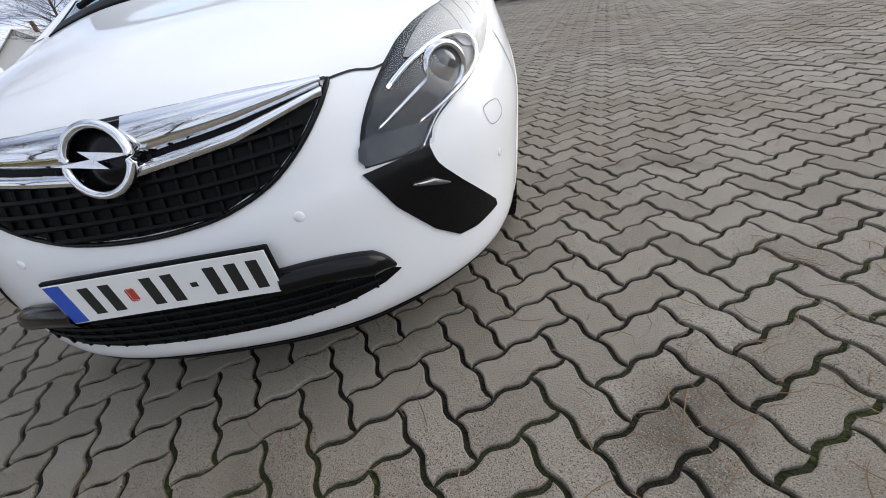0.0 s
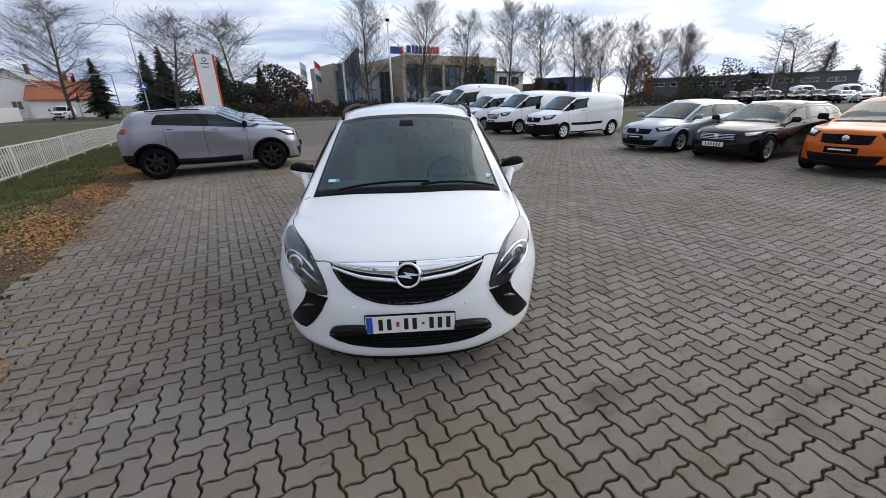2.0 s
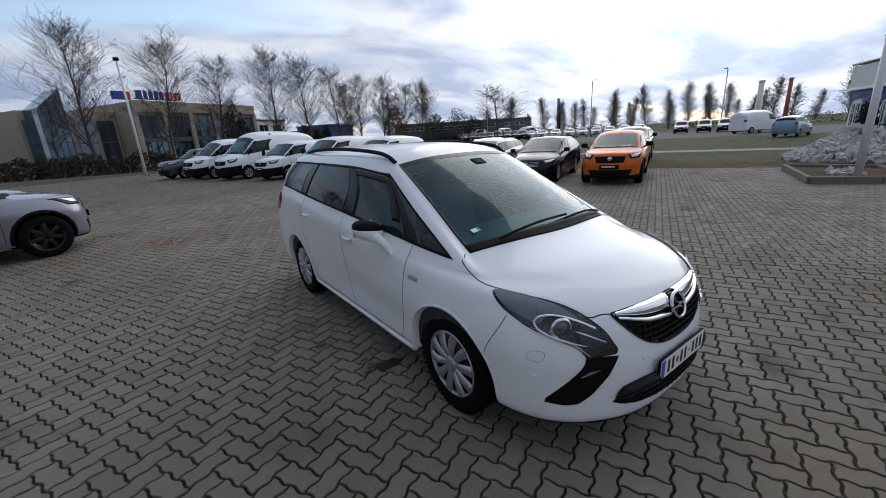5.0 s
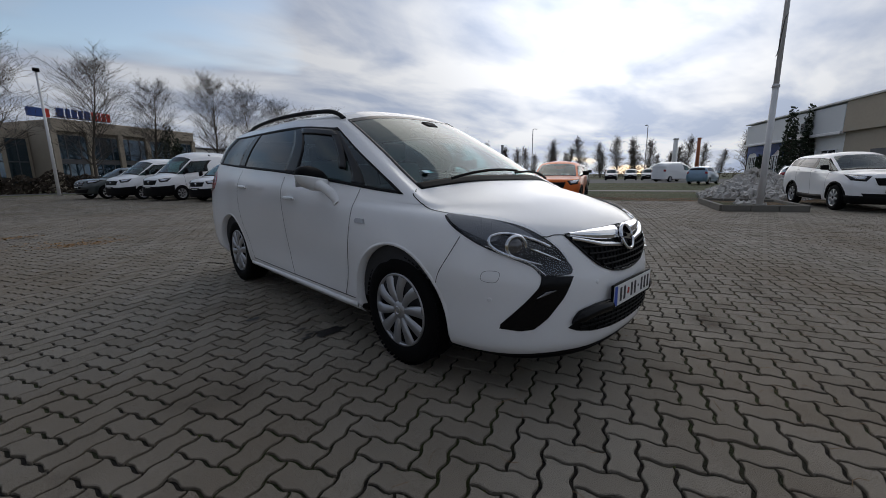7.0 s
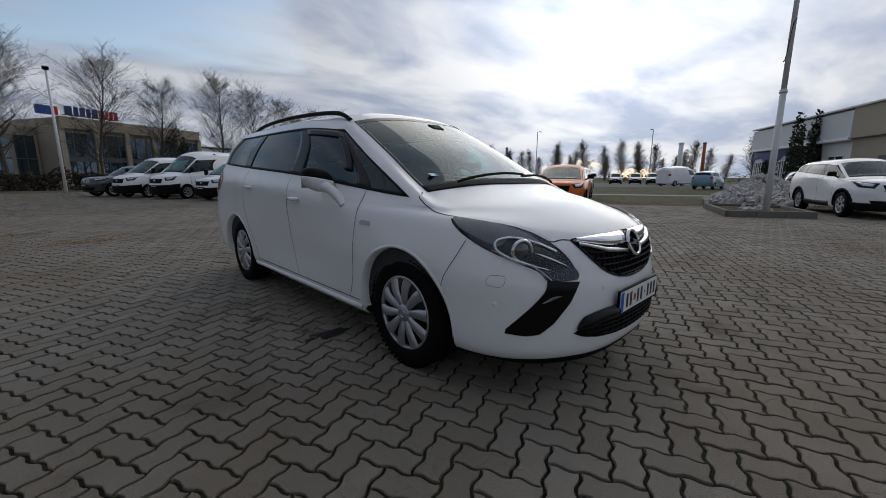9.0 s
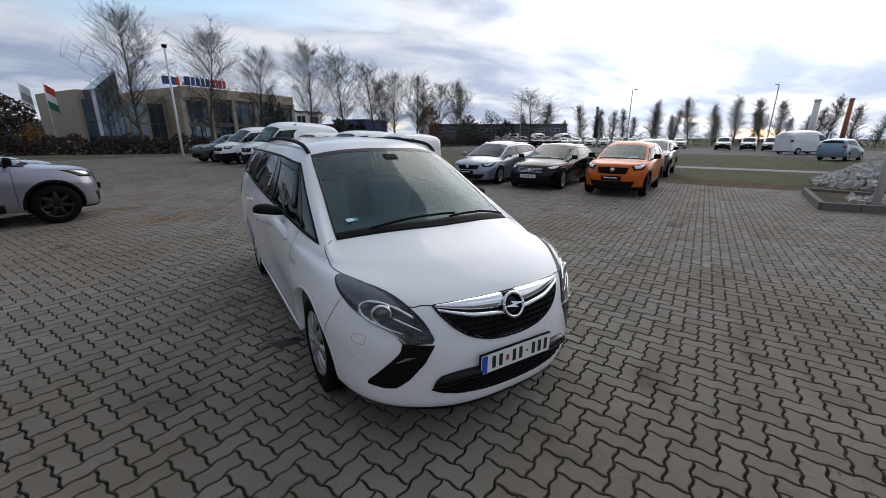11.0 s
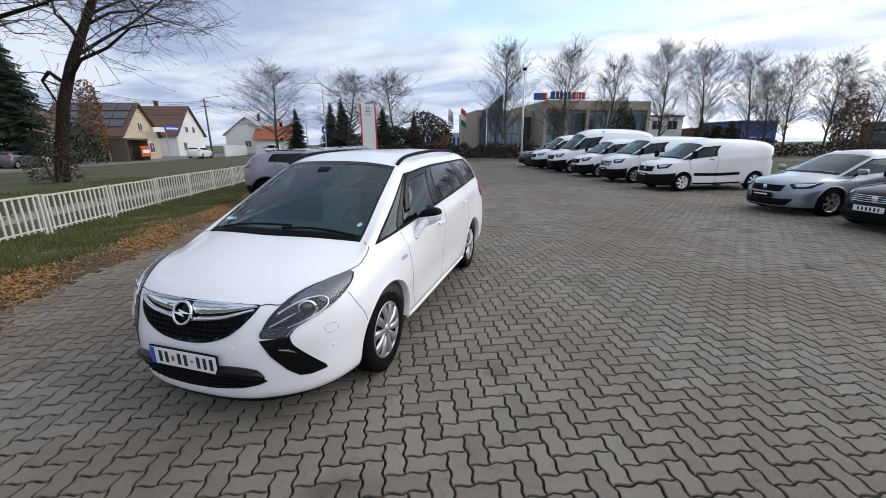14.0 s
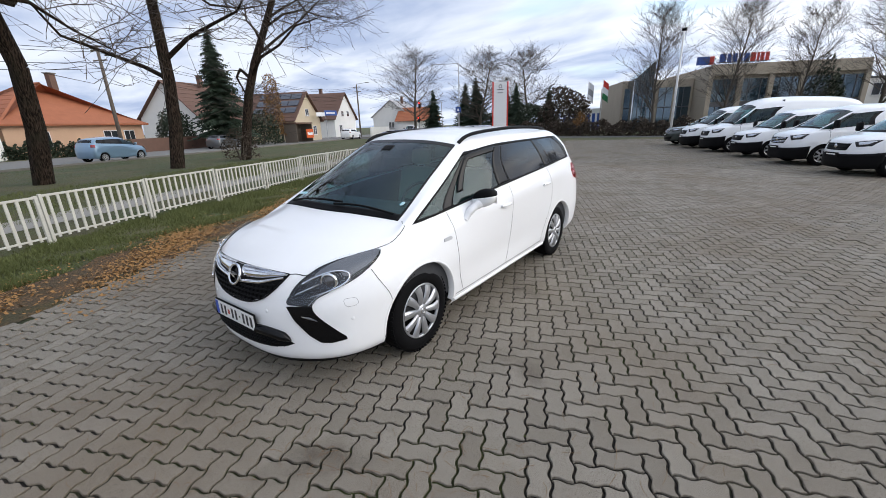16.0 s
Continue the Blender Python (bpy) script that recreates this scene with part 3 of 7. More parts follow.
def body_shell(net, openings, wheels, arch, mat, parent, nt=140, nv=80):
    """The painted skin with its openings: boxes in t and v (both sides), and round wheel arches."""
    tm = sorted({s * o for w in openings for o in w[:2] for s in (-1, 1)} | {0.0})
    vm = sorted({o for w in openings for o in w[2:4]})
    ts, vs = fine(-7, 7, nt, tm), fine(0, 11, nv, vm)
    p = skin(net, ts, vs)
    tc, vc = np.abs((ts[1:] + ts[:-1]) / 2), (vs[1:] + vs[:-1]) / 2
    keep = np.ones((len(vs) - 1, len(ts) - 1), bool)
    for t0, t1, v0, v1 in openings:
        keep &= ~(((tc > t0) & (tc < t1))[None] & ((vc > v0) & (vc < v1))[:, None])
    mid = (p[1:, 1:] + p[:-1, 1:] + p[1:, :-1] + p[:-1, :-1]) / 4
    cut = np.zeros_like(keep)
    for wy, wz in wheels:
        cut |= (np.hypot(mid[..., 1] - wy, mid[..., 2] - wz) < arch) & (np.abs(mid[..., 0]) > 0.5)
    # draw the cut's ragged edge onto the round arch
    gone, left = np.zeros(p.shape[:2], bool), np.zeros(p.shape[:2], bool)
    for a, b in ((slice(None, -1), slice(None, -1)), (slice(1, None), slice(None, -1)), (slice(None, -1), slice(1, None)), (slice(1, None), slice(1, None))):
        gone[a, b] |= cut
        left[a, b] |= ~cut & keep
    for wy, wz in wheels:
        dy, dz = p[..., 1] - wy, p[..., 2] - wz
        r = np.hypot(dy, dz)
        edge = gone & left & (r < arch * 1.4)
        p[..., 1] = np.where(edge, wy + dy / np.maximum(r, 1e-6) * arch, p[..., 1])
        p[..., 2] = np.where(edge, wz + dz / np.maximum(r, 1e-6) * arch, p[..., 2])
    keep &= ~cut
    return finish("body", p.reshape(-1, 3), grid_faces(len(vs), len(ts), keep), mat, parent)


def simple_wheel(parent, x, y, r, width, rim_mat, cap_mat, spokes=7):
    """A tyre with its spoked rim, under the car; x is the outer face's place and tells the side."""
    s = 1 if x > 0 else -1
    hub = new("wheel")
    hub.parent, hub.location = parent, (x, y, r)
    w = -s * width
    part("tyre", lathe([(r * .66, 0.0), (r * .70, s * .006), (r * .93, 0.0), (r * .99, w * .12), (r, w * .3), (r, w * .7), (r * .97, w * .92), (r * .68, w)], 36), M_RUBBER, hub, smooth=True)
    bm = lathe([(r * .66, 0.0), (r * .62, -s * .008), (r * .58, -s * .03), (r * .56, w * .9)], 36)
    for k in range(spokes):
        a = 2 * math.pi * k / spokes
        rot = Matrix.Rotation(a, 4, "X")
        box((.022, r * .17, r * .56), rot @ Vector((-s * .016, 0, r * .34)), 0.006, bm, rot)
    part("rim", bm, rim_mat, hub, angle=40)
    part("hub_cap", lathe([(0.001, s * .004), (r * .10, s * .002), (r * .14, -s * .012), (r * .15, -s * .04)], 20), cap_mat, hub, smooth=True)
    part("brake_disc", lathe([(0.02, -s * .07), (r * .50, -s * .07), (r * .50, -s * .09)], 24), M_DARKALLOY, hub, smooth=True)
    return hub


def arch_lip(net, wy, wz, radius, side, mat, parent, bvh, band=0.03, name="wheel_arch_lip", off=0.004):
    """The rolled edge of a wheel arch, laid on the skin."""
    rows, faces = [], []
    angles = np.linspace(radians(-8), radians(188), 40)
    for a in angles:
        row = []
        for k, rad in enumerate((radius - 0.004, radius, radius + band * .5, radius + band)):
            y, z = wy + math.cos(a) * rad, wz + math.sin(a) * rad
            hit = bvh.ray_cast(Vector((side * 3, y, z)), Vector((-side, 0, 0)))[0]
            x = hit.x if hit else side * 0.9
            row.append(Vector((x + side * (off if k in (1, 2) else -0.004 if k == 3 else -0.05), y, z)))
        rows.append(row)
    verts = [p for r in rows for p in r]
    return finish(name, verts, grid_faces(len(rows), 4), mat, parent)


def bvh_of(net, nt=140, nv=80):
    p = skin(net, np.linspace(-7, 7, nt), np.linspace(0, 11, nv)).reshape(-1, 3)
    return BVHTree.FromPolygons([Vector(v) for v in p], grid_faces(nv, nt))


def smooth_line(points, n=8, closed=False):
    """A rounded line through points."""
    p = np.array(points, float)
    if closed:
        p = np.concatenate([p[-2:], p, p[:3]])
        k = np.linspace(2, len(p) - 3, (len(p) - 5) * n + 1)[:-1]
    else:
        k = np.linspace(0, len(p) - 1, (len(p) - 1) * n + 1)
    return hermite(p, k)


def on_skin(bvh, p, off=0.0):
    q, nrm, _, _ = bvh.find_nearest(Vector(p))
    return q + nrm * off


def from_front(bvh, x, z):
    """The place on the skin that is met from straight ahead."""
    q = bvh.ray_cast(Vector((x, -2, z)), Vector((0, 1, 0)))[0]
    return q if q else Vector((x, 0.3, z))


def from_side(bvh, y, z, side):
    q = bvh.ray_cast(Vector((side * 3, y, z)), Vector((-side, 0, 0)))[0]
    return q if q else Vector((side * 0.9, y, z))


def decal(name, bvh, outline, off, mat, parent, label="", depth=0.02, cell=0.035):
    """A panel that follows the skin inside a closed outline of points near it, lifted by off, with a rim back into the body."""
    pts = np.array([tuple(p) for p in outline])
    c = pts.mean(0)
    axes = np.linalg.svd(pts - c)[2]
    if np.dot(axes[2], bvh.find_nearest(Vector(c))[1]) < 0:
        axes[2] = -axes[2]
    if np.linalg.det(axes) < 0:
        axes[0] = -axes[0]
    flat = (pts - c) @ axes.T
    bm = bmesh.new()
    bm.faces.new([bm.verts.new((a, b, 0)) for a, b, _ in flat])
    bm.normal_update()
    for f in list(bm.faces):
        if f.normal.z < 0:
            f.normal_flip()
    bmesh.ops.triangulate(bm, faces=list(bm.faces))
    for k in (0, 1):
        lo, hi = flat[:, k].min(), flat[:, k].max()
        for s in np.arange(lo + cell, hi, cell):
            co, no = [0, 0, 0], [0, 0, 0]
            co[k], no[k] = s, 1
            bmesh.ops.bisect_plane(bm, geom=list(bm.verts) + list(bm.edges) + list(bm.faces), plane_co=co, plane_no=no, dist=1e-5)
    rim = [e for e in bm.edges if e.is_boundary]
    low = bmesh.ops.extrude_edge_only(bm, edges=rim)["geom"]
    low = {v for v in low if isinstance(v, bmesh.types.BMVert)}
    for v in bm.verts:
        p = c + np.array([v.co.x, v.co.y, v.co.z + 0.0]) @ axes
        v.co = on_skin(bvh, p, off - depth if v in low else off)
    return part(name, bm, mat, parent, label, angle=50)


def seam(name, bvh, points, mat, parent, width=0.005, off=0.0015):
    """A narrow panel gap along a line on the skin."""
    pts = [on_skin(bvh, p) for p in points]
    verts = []
    for i, p in enumerate(pts):
        d = (pts[min(i + 1, len(pts) - 1)] - pts[max(i - 1, 0)]).normalized()
        n = bvh.find_nearest(p)[1]
        s = d.cross(n).normalized() * width / 2
        verts += [p + s + n * off, p - s + n * off]
    return finish(name, verts, [(2 * i, 2 * i + 1, 2 * i + 3, 2 * i + 2) for i in range(len(pts) - 1)], mat, parent)


def skin_line(net, ts, vs, off):
    return [Vector(p) for p in skin_at(net, ts, vs, off)]


def generic_car(name, label, m, net, mat, wheels, wr, cladding=False, group="", van=False, rim=None, plate="dark", grille="black", rails=False, far=False, bumper=None, lamp_v=(3.35, 3.95), category="", glass_end=5.6, card=False):
    """A parked car or van of the lot: skin, glass, lamps, grille, mirrors, gaps, wheels."""
    car = thing(name, label, category or ("van" if van else "car"), m, group)
    hw = net[..., 0].max()
    side_end = 3.95 if van else glass_end
    nt, nv = (56, 40) if far else (130, 76)
    body_shell(net, [(0, 2.0, 6.1, 7.9), (2.6, side_end, 6.14, 7.74)], [(y, wr) for y in wheels], wr * 1.12, mat, car, nt, nv)
    patch("windscreen", net, -2.0, 2.0, 6.1, 7.9, .001, M_SCREEN, car, nt=17)
    patch("cowl", net, -2.0, 2.0, 6.0, 6.2, .003, M_TRIM, car, nt=17, nv=3)
    spans = (((2.62, 2.95), (3.15, 2.98)), ((3.22, 3.04), (3.9, 3.88))) + (() if van else ((((4.04, 4.03), (glass_end - .02, glass_end - .22)),) if glass_end < 5.3 else (((4.04, 4.03), (4.85, 4.80)), ((4.95, 4.92), (5.58, 5.45)))))
    posts = (((3.13, 2.97), (3.24, 3.06)),) + ((((3.88, 3.86), (3.97, 3.97)),) if van else ((((3.88, 3.86), (4.06, 4.05)), ((glass_end - .06, glass_end - .26), (glass_end + .02, glass_end + .02))) if glass_end < 5.3 else (((3.88, 3.86), (4.06, 4.05)), ((4.83, 4.78), (4.97, 4.94)), ((5.54, 5.42), (5.62, 5.62)))))
    for s in (-1, 1):
        for k, (a, b) in enumerate(spans):
            patch("side_window", net, tuple(s * q for q in a), tuple(s * q for q in b), 6.16, 7.72, .001, M_TINT if k > 1 else M_SIDE, car, nt=7, nv=6)
        for a, b in posts:
            patch("window_pillar", net, tuple(s * q for q in a), tuple(s * q for q in b), 6.12, 7.76, .004, M_GLOSSBLACK, car, nt=3, nv=6)
        patch("window_surround", net, s * 2.58, s * (side_end + .03), 6.10, 6.18, .004, M_TRIM, car, nt=24, nv=3)
        patch("window_surround", net, s * 2.58, s * (side_end + .03), 7.70, 7.77, .004, M_TRIM, car, nt=24, nv=3)
        patch("headlamp", net, (s * 1.35, s * 1.15), (s * 2.0, s * 2.42), lamp_v[0], lamp_v[1], .004, M_LAMPGREY, car, "clear headlamp", nt=10, nv=6, thick=.01)
        patch("lamp_reflector", net, (s * 1.45, s * 1.35), (s * 1.8, s * 2.2), lamp_v[0] + .15, lamp_v[1] - .1, .008, M_REFLECT, car, nt=8, nv=5, thick=.006)
        patch("tail_lamp", net, s * 5.75, s * 6.2, 4.0, 5.3, .004, M_REDLENS, car, "red tail lamp", nt=5, nv=5, thick=.008)
        if not far:
            for t in (3.2, 4.0) + (() if van else (4.78,)):
                finish("door_gap", [p for v in np.linspace(.9, 6.1, 12) for p in skin_line(net, (s * (t - .004), s * (t + .004)), (v, v), .002)], [(2 * i, 2 * i + 1, 2 * i + 3, 2 * i + 2) for i in range(11)], M_GAP, car)
            for t in (3.82,) if van else (3.80, 4.66):
                part("door_handle", tube(skin_line(net, s * np.linspace(t - .06, t + .06, 5), [5.25] * 5, .022), (.008, .013, .014, .013, .008), 6), M_TRIM if van else mat, car, smooth=True)
        y, z = skin(net, [s * 3.22], [6.0])[0, 0, 1:]
        mx = s * (hw + (.10 if van else .06))
        mirror = new("door_mirror")
        mirror.parent = car
        hz = .26 if van else .14
        part("mirror_shell", box((.20, .11, hz), (mx, y, z + .04 + hz / 2), .04, segments=2), M_TRIM if (van or cladding) else mat, mirror, smooth=True)
        part("mirror_arm", rod((s * (hw - .10), y + .02, z + .01), (mx - s * .04, y, z + .08), .025, .02, 6), M_TRIM, mirror)
        if rails:
            part("roof_rail", tube(skin_line(net, s * np.linspace(3.3, 5.6, 11), [8.7] * 11, .03), .016, 6), M_TRIM if cladding else M_CHROME, car, smooth=True)
        if cladding or van:
            patch("side_cladding", net, s * 3.36, s * 4.66, .3, 1.35 if not van else .9, .006, M_TRIM, car, nt=30, nv=4, thick=.01)
        if cladding and not far:
            patch("rear_cladding", net, s * 5.66, s * 7, .05, 1.7, .006, M_TRIM, car, nt=12, nv=4, thick=.01)
        if van and not far:
            patch("side_strip", net, s * 3.35, s * 4.6, 2.0, 2.45, .010, M_TRIM, car, nt=14, nv=4, thick=.012)
    bv = bvh_of(net, 90, 56)
    for y in wheels:
        for s in (-1, 1):
            simple_wheel(car, s * (hw - .03), y, wr, .21, rim or M_ALLOY, M_TRIM)
            arch_lip(net, y, wr, wr * 1.12, s, M_TRIM if cladding else mat, car, bv, .06 if cladding else .03, "wheel_arch_trim", .008)
            part("wheel_arch_liner", lathe([(wr * 1.14, s * (hw - .07)), (wr * 1.16, s * (hw - .34)), (.05, s * (hw - .36))], 24, at=(0, y, wr), above=.24), M_TRIM, car, smooth=True)
    patch("grille", net, (-.85, -1.05), (.85, 1.05), 3.0, 3.75, .005, M_TRIM, car, "black grille", nt=19, nv=6, thick=.012)
    for v in (3.15, 3.33, 3.51, 3.68):
        part("grille_bar", tube(skin_line(net, np.linspace(-.95, .95, 15), [v] * 15, .012), .008 if grille == "chrome" else .006, 5), M_CHROME if grille == "chrome" else M_GLOSSBLACK, car)
    part("front_badge", lathe([(.001, -.012), (.05, -.010), (.06, 0)], 20, "Y", at=skin_line(net, [0], [3.45], .015)[0]), M_CHROME, car, smooth=True)
    patch("lower_intake", net, (-1.2, -1.5), (1.2, 1.5), .95, 1.9, .005, M_TRIM, car, "black lower intake", nt=19, nv=5, thick=.01)
    if bumper:
        patch("front_bumper", net, -2.62, 2.62, .1, bumper, .010, M_TRIM, car, "black plastic front bumper", nt=41, nv=8, thick=.015)
    patch("chin", net, -2.6, 2.6, 0, .5, .007, M_TRIM, car, nt=31, nv=3)
    p = skin_line(net, [0], [2.35], .03)[0]
    holder = part("plate_holder", box((.53, .016, .125), p, .004), M_TRIM, car)
    if plate == "white":
        part("plate_sheet", box((.52, .003, .11), p + Vector((0, -.010, 0)), .001), M_PLATE, holder)
        for k in range(6):
            part("character_bar", box((.03, .002, .07), p + Vector((-.17 + .068 * k, -.0125, 0))), M_INK, holder)
    elif plate == "dark":
        part("writing_bar", box((.36, .003, .032), p + Vector((-.02, -.010, .012))), M_PLATE, holder)
    if not van:
        for s in (-1, 1):
            patch("rear_window", net, s * 6.12, s * 7, 6.3, 7.75, .003, M_TINT, car, nt=7, nv=7)
    patch("headliner", net, -7, 7, 7.95, 11, -.03, M_CABIN, car, nt=40, nv=10)
    cy0, cy1 = net[6, 0, 1] + .45, net[6, 7, 1] - .5
    belt, floor_z = net[6, 3, 2], net[1, 4, 2]
    part("cabin_floor", box((hw * 1.6, cy1 - cy0 + .6, .06), (0, (cy0 + cy1) / 2, floor_z + .05), .01), M_TRIM, car)
    part("dashboard", box((hw * 1.45, .5, .25), (0, cy0 + .05, belt - .12), .06), M_DASH, car, smooth=True)
    if card:
        part("price_card", box((.26, .004, .17), (.30, cy0 - .12, belt + .06), .001, rot=Matrix.Rotation(radians(-58), 4, "X")), M_PLATE, car, "white paper card")
    for x in (-.37, .37):
        part("seat", box((.46, .16, .85), (x, cy0 + 1.25, belt - .05), .06, rot=Matrix.Rotation(radians(-12), 4, "X")), M_CABIN, car, smooth=True)
        part("headrest", box((.24, .10, .18), (x, cy0 + 1.36, belt + .43), .04), M_CABIN, car, smooth=True)
    if van:
        part("bulkhead", box((hw * 1.6, .04, net[..., 2].max() - floor_z - .3), (0, cy0 + 1.6, (net[..., 2].max() + floor_z) / 2)), M_CABIN, car)
    else:
        part("rear_bench", box((hw * 1.4, .16, .75), (0, cy0 + 2.15, belt - .08), .05, rot=Matrix.Rotation(radians(-15), 4, "X")), M_CABIN, car, smooth=True)
    return car

# ---- the white people carrier ----
M_GAP = plain("panel_gap", (0.02, 0.02, 0.02), 0.9)
M_REDLENS = plain("red_lamp_lens", (0.30, 0.01, 0.012), 0.1, coat=1.0)
M_PLATE = plain("plate_white", (0.78, 0.78, 0.76), 0.45, vary=0.03, scale=30)
M_PLATEBLUE = plain("plate_blue", (0.02, 0.08, 0.45), 0.4)
M_INK = plain("plate_black", (0.01, 0.01, 0.01), 0.5)
M_CREST = plain("crest_red", (0.45, 0.05, 0.03), 0.5)
M_REFLECT = plain("lamp_reflector", (0.55, 0.56, 0.58), 0.16, 1.0)
M_LAMPGREY = plain("lamp_housing_grey", (0.030, 0.031, 0.034), 0.22, 0.8)
M_LAMPSILVER = plain("lamp_reflector_silver", (0.062, 0.064, 0.068), 0.22, 0.9, vary=0.15, scale=14)
M_RIBBED = plain("ribbed_lamp_reflector", (0.16, 0.166, 0.178), 0.28, 0.7, vary=0.15, scale=60, bump=0.25, bump_scale=140)
M_FROST = plain("ribbed_lamp_glass", (0.46, 0.47, 0.49), 0.30, 0.4, vary=0.12, scale=60, bump=0.25, bump_scale=140)
M_LENSBALL = plain("projector_glass", (0.10, 0.10, 0.105), 0.05, 0.5, coat=1.0)
M_STICKER = plain("sticker_pale_blue", (0.45, 0.68, 0.75), 0.5)
M_DASH = plain("dashboard_plastic", (0.018, 0.018, 0.02), 0.6, vary=0.2, scale=20)


def plate_bars(parent, width, height, chars, at, blue=True):
    """A number plate on its black holder: white sheet, blue band, and plain dark bars in place of the characters."""
    holder = part("plate_holder", box((width + .012, .014, height + .014), at, .004), M_TRIM, parent)
    y = at[1] - .0085
    part("plate_sheet", box((width, .003, height), (at[0], y, at[2]), .001), M_PLATE, holder)
    if blue:
        part("country_band", box((.038, .0022, height - .006), (at[0] - width / 2 + .022, y - .0012, at[2])), M_PLATEBLUE, holder)
    span = width - .075
    for k, c in enumerate(chars):
        if c == " ":
            continue
        x = at[0] - width / 2 + .062 + span * (k + .5) / len(chars)
        if c == "o":
            part("crest", box((.020, .0022, .034), (x, y - .0012, at[2]), .004), M_CREST, holder)
        elif c == "-":
            part("character_bar", box((.016, .0022, .012), (x, y - .0012, at[2])), M_INK, holder)
        else:
            part("character_bar", box((span / len(chars) * .52, .0022, height * .66), (x, y - .0012, at[2]), .0), M_INK, holder)
    return holder


def cover_wheel(parent, x, y, r=.328, width=.215):
    """A tyre with a silver ten-spoke wheel cover."""
    s = 1 if x > 0 else -1
    hub = new("wheel")
    hub.parent, hub.location = parent, (x, y, r)
    w = -s * width
    tyre = lathe([(r * .655, -s * .012), (r * .69, s * .002), (r * .80, s * .008), (r * .92, s * .002), (r * .975, -s * .014), (r * .995, w * .14), (r, w * .3), (r, w * .7), (r * .97, w * .92), (r * .66, w)], 56)
    part("tyre", tyre, M_RUBBER, hub, smooth=True)
    tread = bmesh.new()
    for k in range(60):
        rot = Matrix.Rotation(2 * math.pi * k / 60, 4, "X")
        box((.05, .020, .006), rot @ Vector((-s * .028, 0, r * .992)), 0, tread, rot)
    part("tread_blocks", tread, M_RUBBER, hub)
    dark = lathe([(0.01, -s * .055), (r * .63, -s * .05), (r * .655, -s * .02)], 40)
    part("steel_rim", dark, M_TRIM, hub, smooth=True)
    cover = new("wheel_cover")
    cover.parent = hub
    part("outer_ring", lathe([(r * .668, -s * .014), (r * .665, s * .001), (r * .635, s * .002), (r * .615, -s * .006), (r * .61, -s * .02)], 60), M_ALLOY, cover, smooth=True)
    for k in range(10):
        bm = bmesh.new()
        rows = []
        for f in np.linspace(0, 1, 7):
            rad = r * (.13 + .50 * f)
            half = r * (.050 + .062 * f ** .8)
            bow = s * (.012 * math.sin(math.pi * f) - .004 + .004 * f)
            twist = .05 * math.sin(math.pi * f)
            row = []
            for q, dep in ((-1.0, -.010), (-.8, 0.0), (.15, .004), (.8, .001), (1.0, -.012)):
                a = q * half / rad + twist
                row.append(bm.verts.new((bow + s * dep, rad * math.sin(a), rad * math.cos(a))))
            rows.append(row)
        for A, B in zip(rows, rows[1:]):
            for i in range(4):
                bm.faces.new((A[i], A[i + 1], B[i + 1], B[i]))
        bmesh.ops.rotate(bm, verts=bm.verts, matrix=Matrix.Rotation(2 * math.pi * (k + .3) / 10, 3, "X"))
        part("spoke", bm, M_ALLOY, cover, smooth=True)
    part("hub_disc", lathe([(0.001, s * .010), (r * .10, s * .010), (r * .13, s * .004), (r * .17, -s * .002), (r * .175, -s * .02)], 30), M_ALLOY, cover, smooth=True)
    part("hub_badge", lathe([(r * .055, s * .011), (r * .065, s * .0135), (r * .075, s * .011)], 24), M_CHROME, cover, smooth=True)
    return hub


def seat(parent, x, y, mat):
    s = new("seat")
    s.parent = parent
    part("cushion", box((.50, .52, .16), (x, y - .22, .62), .06, segments=3), mat, s, smooth=True)
    part("backrest", box((.48, .15, .62), (x, y + .10, .93), .06, rot=Matrix.Rotation(radians(-14), 4, "X"), segments=3), mat, s, smooth=True)
    part("headrest", box((.26, .10, .18), (x, y + .23, 1.34), .04, rot=Matrix.Rotation(radians(-10), 4, "X"), segments=3), mat, s, smooth=True)
    for q in (-.06, .06):
        part("headrest_post", rod((x + q, y + .2, 1.2), (x + q, y + .225, 1.3), .006), M_CHROME, s)


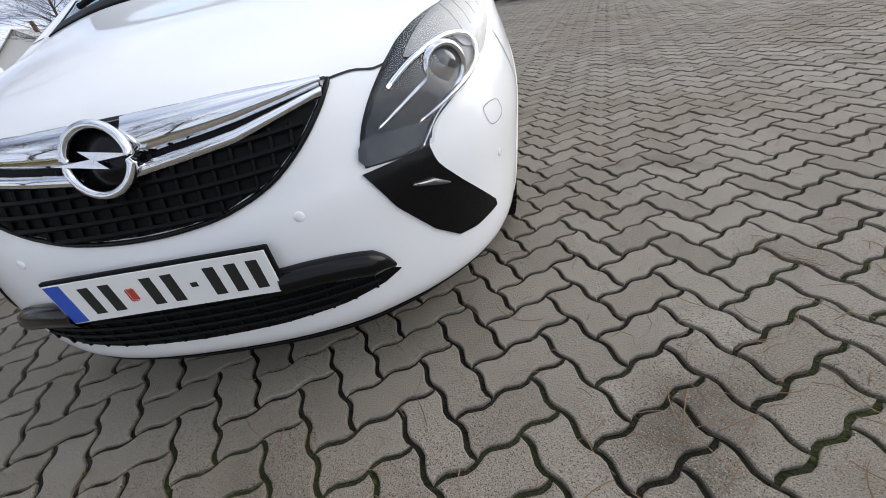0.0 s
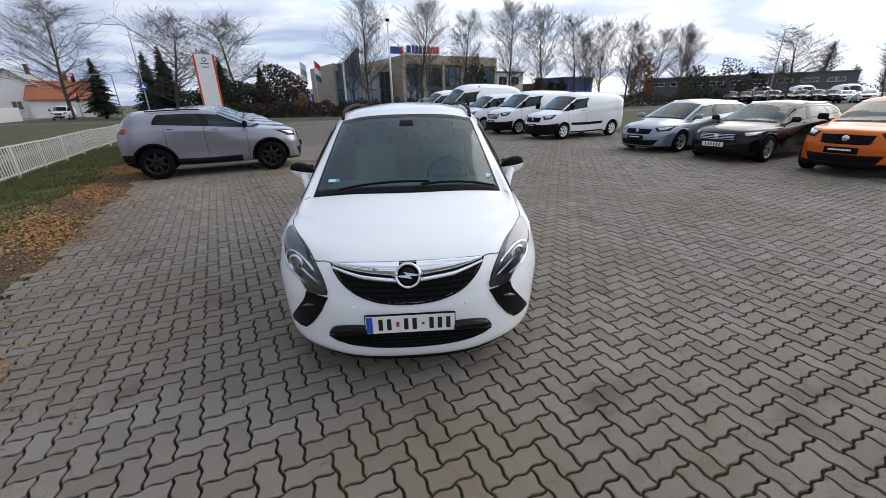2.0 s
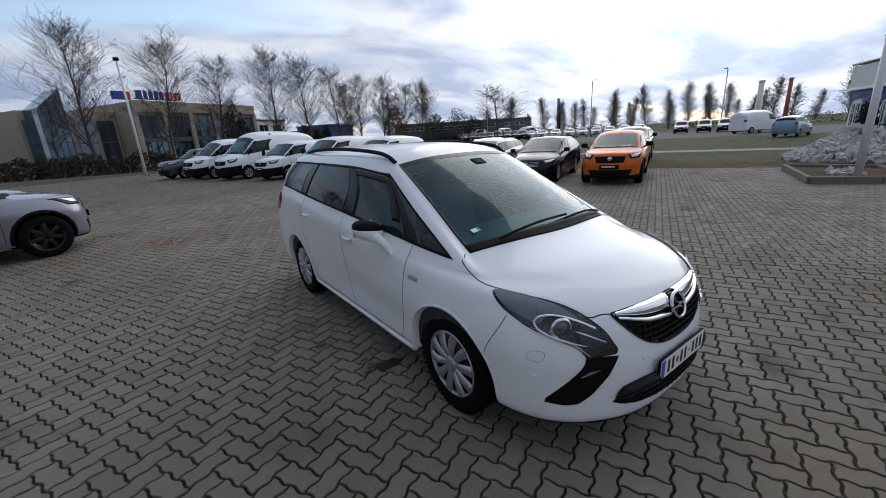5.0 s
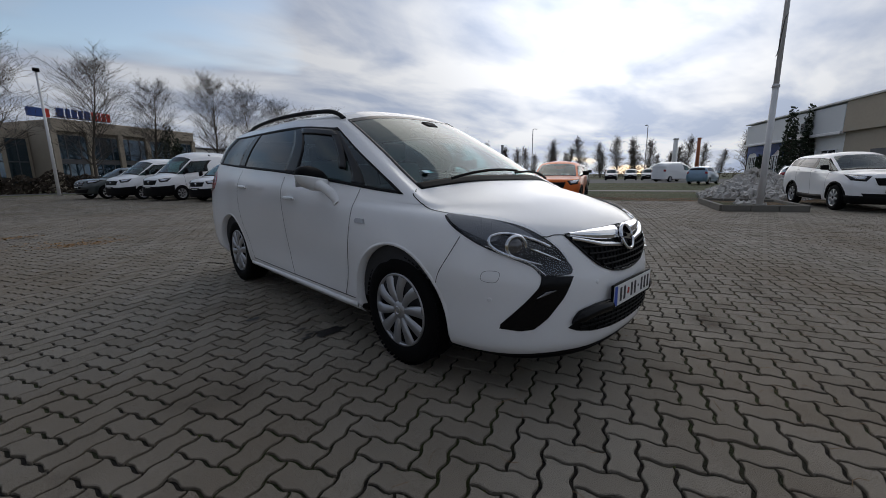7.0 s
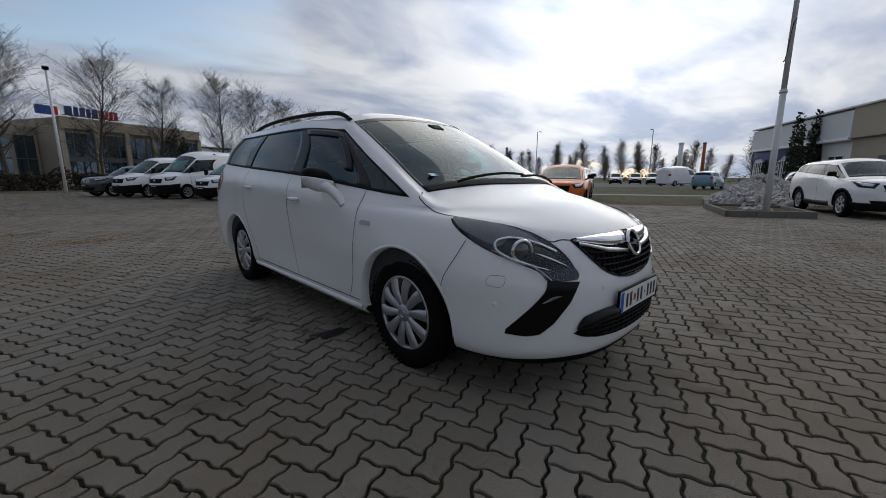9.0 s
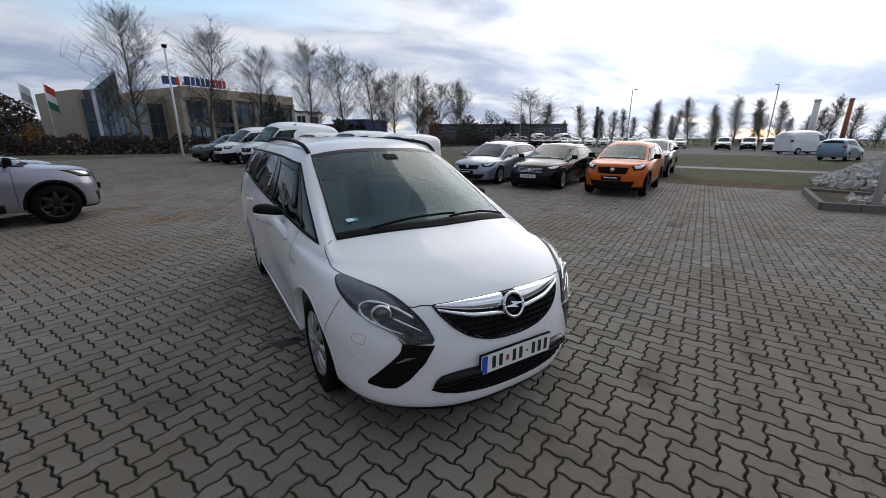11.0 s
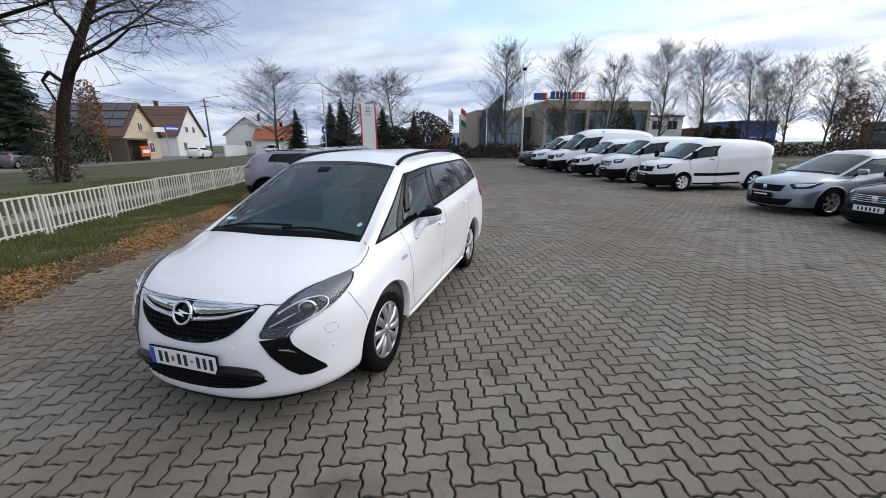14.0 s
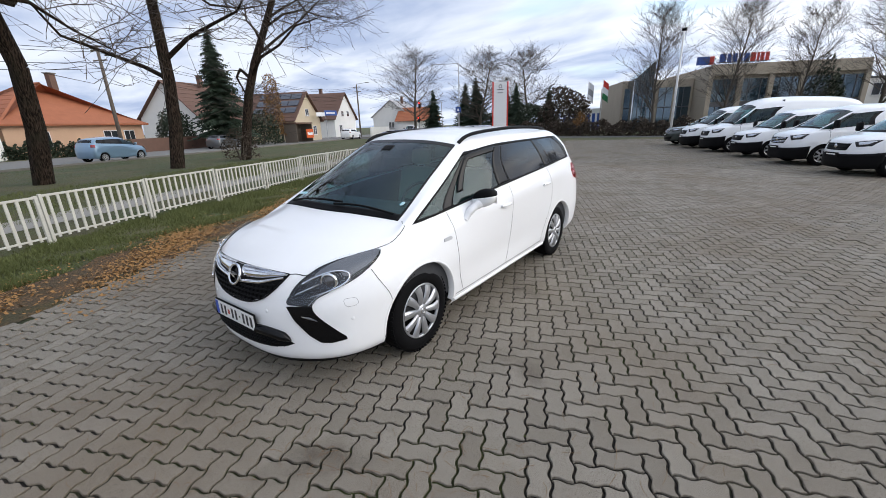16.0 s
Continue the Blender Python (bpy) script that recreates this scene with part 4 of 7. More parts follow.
def people_carrier():
    net = shaped_net(Y_KNOTS, Z_KNOTS, 1.884, tail=.11)
    bvh = bvh_of(net, 300, 180)
    car = thing("people_carrier", "white people carrier with black lower intakes, parked on the paved lot", "car")
    opening = [(0, 2.0, 6.10, 7.93), (2.97, 5.50, 6.10, 7.80), (6.3, 7.0, 6.2, 7.7)]
    wheels = (.955, 3.715)
    body_shell(net, opening, [(y, .33) for y in wheels], .390, M_WHITE, car, 260, 150)
    for y in wheels:
        for s in (-1, 1):
            arch_lip(net, y, .33, .388, s, M_WHITE, car, bvh, .022)
            # the dark liner behind the arch
            part("wheel_arch_liner", lathe([(.395, s * .88), (.40, s * .60), (.30, s * .56), (.05, s * .56)], 40, at=(0, y, .34), above=.22), M_TRIM, car, smooth=True)
            cover_wheel(car, s * .895, y)
    # glass
    patch("windscreen", net, -2.0, 2.0, 6.10, 7.93, 0.0015, M_GLASS, car, "slightly tinted windscreen", nt=41, nv=24).visible_shadow = False
    for s in (-1, 1):
        for a, b, g in (((2.99, 3.00), (3.33, 3.03), M_SIDE), ((3.40, 3.12), (3.93, 3.90), M_SIDE), ((4.06, 4.03), (4.70, 4.66), M_TINT), ((4.80, 4.76), (5.48, 5.36), M_TINT)):
            a, b = [tuple(s * q for q in e) for e in (a, b)]
            patch("side_window", net, a, b, 6.14, 7.74, 0.001, g, car, "dark tinted side window" if g is M_TINT else "", nt=16, nv=12).visible_shadow = g is M_TINT
        for a, b in (((3.31, 3.015), (3.42, 3.14)), ((3.91, 3.88), (4.08, 4.05)), ((4.68, 4.64), (4.82, 4.78)), ((5.44, 5.32), (5.53, 5.53))):
            a, b = [tuple(s * q for q in e) for e in (a, b)]
            patch("window_pillar", net, a, b, 6.08, 7.82, 0.004, M_GLOSSBLACK, car, nt=6, nv=12, thick=.012)
        patch("belt_trim", net, s * 2.955, s * 5.53, 6.06, 6.16, 0.005, M_TRIM, car, nt=60, nv=4, thick=.01)
        patch("upper_window_trim", net, s * 2.955, s * 5.53, 7.72, 7.83, 0.005, M_TRIM, car, nt=60, nv=4, thick=.01)
        patch("front_window_trim", net, s * 2.94, s * 3.0, 6.06, 7.83, 0.005, M_TRIM, car, nt=4, nv=14, thick=.01)
        # smoked wind deflector over the front door window
        patch("wind_deflector", net, (s * 3.40, s * 3.10), (s * 3.47, s * 3.26), 6.5, 7.70, 0.012, M_GLOSSBLACK, car, nt=5, nv=12, thick=.008)
        patch("wind_deflector_top", net, s * 3.16, s * 3.90, 7.50, 7.72, 0.012, M_GLOSSBLACK, car, nt=14, nv=5, thick=.008)
        patch("windscreen_edge", net, s * 1.965, s * 2.045, 6.0, 7.97, 0.003, M_GLOSSBLACK, car, nt=4, nv=24, thick=.008)
    patch("windscreen_top_band", net, -2.0, 2.0, 7.84, 7.97, 0.003, M_GLOSSBLACK, car, nt=41, nv=4)
    patch("cowl", net, -2.03, 2.03, 6.0, 6.16, 0.004, M_TRIM, car, "black plastic cowl below the windscreen", nt=41, nv=5, thick=.01)
    patch("rear_window", net, 6.3, 7.0, 6.2, 7.7, 0.001, M_TINT, car, nt=12, nv=10)
    patch("rear_window", net, -7.0, -6.3, 6.2, 7.7, 0.001, M_TINT, car, nt=12, nv=10)
    # lining and cabin
    patch("headliner", net, -7, 7, 7.95, 11, -0.03, M_BEIGE, car, "pale fabric headliner", nt=80, nv=16)
    for s in (-1, 1):
        patch("door_lining", net, s * 2.6, s * 6.2, 1.2, 6.12, -0.05, M_CABIN, car, nt=30, nv=12)
        patch("pillar_lining", net, s * 2.04, s * 2.95, 6.1, 7.93, -0.025, M_BEIGE, car, nt=8, nv=14)
    part("cabin_floor", box((1.6, 3.9, .06), (0, 2.5, .30), .02), M_TRIM, car)
    part("underbody", box((1.50, 3.75, .08), (0, 2.50, .19), .02), M_TRIM, car)
    part("dashboard", box((1.42, .62, .22), (0, 1.22, .93), .07, segments=3), M_DASH, car, smooth=True)
    part("firewall", box((1.5, .06, .6), (0, .98, .70)), M_TRIM, car)
    wheel = bmesh.new()
    ring = [Vector((.36 + .185 * math.cos(a), 1.60 + .185 * math.sin(a) * .42, 1.02 + .185 * math.sin(a) * .9)) for a in np.linspace(0, 2 * math.pi, 33)[:-1]]
    tube(ring, .015, 8, wheel, closed=True)
    rod((.36, 1.60, 1.02), (.36, 1.40, .94), .05, .06, 10, wheel)
    box((.30, .03, .05), (.36, 1.595, 1.02), .01, wheel)
    part("steering_wheel", wheel, M_DASH, car, smooth=True)
    for x in (-.37, .37):
        seat(car, x, 2.35, M_BEIGE)
    for x in (-.45, 0, .45):
        seat(car, x, 3.25, M_CABIN)
    part("interior_mirror", box((.24, .05, .075), (0, 1.72, 1.44), .02, segments=3), M_TRIM, car, smooth=True)
    part("mirror_sensor_housing", box((.13, .10, .07), (0, 1.64, 1.475), .02, rot=Matrix.Rotation(radians(28), 4, "X")), M_TRIM, car)
    part("inspection_sticker", box((.085, .003, .034), on_skin(bvh, (-.565, 1.05, 1.12), .004), .002, rot=Matrix.Rotation(radians(12), 4, "Z") @ Matrix.Rotation(radians(-62), 4, "X")), M_STICKER, car, "pale blue sticker")
    disc = lathe([(0.001, 0), (.024, 0), (.024, .003), (.001, .003)], 20, "Z")
    bmesh.ops.transform(disc, matrix=Matrix.Translation(on_skin(bvh, (.64, 1.08, 1.13), .003)) @ Matrix.Rotation(radians(-12), 4, "Z") @ Matrix.Rotation(radians(28), 4, "X"), verts=disc.verts)
    part("round_sticker", disc, M_STICKER, car, "round pale blue sticker")
    # wipers
    for x0, x1 in ((-.50, .16), (.10, .66)):
        line = [on_skin(bvh, (x0 + (x1 - x0) * f, .872 + .030 * f + .06 * abs((x0 + (x1 - x0) * f) / .66) ** 2, 1.085 - .055 * abs((x0 + (x1 - x0) * f) / .66) ** 2 + .02 * f), .022 + .012 * math.sin(math.pi * f)) for f in np.linspace(0, 1, 9)]
        part("wiper", tube(line, .009, 6), M_TRIM, car)
    # grille: dark smile under the bonnet edge, with its mesh, two bright wings and the round badge
    F = lambda x, z: from_front(bvh, x, z)
    half = [(.448, .792), (.425, .755), (.375, .700), (.300, .645), (.200, .607), (.10, .590)]
    top = [(.0, .800), (.15, .800), (.30, .797), (.40, .795)]
    shape = [F(x, z) for x, z in top] + [F(x, z) for x, z in half] + [F(0, .586)] + [F(-x, z) for x, z in half[::-1]] + [F(-x, z) for x, z in top[:0:-1]]
    grille = decal("grille", bvh, shape, .004, M_TRIM, car, "black mesh grille", depth=.03, cell=.05)
    rows = ((.600, .20), (.630, .29), (.660, .345), (.690, .385), (.720, .41))
    for z, w in rows:
        line = [on_skin(bvh, F(x, z + .014 * (x / .4) ** 2), .010) for x in np.linspace(-w * .96, w * .96, 21)]
        part("grille_bar", tube(line, .0065, 5), M_TRIM, grille)
    for x in np.linspace(-.36, .36, 19):
        lo = np.interp(abs(x), [0, .10, .20, .30, .375, .425], [.588, .592, .609, .647, .702, .757])
        line = [on_skin(bvh, F(x + .012 * (z - .66) / .1, z), .009) for z in np.linspace(lo, .74, 5)]
        part("grille_rib", tube(line, .005, 5), M_TRIM, grille)
    part("grille_surround", tube([on_skin(bvh, p, .004) for p in smooth_line([F(-.452, .797)] + [F(-x, z - .006) for x, z in half] + [F(0, .579)] + [F(x, z - .006) for x, z in half[::-1]] + [F(.452, .797)], 4)], .006, 6), M_GLOSSBLACK, grille, smooth=True)
    for s in (-1, 1):
        for up, lo in (((.813, .811, .800), (.740, .762, .787)), ((.729, .750, .784), (.700, .724, .769))):
            xs = np.linspace(.050, .438, 17)
            verts = []
            for i, x in enumerate(xs):
                f = (x - .05) / .388
                za, zb = [np.interp(f, (0, .55, 1), e) for e in (up, lo)]
                for k, (q, o) in enumerate(((0, .004), (.12, .018), (.5, .024), (.88, .018), (1, .004))):
                    verts.append(on_skin(bvh, F(s * x, za + (zb - za) * q), o))
            part_faces = grid_faces(len(xs), 5)
            finish("chrome_wing", verts, part_faces, M_CHROME, grille, "chrome wing")
    badge = new("badge")
    badge.parent, badge.matrix_world = grille, pose(0, .046, .750, -20, 0, 0)
    part("badge_disc", lathe([(.001, -.004), (.066, -.004), (.07, .02)], 40, "Y"), M_GLOSSBLACK, badge, smooth=True)
    part("badge_ring", tube([(.068 * math.cos(a), -.012, .068 * math.sin(a)) for a in np.linspace(0, 2 * math.pi, 49)[:-1]], .0095, 10, closed=True), M_CHROME, badge, smooth=True)
    bolt = bmesh.new()
    zig = [(-.086, .001), (-.006, .003), (-.026, .021), (.086, -.001), (.006, -.003), (.026, -.021)]
    fr, bk = [bolt.verts.new((x, -.022, z)) for x, z in zig], [bolt.verts.new((x, -.006, z)) for x, z in zig]
    bolt.faces.new(fr)
    for i in range(6):
        bolt.faces.new((fr[i], bk[i], bk[(i + 1) % 6], fr[(i + 1) % 6]))
    part("badge_bar", bolt, M_CHROME, badge)
    # number plate
    plate_bars(car, .52, .112, "XXoXX-XXX", (0, -.012, .470))
    # lower intake
    low = [(.53, .345), (.46, .385), (.40, .402), (.32, .412), (.26, .416)]
    bot = [(.475, .324), (.36, .306), (.20, .297)]
    shape = [F(x, z) for x, z in low[::-1]][::-1]
    ring = [F(-x, z) for x, z in low] + [F(x, z) for x, z in low[::-1]] + [F(x, z) for x, z in bot] + [F(0, .294)] + [F(-x, z) for x, z in bot[::-1]]
    intake = decal("lower_intake", bvh, ring, .004, M_TRIM, car, "black lower intake", depth=.03, cell=.05)
    for z in (.318, .342, .366, .390):
        w = np.interp(z, [.29, .345, .415], [.24, .50, .34]) * .93
        part("intake_bar", tube([on_skin(bvh, F(x, z), .009) for x in np.linspace(-w, w, 15)], .005, 5), M_TRIM, intake)
    for x in np.linspace(-.44, .44, 17):
        a, b = np.interp(abs(x), [0, .2, .36, .47], [.296, .299, .308, .326]), np.interp(abs(x), [.26, .40, .46, .52], [.414, .400, .383, .350])
        part("intake_rib", tube([on_skin(bvh, F(x, z), .008) for z in np.linspace(a, b, 4)], .004, 5), M_TRIM, intake)
    for s in (-1, 1):
        line = [on_skin(bvh, F(s * x, z), .012) for x, z in ((.25, .424), (.32, .424), (.40, .413), (.46, .393), (.495, .368))]
        part("intake_wing", tube(smooth_line(line, 4), [.033] * 12 + [.027, .021, .015, .009, .004], 8), M_GLOSSBLACK, intake, smooth=True)
        # black fog-lamp blade
        bl_top = [(s * .478, .09, .611), (s * .55, .13, .611), (s * .627, .19, .611)]
        bl_out = [(s * .632, .20, .570), (s * .662, .225, .525), (s * .715, .275, .450), (s * .760, .325, .385)]
        bl_low = [(s * .762, .33, .364), (s * .70, .25, .351), (s * .652, .21, .358), (s * .60, .165, .41), (s * .53, .115, .51)]
        blade = np.concatenate([bl_top, smooth_line([bl_top[-1]] + bl_out, 3)[1:], bl_low])
        if s < 0:
            blade = blade[::-1]
        fog = decal("fog_lamp_blade", bvh, blade, .005, M_GLOSSBLACK, car, "gloss black blade below the headlamp", depth=.02, cell=.03)
        part("day_lamp", tube([on_skin(bvh, (s * x, y, z), .010) for x, y, z in ((.57, .15, .545), (.61, .18, .535), (.645, .21, .515))], (.003, .010, .003), 8), M_LENSBALL, fog, smooth=True)
        # headlamp
        up_edge = smooth_line([(s * .478, .09, .608), (s * .497, .105, .680), (s * .545, .17, .765), (s * .625, .30, .845), (s * .725, .48, .895), (s * .815, .655, .918)], 4)
        low_edge = smooth_line([(s * .815, .655, .918), (s * .838, .61, .87), (s * .822, .53, .81), (s * .775, .41, .745), (s * .705, .30, .695), (s * .660, .235, .665), (s * .635, .205, .635), (s * .625, .19, .608)], 4)
        lamp_line = np.concatenate([up_edge, low_edge[1:], [(s * .55, .13, .608)]])
        if s < 0:
            lamp_line = lamp_line[::-1]
        lamp = decal("headlamp", bvh, lamp_line, .002, M_GLOSSBLACK, car, "clear headlamp with a projector lens", depth=.02, cell=.03)
        c = np.mean(lamp_line, 0)
        decal("lamp_bezel", bvh, [c + (p - c) * .90 for p in lamp_line], .004, M_LAMPSILVER, lamp, depth=.006, cell=.03)
        dark = smooth_line([(s * .512, .115, .690), (s * .545, .155, .735), (s * .60, .215, .735), (s * .655, .26, .700), (s * .645, .225, .668), (s * .575, .165, .672), (s * .525, .125, .676)], 3, True)
        decal("lamp_shadow_panel", bvh, dark[::-1] if s < 0 else dark, .0062, M_LAMPGREY, lamp, depth=.004, cell=.03)
        # bright ribbed reflector at the upper rear with its chrome hook round the projector, and the bright blade below
        strip = smooth_line([(s * .60, .26, .790), (s * .65, .36, .838), (s * .74, .51, .882), (s * .803, .635, .906), (s * .822, .60, .868), (s * .806, .53, .822), (s * .755, .42, .768), (s * .735, .38, .775), (s * .715, .36, .808), (s * .66, .30, .800)], 3, True)
        decal("reflector_strip", bvh, strip[::-1] if s < 0 else strip, .007, M_RIBBED, lamp, "bright ribbed reflector", depth=.004, cell=.03)
        for k in range(5):
            f = k / 4
            a, b = Vector((s * (.70 + .10 * f), .44 + .16 * f, .862 + .036 * f)), Vector((s * (.735 + .078 * f), .40 + .17 * f, .79 + .068 * f))
            part("reflector_rib", tube([on_skin(bvh, a + (b - a) * q, .012) for q in (0, .33, .67, 1)], .0012, 5), M_RIBBED, lamp)
        hook = smooth_line([(s * .565, .185, .752), (s * .62, .25, .786), (s * .69, .34, .806), (s * .742, .40, .792), (s * .752, .40, .752), (s * .722, .345, .712), (s * .66, .26, .682), (s * .615, .20, .668)], 4)
        part("chrome_hook", tube([on_skin(bvh, p, .011) for p in hook], [.0075] * (len(hook) - 6) + [.006, .005, .004, .003, .003, .003], 6), M_CHROME, lamp, smooth=True)
        line = smooth_line([(s * .775, .41, .752), (s * .705, .30, .702), (s * .655, .235, .672), (s * .628, .20, .640), (s * .612, .18, .618)], 4)
        part("chrome_line", tube([on_skin(bvh, p, .012) for p in line], .0022, 5), M_CHROME, lamp, smooth=True)
        eye_at = on_skin(bvh, (s * .675, .31, .745), .006)
        face = Matrix.Translation(eye_at) @ Matrix.Rotation(radians(s * 28), 4, "Z")
        ring_bm = lathe([(.058, .0), (.053, -.012), (.046, -.012), (.042, .0)], 36, "Y")
        bmesh.ops.transform(ring_bm, matrix=face, verts=ring_bm.verts)
        part("projector_ring", ring_bm, M_CHROME, lamp, smooth=True)
        lens_bm = lathe([(.001, -.018), (.02, -.016), (.034, -.009), (.042, .0)], 32, "Y")
        bmesh.ops.transform(lens_bm, matrix=face, verts=lens_bm.verts)
        part("projector_lens", lens_bm, M_LENSBALL, lamp, smooth=True)
        tri = smooth_line([(s * .492, .10, .622), (s * .502, .11, .676), (s * .56, .155, .668), (s * .618, .19, .662), (s * .608, .18, .622)], 3, True)
        decal("indicator_reflector", bvh, tri[::-1] if s < 0 else tri, .008, M_LAMPSILVER, lamp, depth=.004, cell=.03)
        part("reflector_blade", tube([on_skin(bvh, (s * (.535 + .10 * f), .145 + .11 * f, .685 + .05 * f), .012) for f in (0, .25, .5, .75, 1)], (.002, .004, .005, .006, .006), 6), M_CHROME, lamp, smooth=True)
        decal("lens_cover", bvh, [c + (p - c) * .975 for p in lamp_line], .022, M_LENS, lamp, depth=.018, cell=.03).visible_shadow = False
        # washer flap, sensor, side repeater
        wash = smooth_line([(s * .765, .335, .635), (s * .815, .385, .640), (s * .822, .395, .600), (s * .775, .345, .590)], 4, True)
        seam("washer_flap_gap", bvh, list(wash) + [wash[0]], M_GAP, car, .0016)
        for x, z in ((.335, .560), (.80, .505)):
            q, normal = bvh.find_nearest(F(s * x, z) if x < .5 else Vector((s * x, .36, z)))[:2]
            knob = lathe([(.001, .0026), (.009, .0024), (.0115, .0012), (.0125, -.002)], 16, "Z")
            bmesh.ops.transform(knob, matrix=Matrix.Translation(q) @ normal.to_track_quat("Z", "Y").to_matrix().to_4x4(), verts=knob.verts)
            part("parking_sensor", knob, M_WHITE, car, smooth=True)
        rep = [from_side(bvh, y, z, s) for y, z in ((1.22, .816), (1.23, .842), (1.31, .846), (1.33, .832), (1.32, .816))]
        decal("side_repeater", bvh, rep if s > 0 else rep[::-1], .006, M_FROST, car, "clear side repeater", depth=.006, cell=.03)
        S = lambda y, z: from_side(bvh, y, z, s)
        # panel gaps
        seam("bonnet_gap", bvh, smooth_line([F(s * .448, .797), F(s * .50, .801), (s * .575, .21, .812), (s * .635, .30, .858), (s * .725, .475, .906), (s * .805, .66, .925), (s * .815, .80, .940), (s * .775, .93, .975), (s * .74, .965, 1.0)], 6), M_GAP, car, .006)
        seam("bumper_gap", bvh, smooth_line([(s * .84, .52, .80), (s * .88, .55, .72), (s * .915, .60, .62), (s * .92, .62, .56)], 6), M_GAP, car, .004)
        seam("front_door_gap", bvh, smooth_line([S(1.36, 1.02), S(1.38, .85), S(1.40, .65), S(1.44, .45), S(1.50, .31)], 6), M_GAP, car, .005)
        seam("rear_door_gap", bvh, smooth_line([S(2.36, 1.10), S(2.38, .85), S(2.38, .60), S(2.36, .45), S(2.30, .31)], 6), M_GAP, car, .005)
        seam("tail_door_gap", bvh, smooth_line([S(3.34, 1.17), S(3.42, .95), S(3.40, .80), S(3.34, .66), S(3.26, .52), S(3.18, .31)], 6), M_GAP, car, .005)
        seam("sill_gap", bvh, smooth_line([S(1.38, .315), S(2.3, .312), S(3.2, .325)], 8), M_GAP, car, .006)
        part("sill_moulding", tube([S(y, .268) + Vector((-s * .006, 0, 0)) for y in np.linspace(1.36, 3.30, 20)], .022, 8), M_WHITE, car, smooth=True)
        # door handles
        for y, z in ((2.22, .935), (3.22, 1.005)):
            cup = [S(y + .10 * math.cos(a) + .01, z + .026 * math.sin(a) - .004) for a in np.linspace(0, 2 * math.pi, 17)[:-1]]
            handle = decal("door_handle", bvh, cup if s > 0 else cup[::-1], .003, M_WHITE, car, depth=.004, cell=.03)
            part("grip", tube([on_skin(bvh, S(y + q, z + .004), .012 + .016 * math.cos(q / .09 * 1.45)) for q in np.linspace(-.09, .09, 9)], (.008, .012, .014, .014, .014, .014, .014, .012, .008), 8), M_WHITE, handle, smooth=True)
        # mirror: white shell with a black cap on a white foot
        mirror = new("door_mirror")
        mirror.parent = car
        base = Vector((s * .985, 1.74, 1.085))
        for nm, mat_, z0, z1 in (("mirror_shell", M_WHITE, -1.0, .10), ("mirror_cap", M_TRIM, .10, 1.0)):
            bm = bmesh.new()
            rows = []
            for zz in np.linspace(z0, z1, 9):
                row = []
                for a in np.linspace(0, 2 * math.pi, 25)[:-1]:
                    w = max(0.02, 1 - abs(zz) ** 2.6) ** .5
                    cx, cy = math.cos(a), math.sin(a)
                    px = .108 * w * np.sign(cx) * abs(cx) ** .8
                    py = .070 * w * np.sign(cy) * abs(cy) ** (.8 if cy < 0 else .45)
                    row.append(bm.verts.new(base + Vector((px + s * .012 * zz, py, .082 * zz + .018 * s * px / .108))))
                rows.append(row)
            for A, B in zip(rows, rows[1:]):
                for i in range(24):
                    bm.faces.new((A[i], A[(i + 1) % 24], B[(i + 1) % 24], B[i]))
            bm.faces.new(rows[0][::-1])
            bm.faces.new(rows[-1])
            part(nm, bm, mat_, mirror, smooth=True)
        part("mirror_foot", tube(smooth_line([(s * .905, 1.56, .925), (s * .925, 1.60, .985), (s * .95, 1.66, 1.03), (s * .975, 1.71, 1.05)], 4), [.030] * 4 + [.034] * 5 + [.040] * 4, 10), M_WHITE, mirror, smooth=True)
        part("mirror_glass", box((.17, .004, .11), base + Vector((0, .074, 0)), .002), M_CHROME, mirror)
        # roof rail and rear lamp
        rail = smooth_line([on_skin(bvh, (s * .60, 1.93, 1.53), .004), on_skin(bvh, (s * .61, 2.15, 1.60), .035), on_skin(bvh, (s * .615, 2.9, 1.62), .045), on_skin(bvh, (s * .60, 3.6, 1.60), .035), on_skin(bvh, (s * .55, 4.0, 1.56), .004)], 8)
        part("roof_rail", tube(rail, .017, 8), M_TRIM, car, "black roof rail", smooth=True)
        tail = [from_side(bvh, y, z, s) for y, z in ((4.14, 1.16), (4.10, 1.08), (4.16, .98), (4.34, .92), (4.40, 1.0), (4.33, 1.14))]
        decal("tail_lamp", bvh, tail[::-1] if s > 0 else tail, .006, M_REDLENS, car, "red tail lamp", depth=.01, cell=.03)
        for k, t in enumerate((.07,)):
            flap = patch("mud_flap", net, s * 3.42, s * 3.5, .1, 2.0, -.05, M_TRIM, car, nt=3, nv=5)
    patch("chin_spoiler", net, -2.5, 2.5, 0.0, .36, .003, M_TRIM, car, "black chin spoiler under the bumper", nt=60, nv=6, thick=.02)
    dam_t = np.linspace(-2.35, 2.35, 61)
    dam = [Vector(p) for p in skin_at(net, dam_t, 0 * dam_t)]
    rim = [Vector((p.x * (1 - k), p.y + d, z + (.215 - z) * abs(q / 2.35) ** 5)) for z, k, d in ((.225, .01, .012), (.165, .022, .022), (.150, .035, .04), (.21, .08, .12)) for p, q in zip(dam, dam_t)]
    finish("air_dam", rim, grid_faces(4, 61), M_TRIM, car, "black plastic air dam under the front bumper")
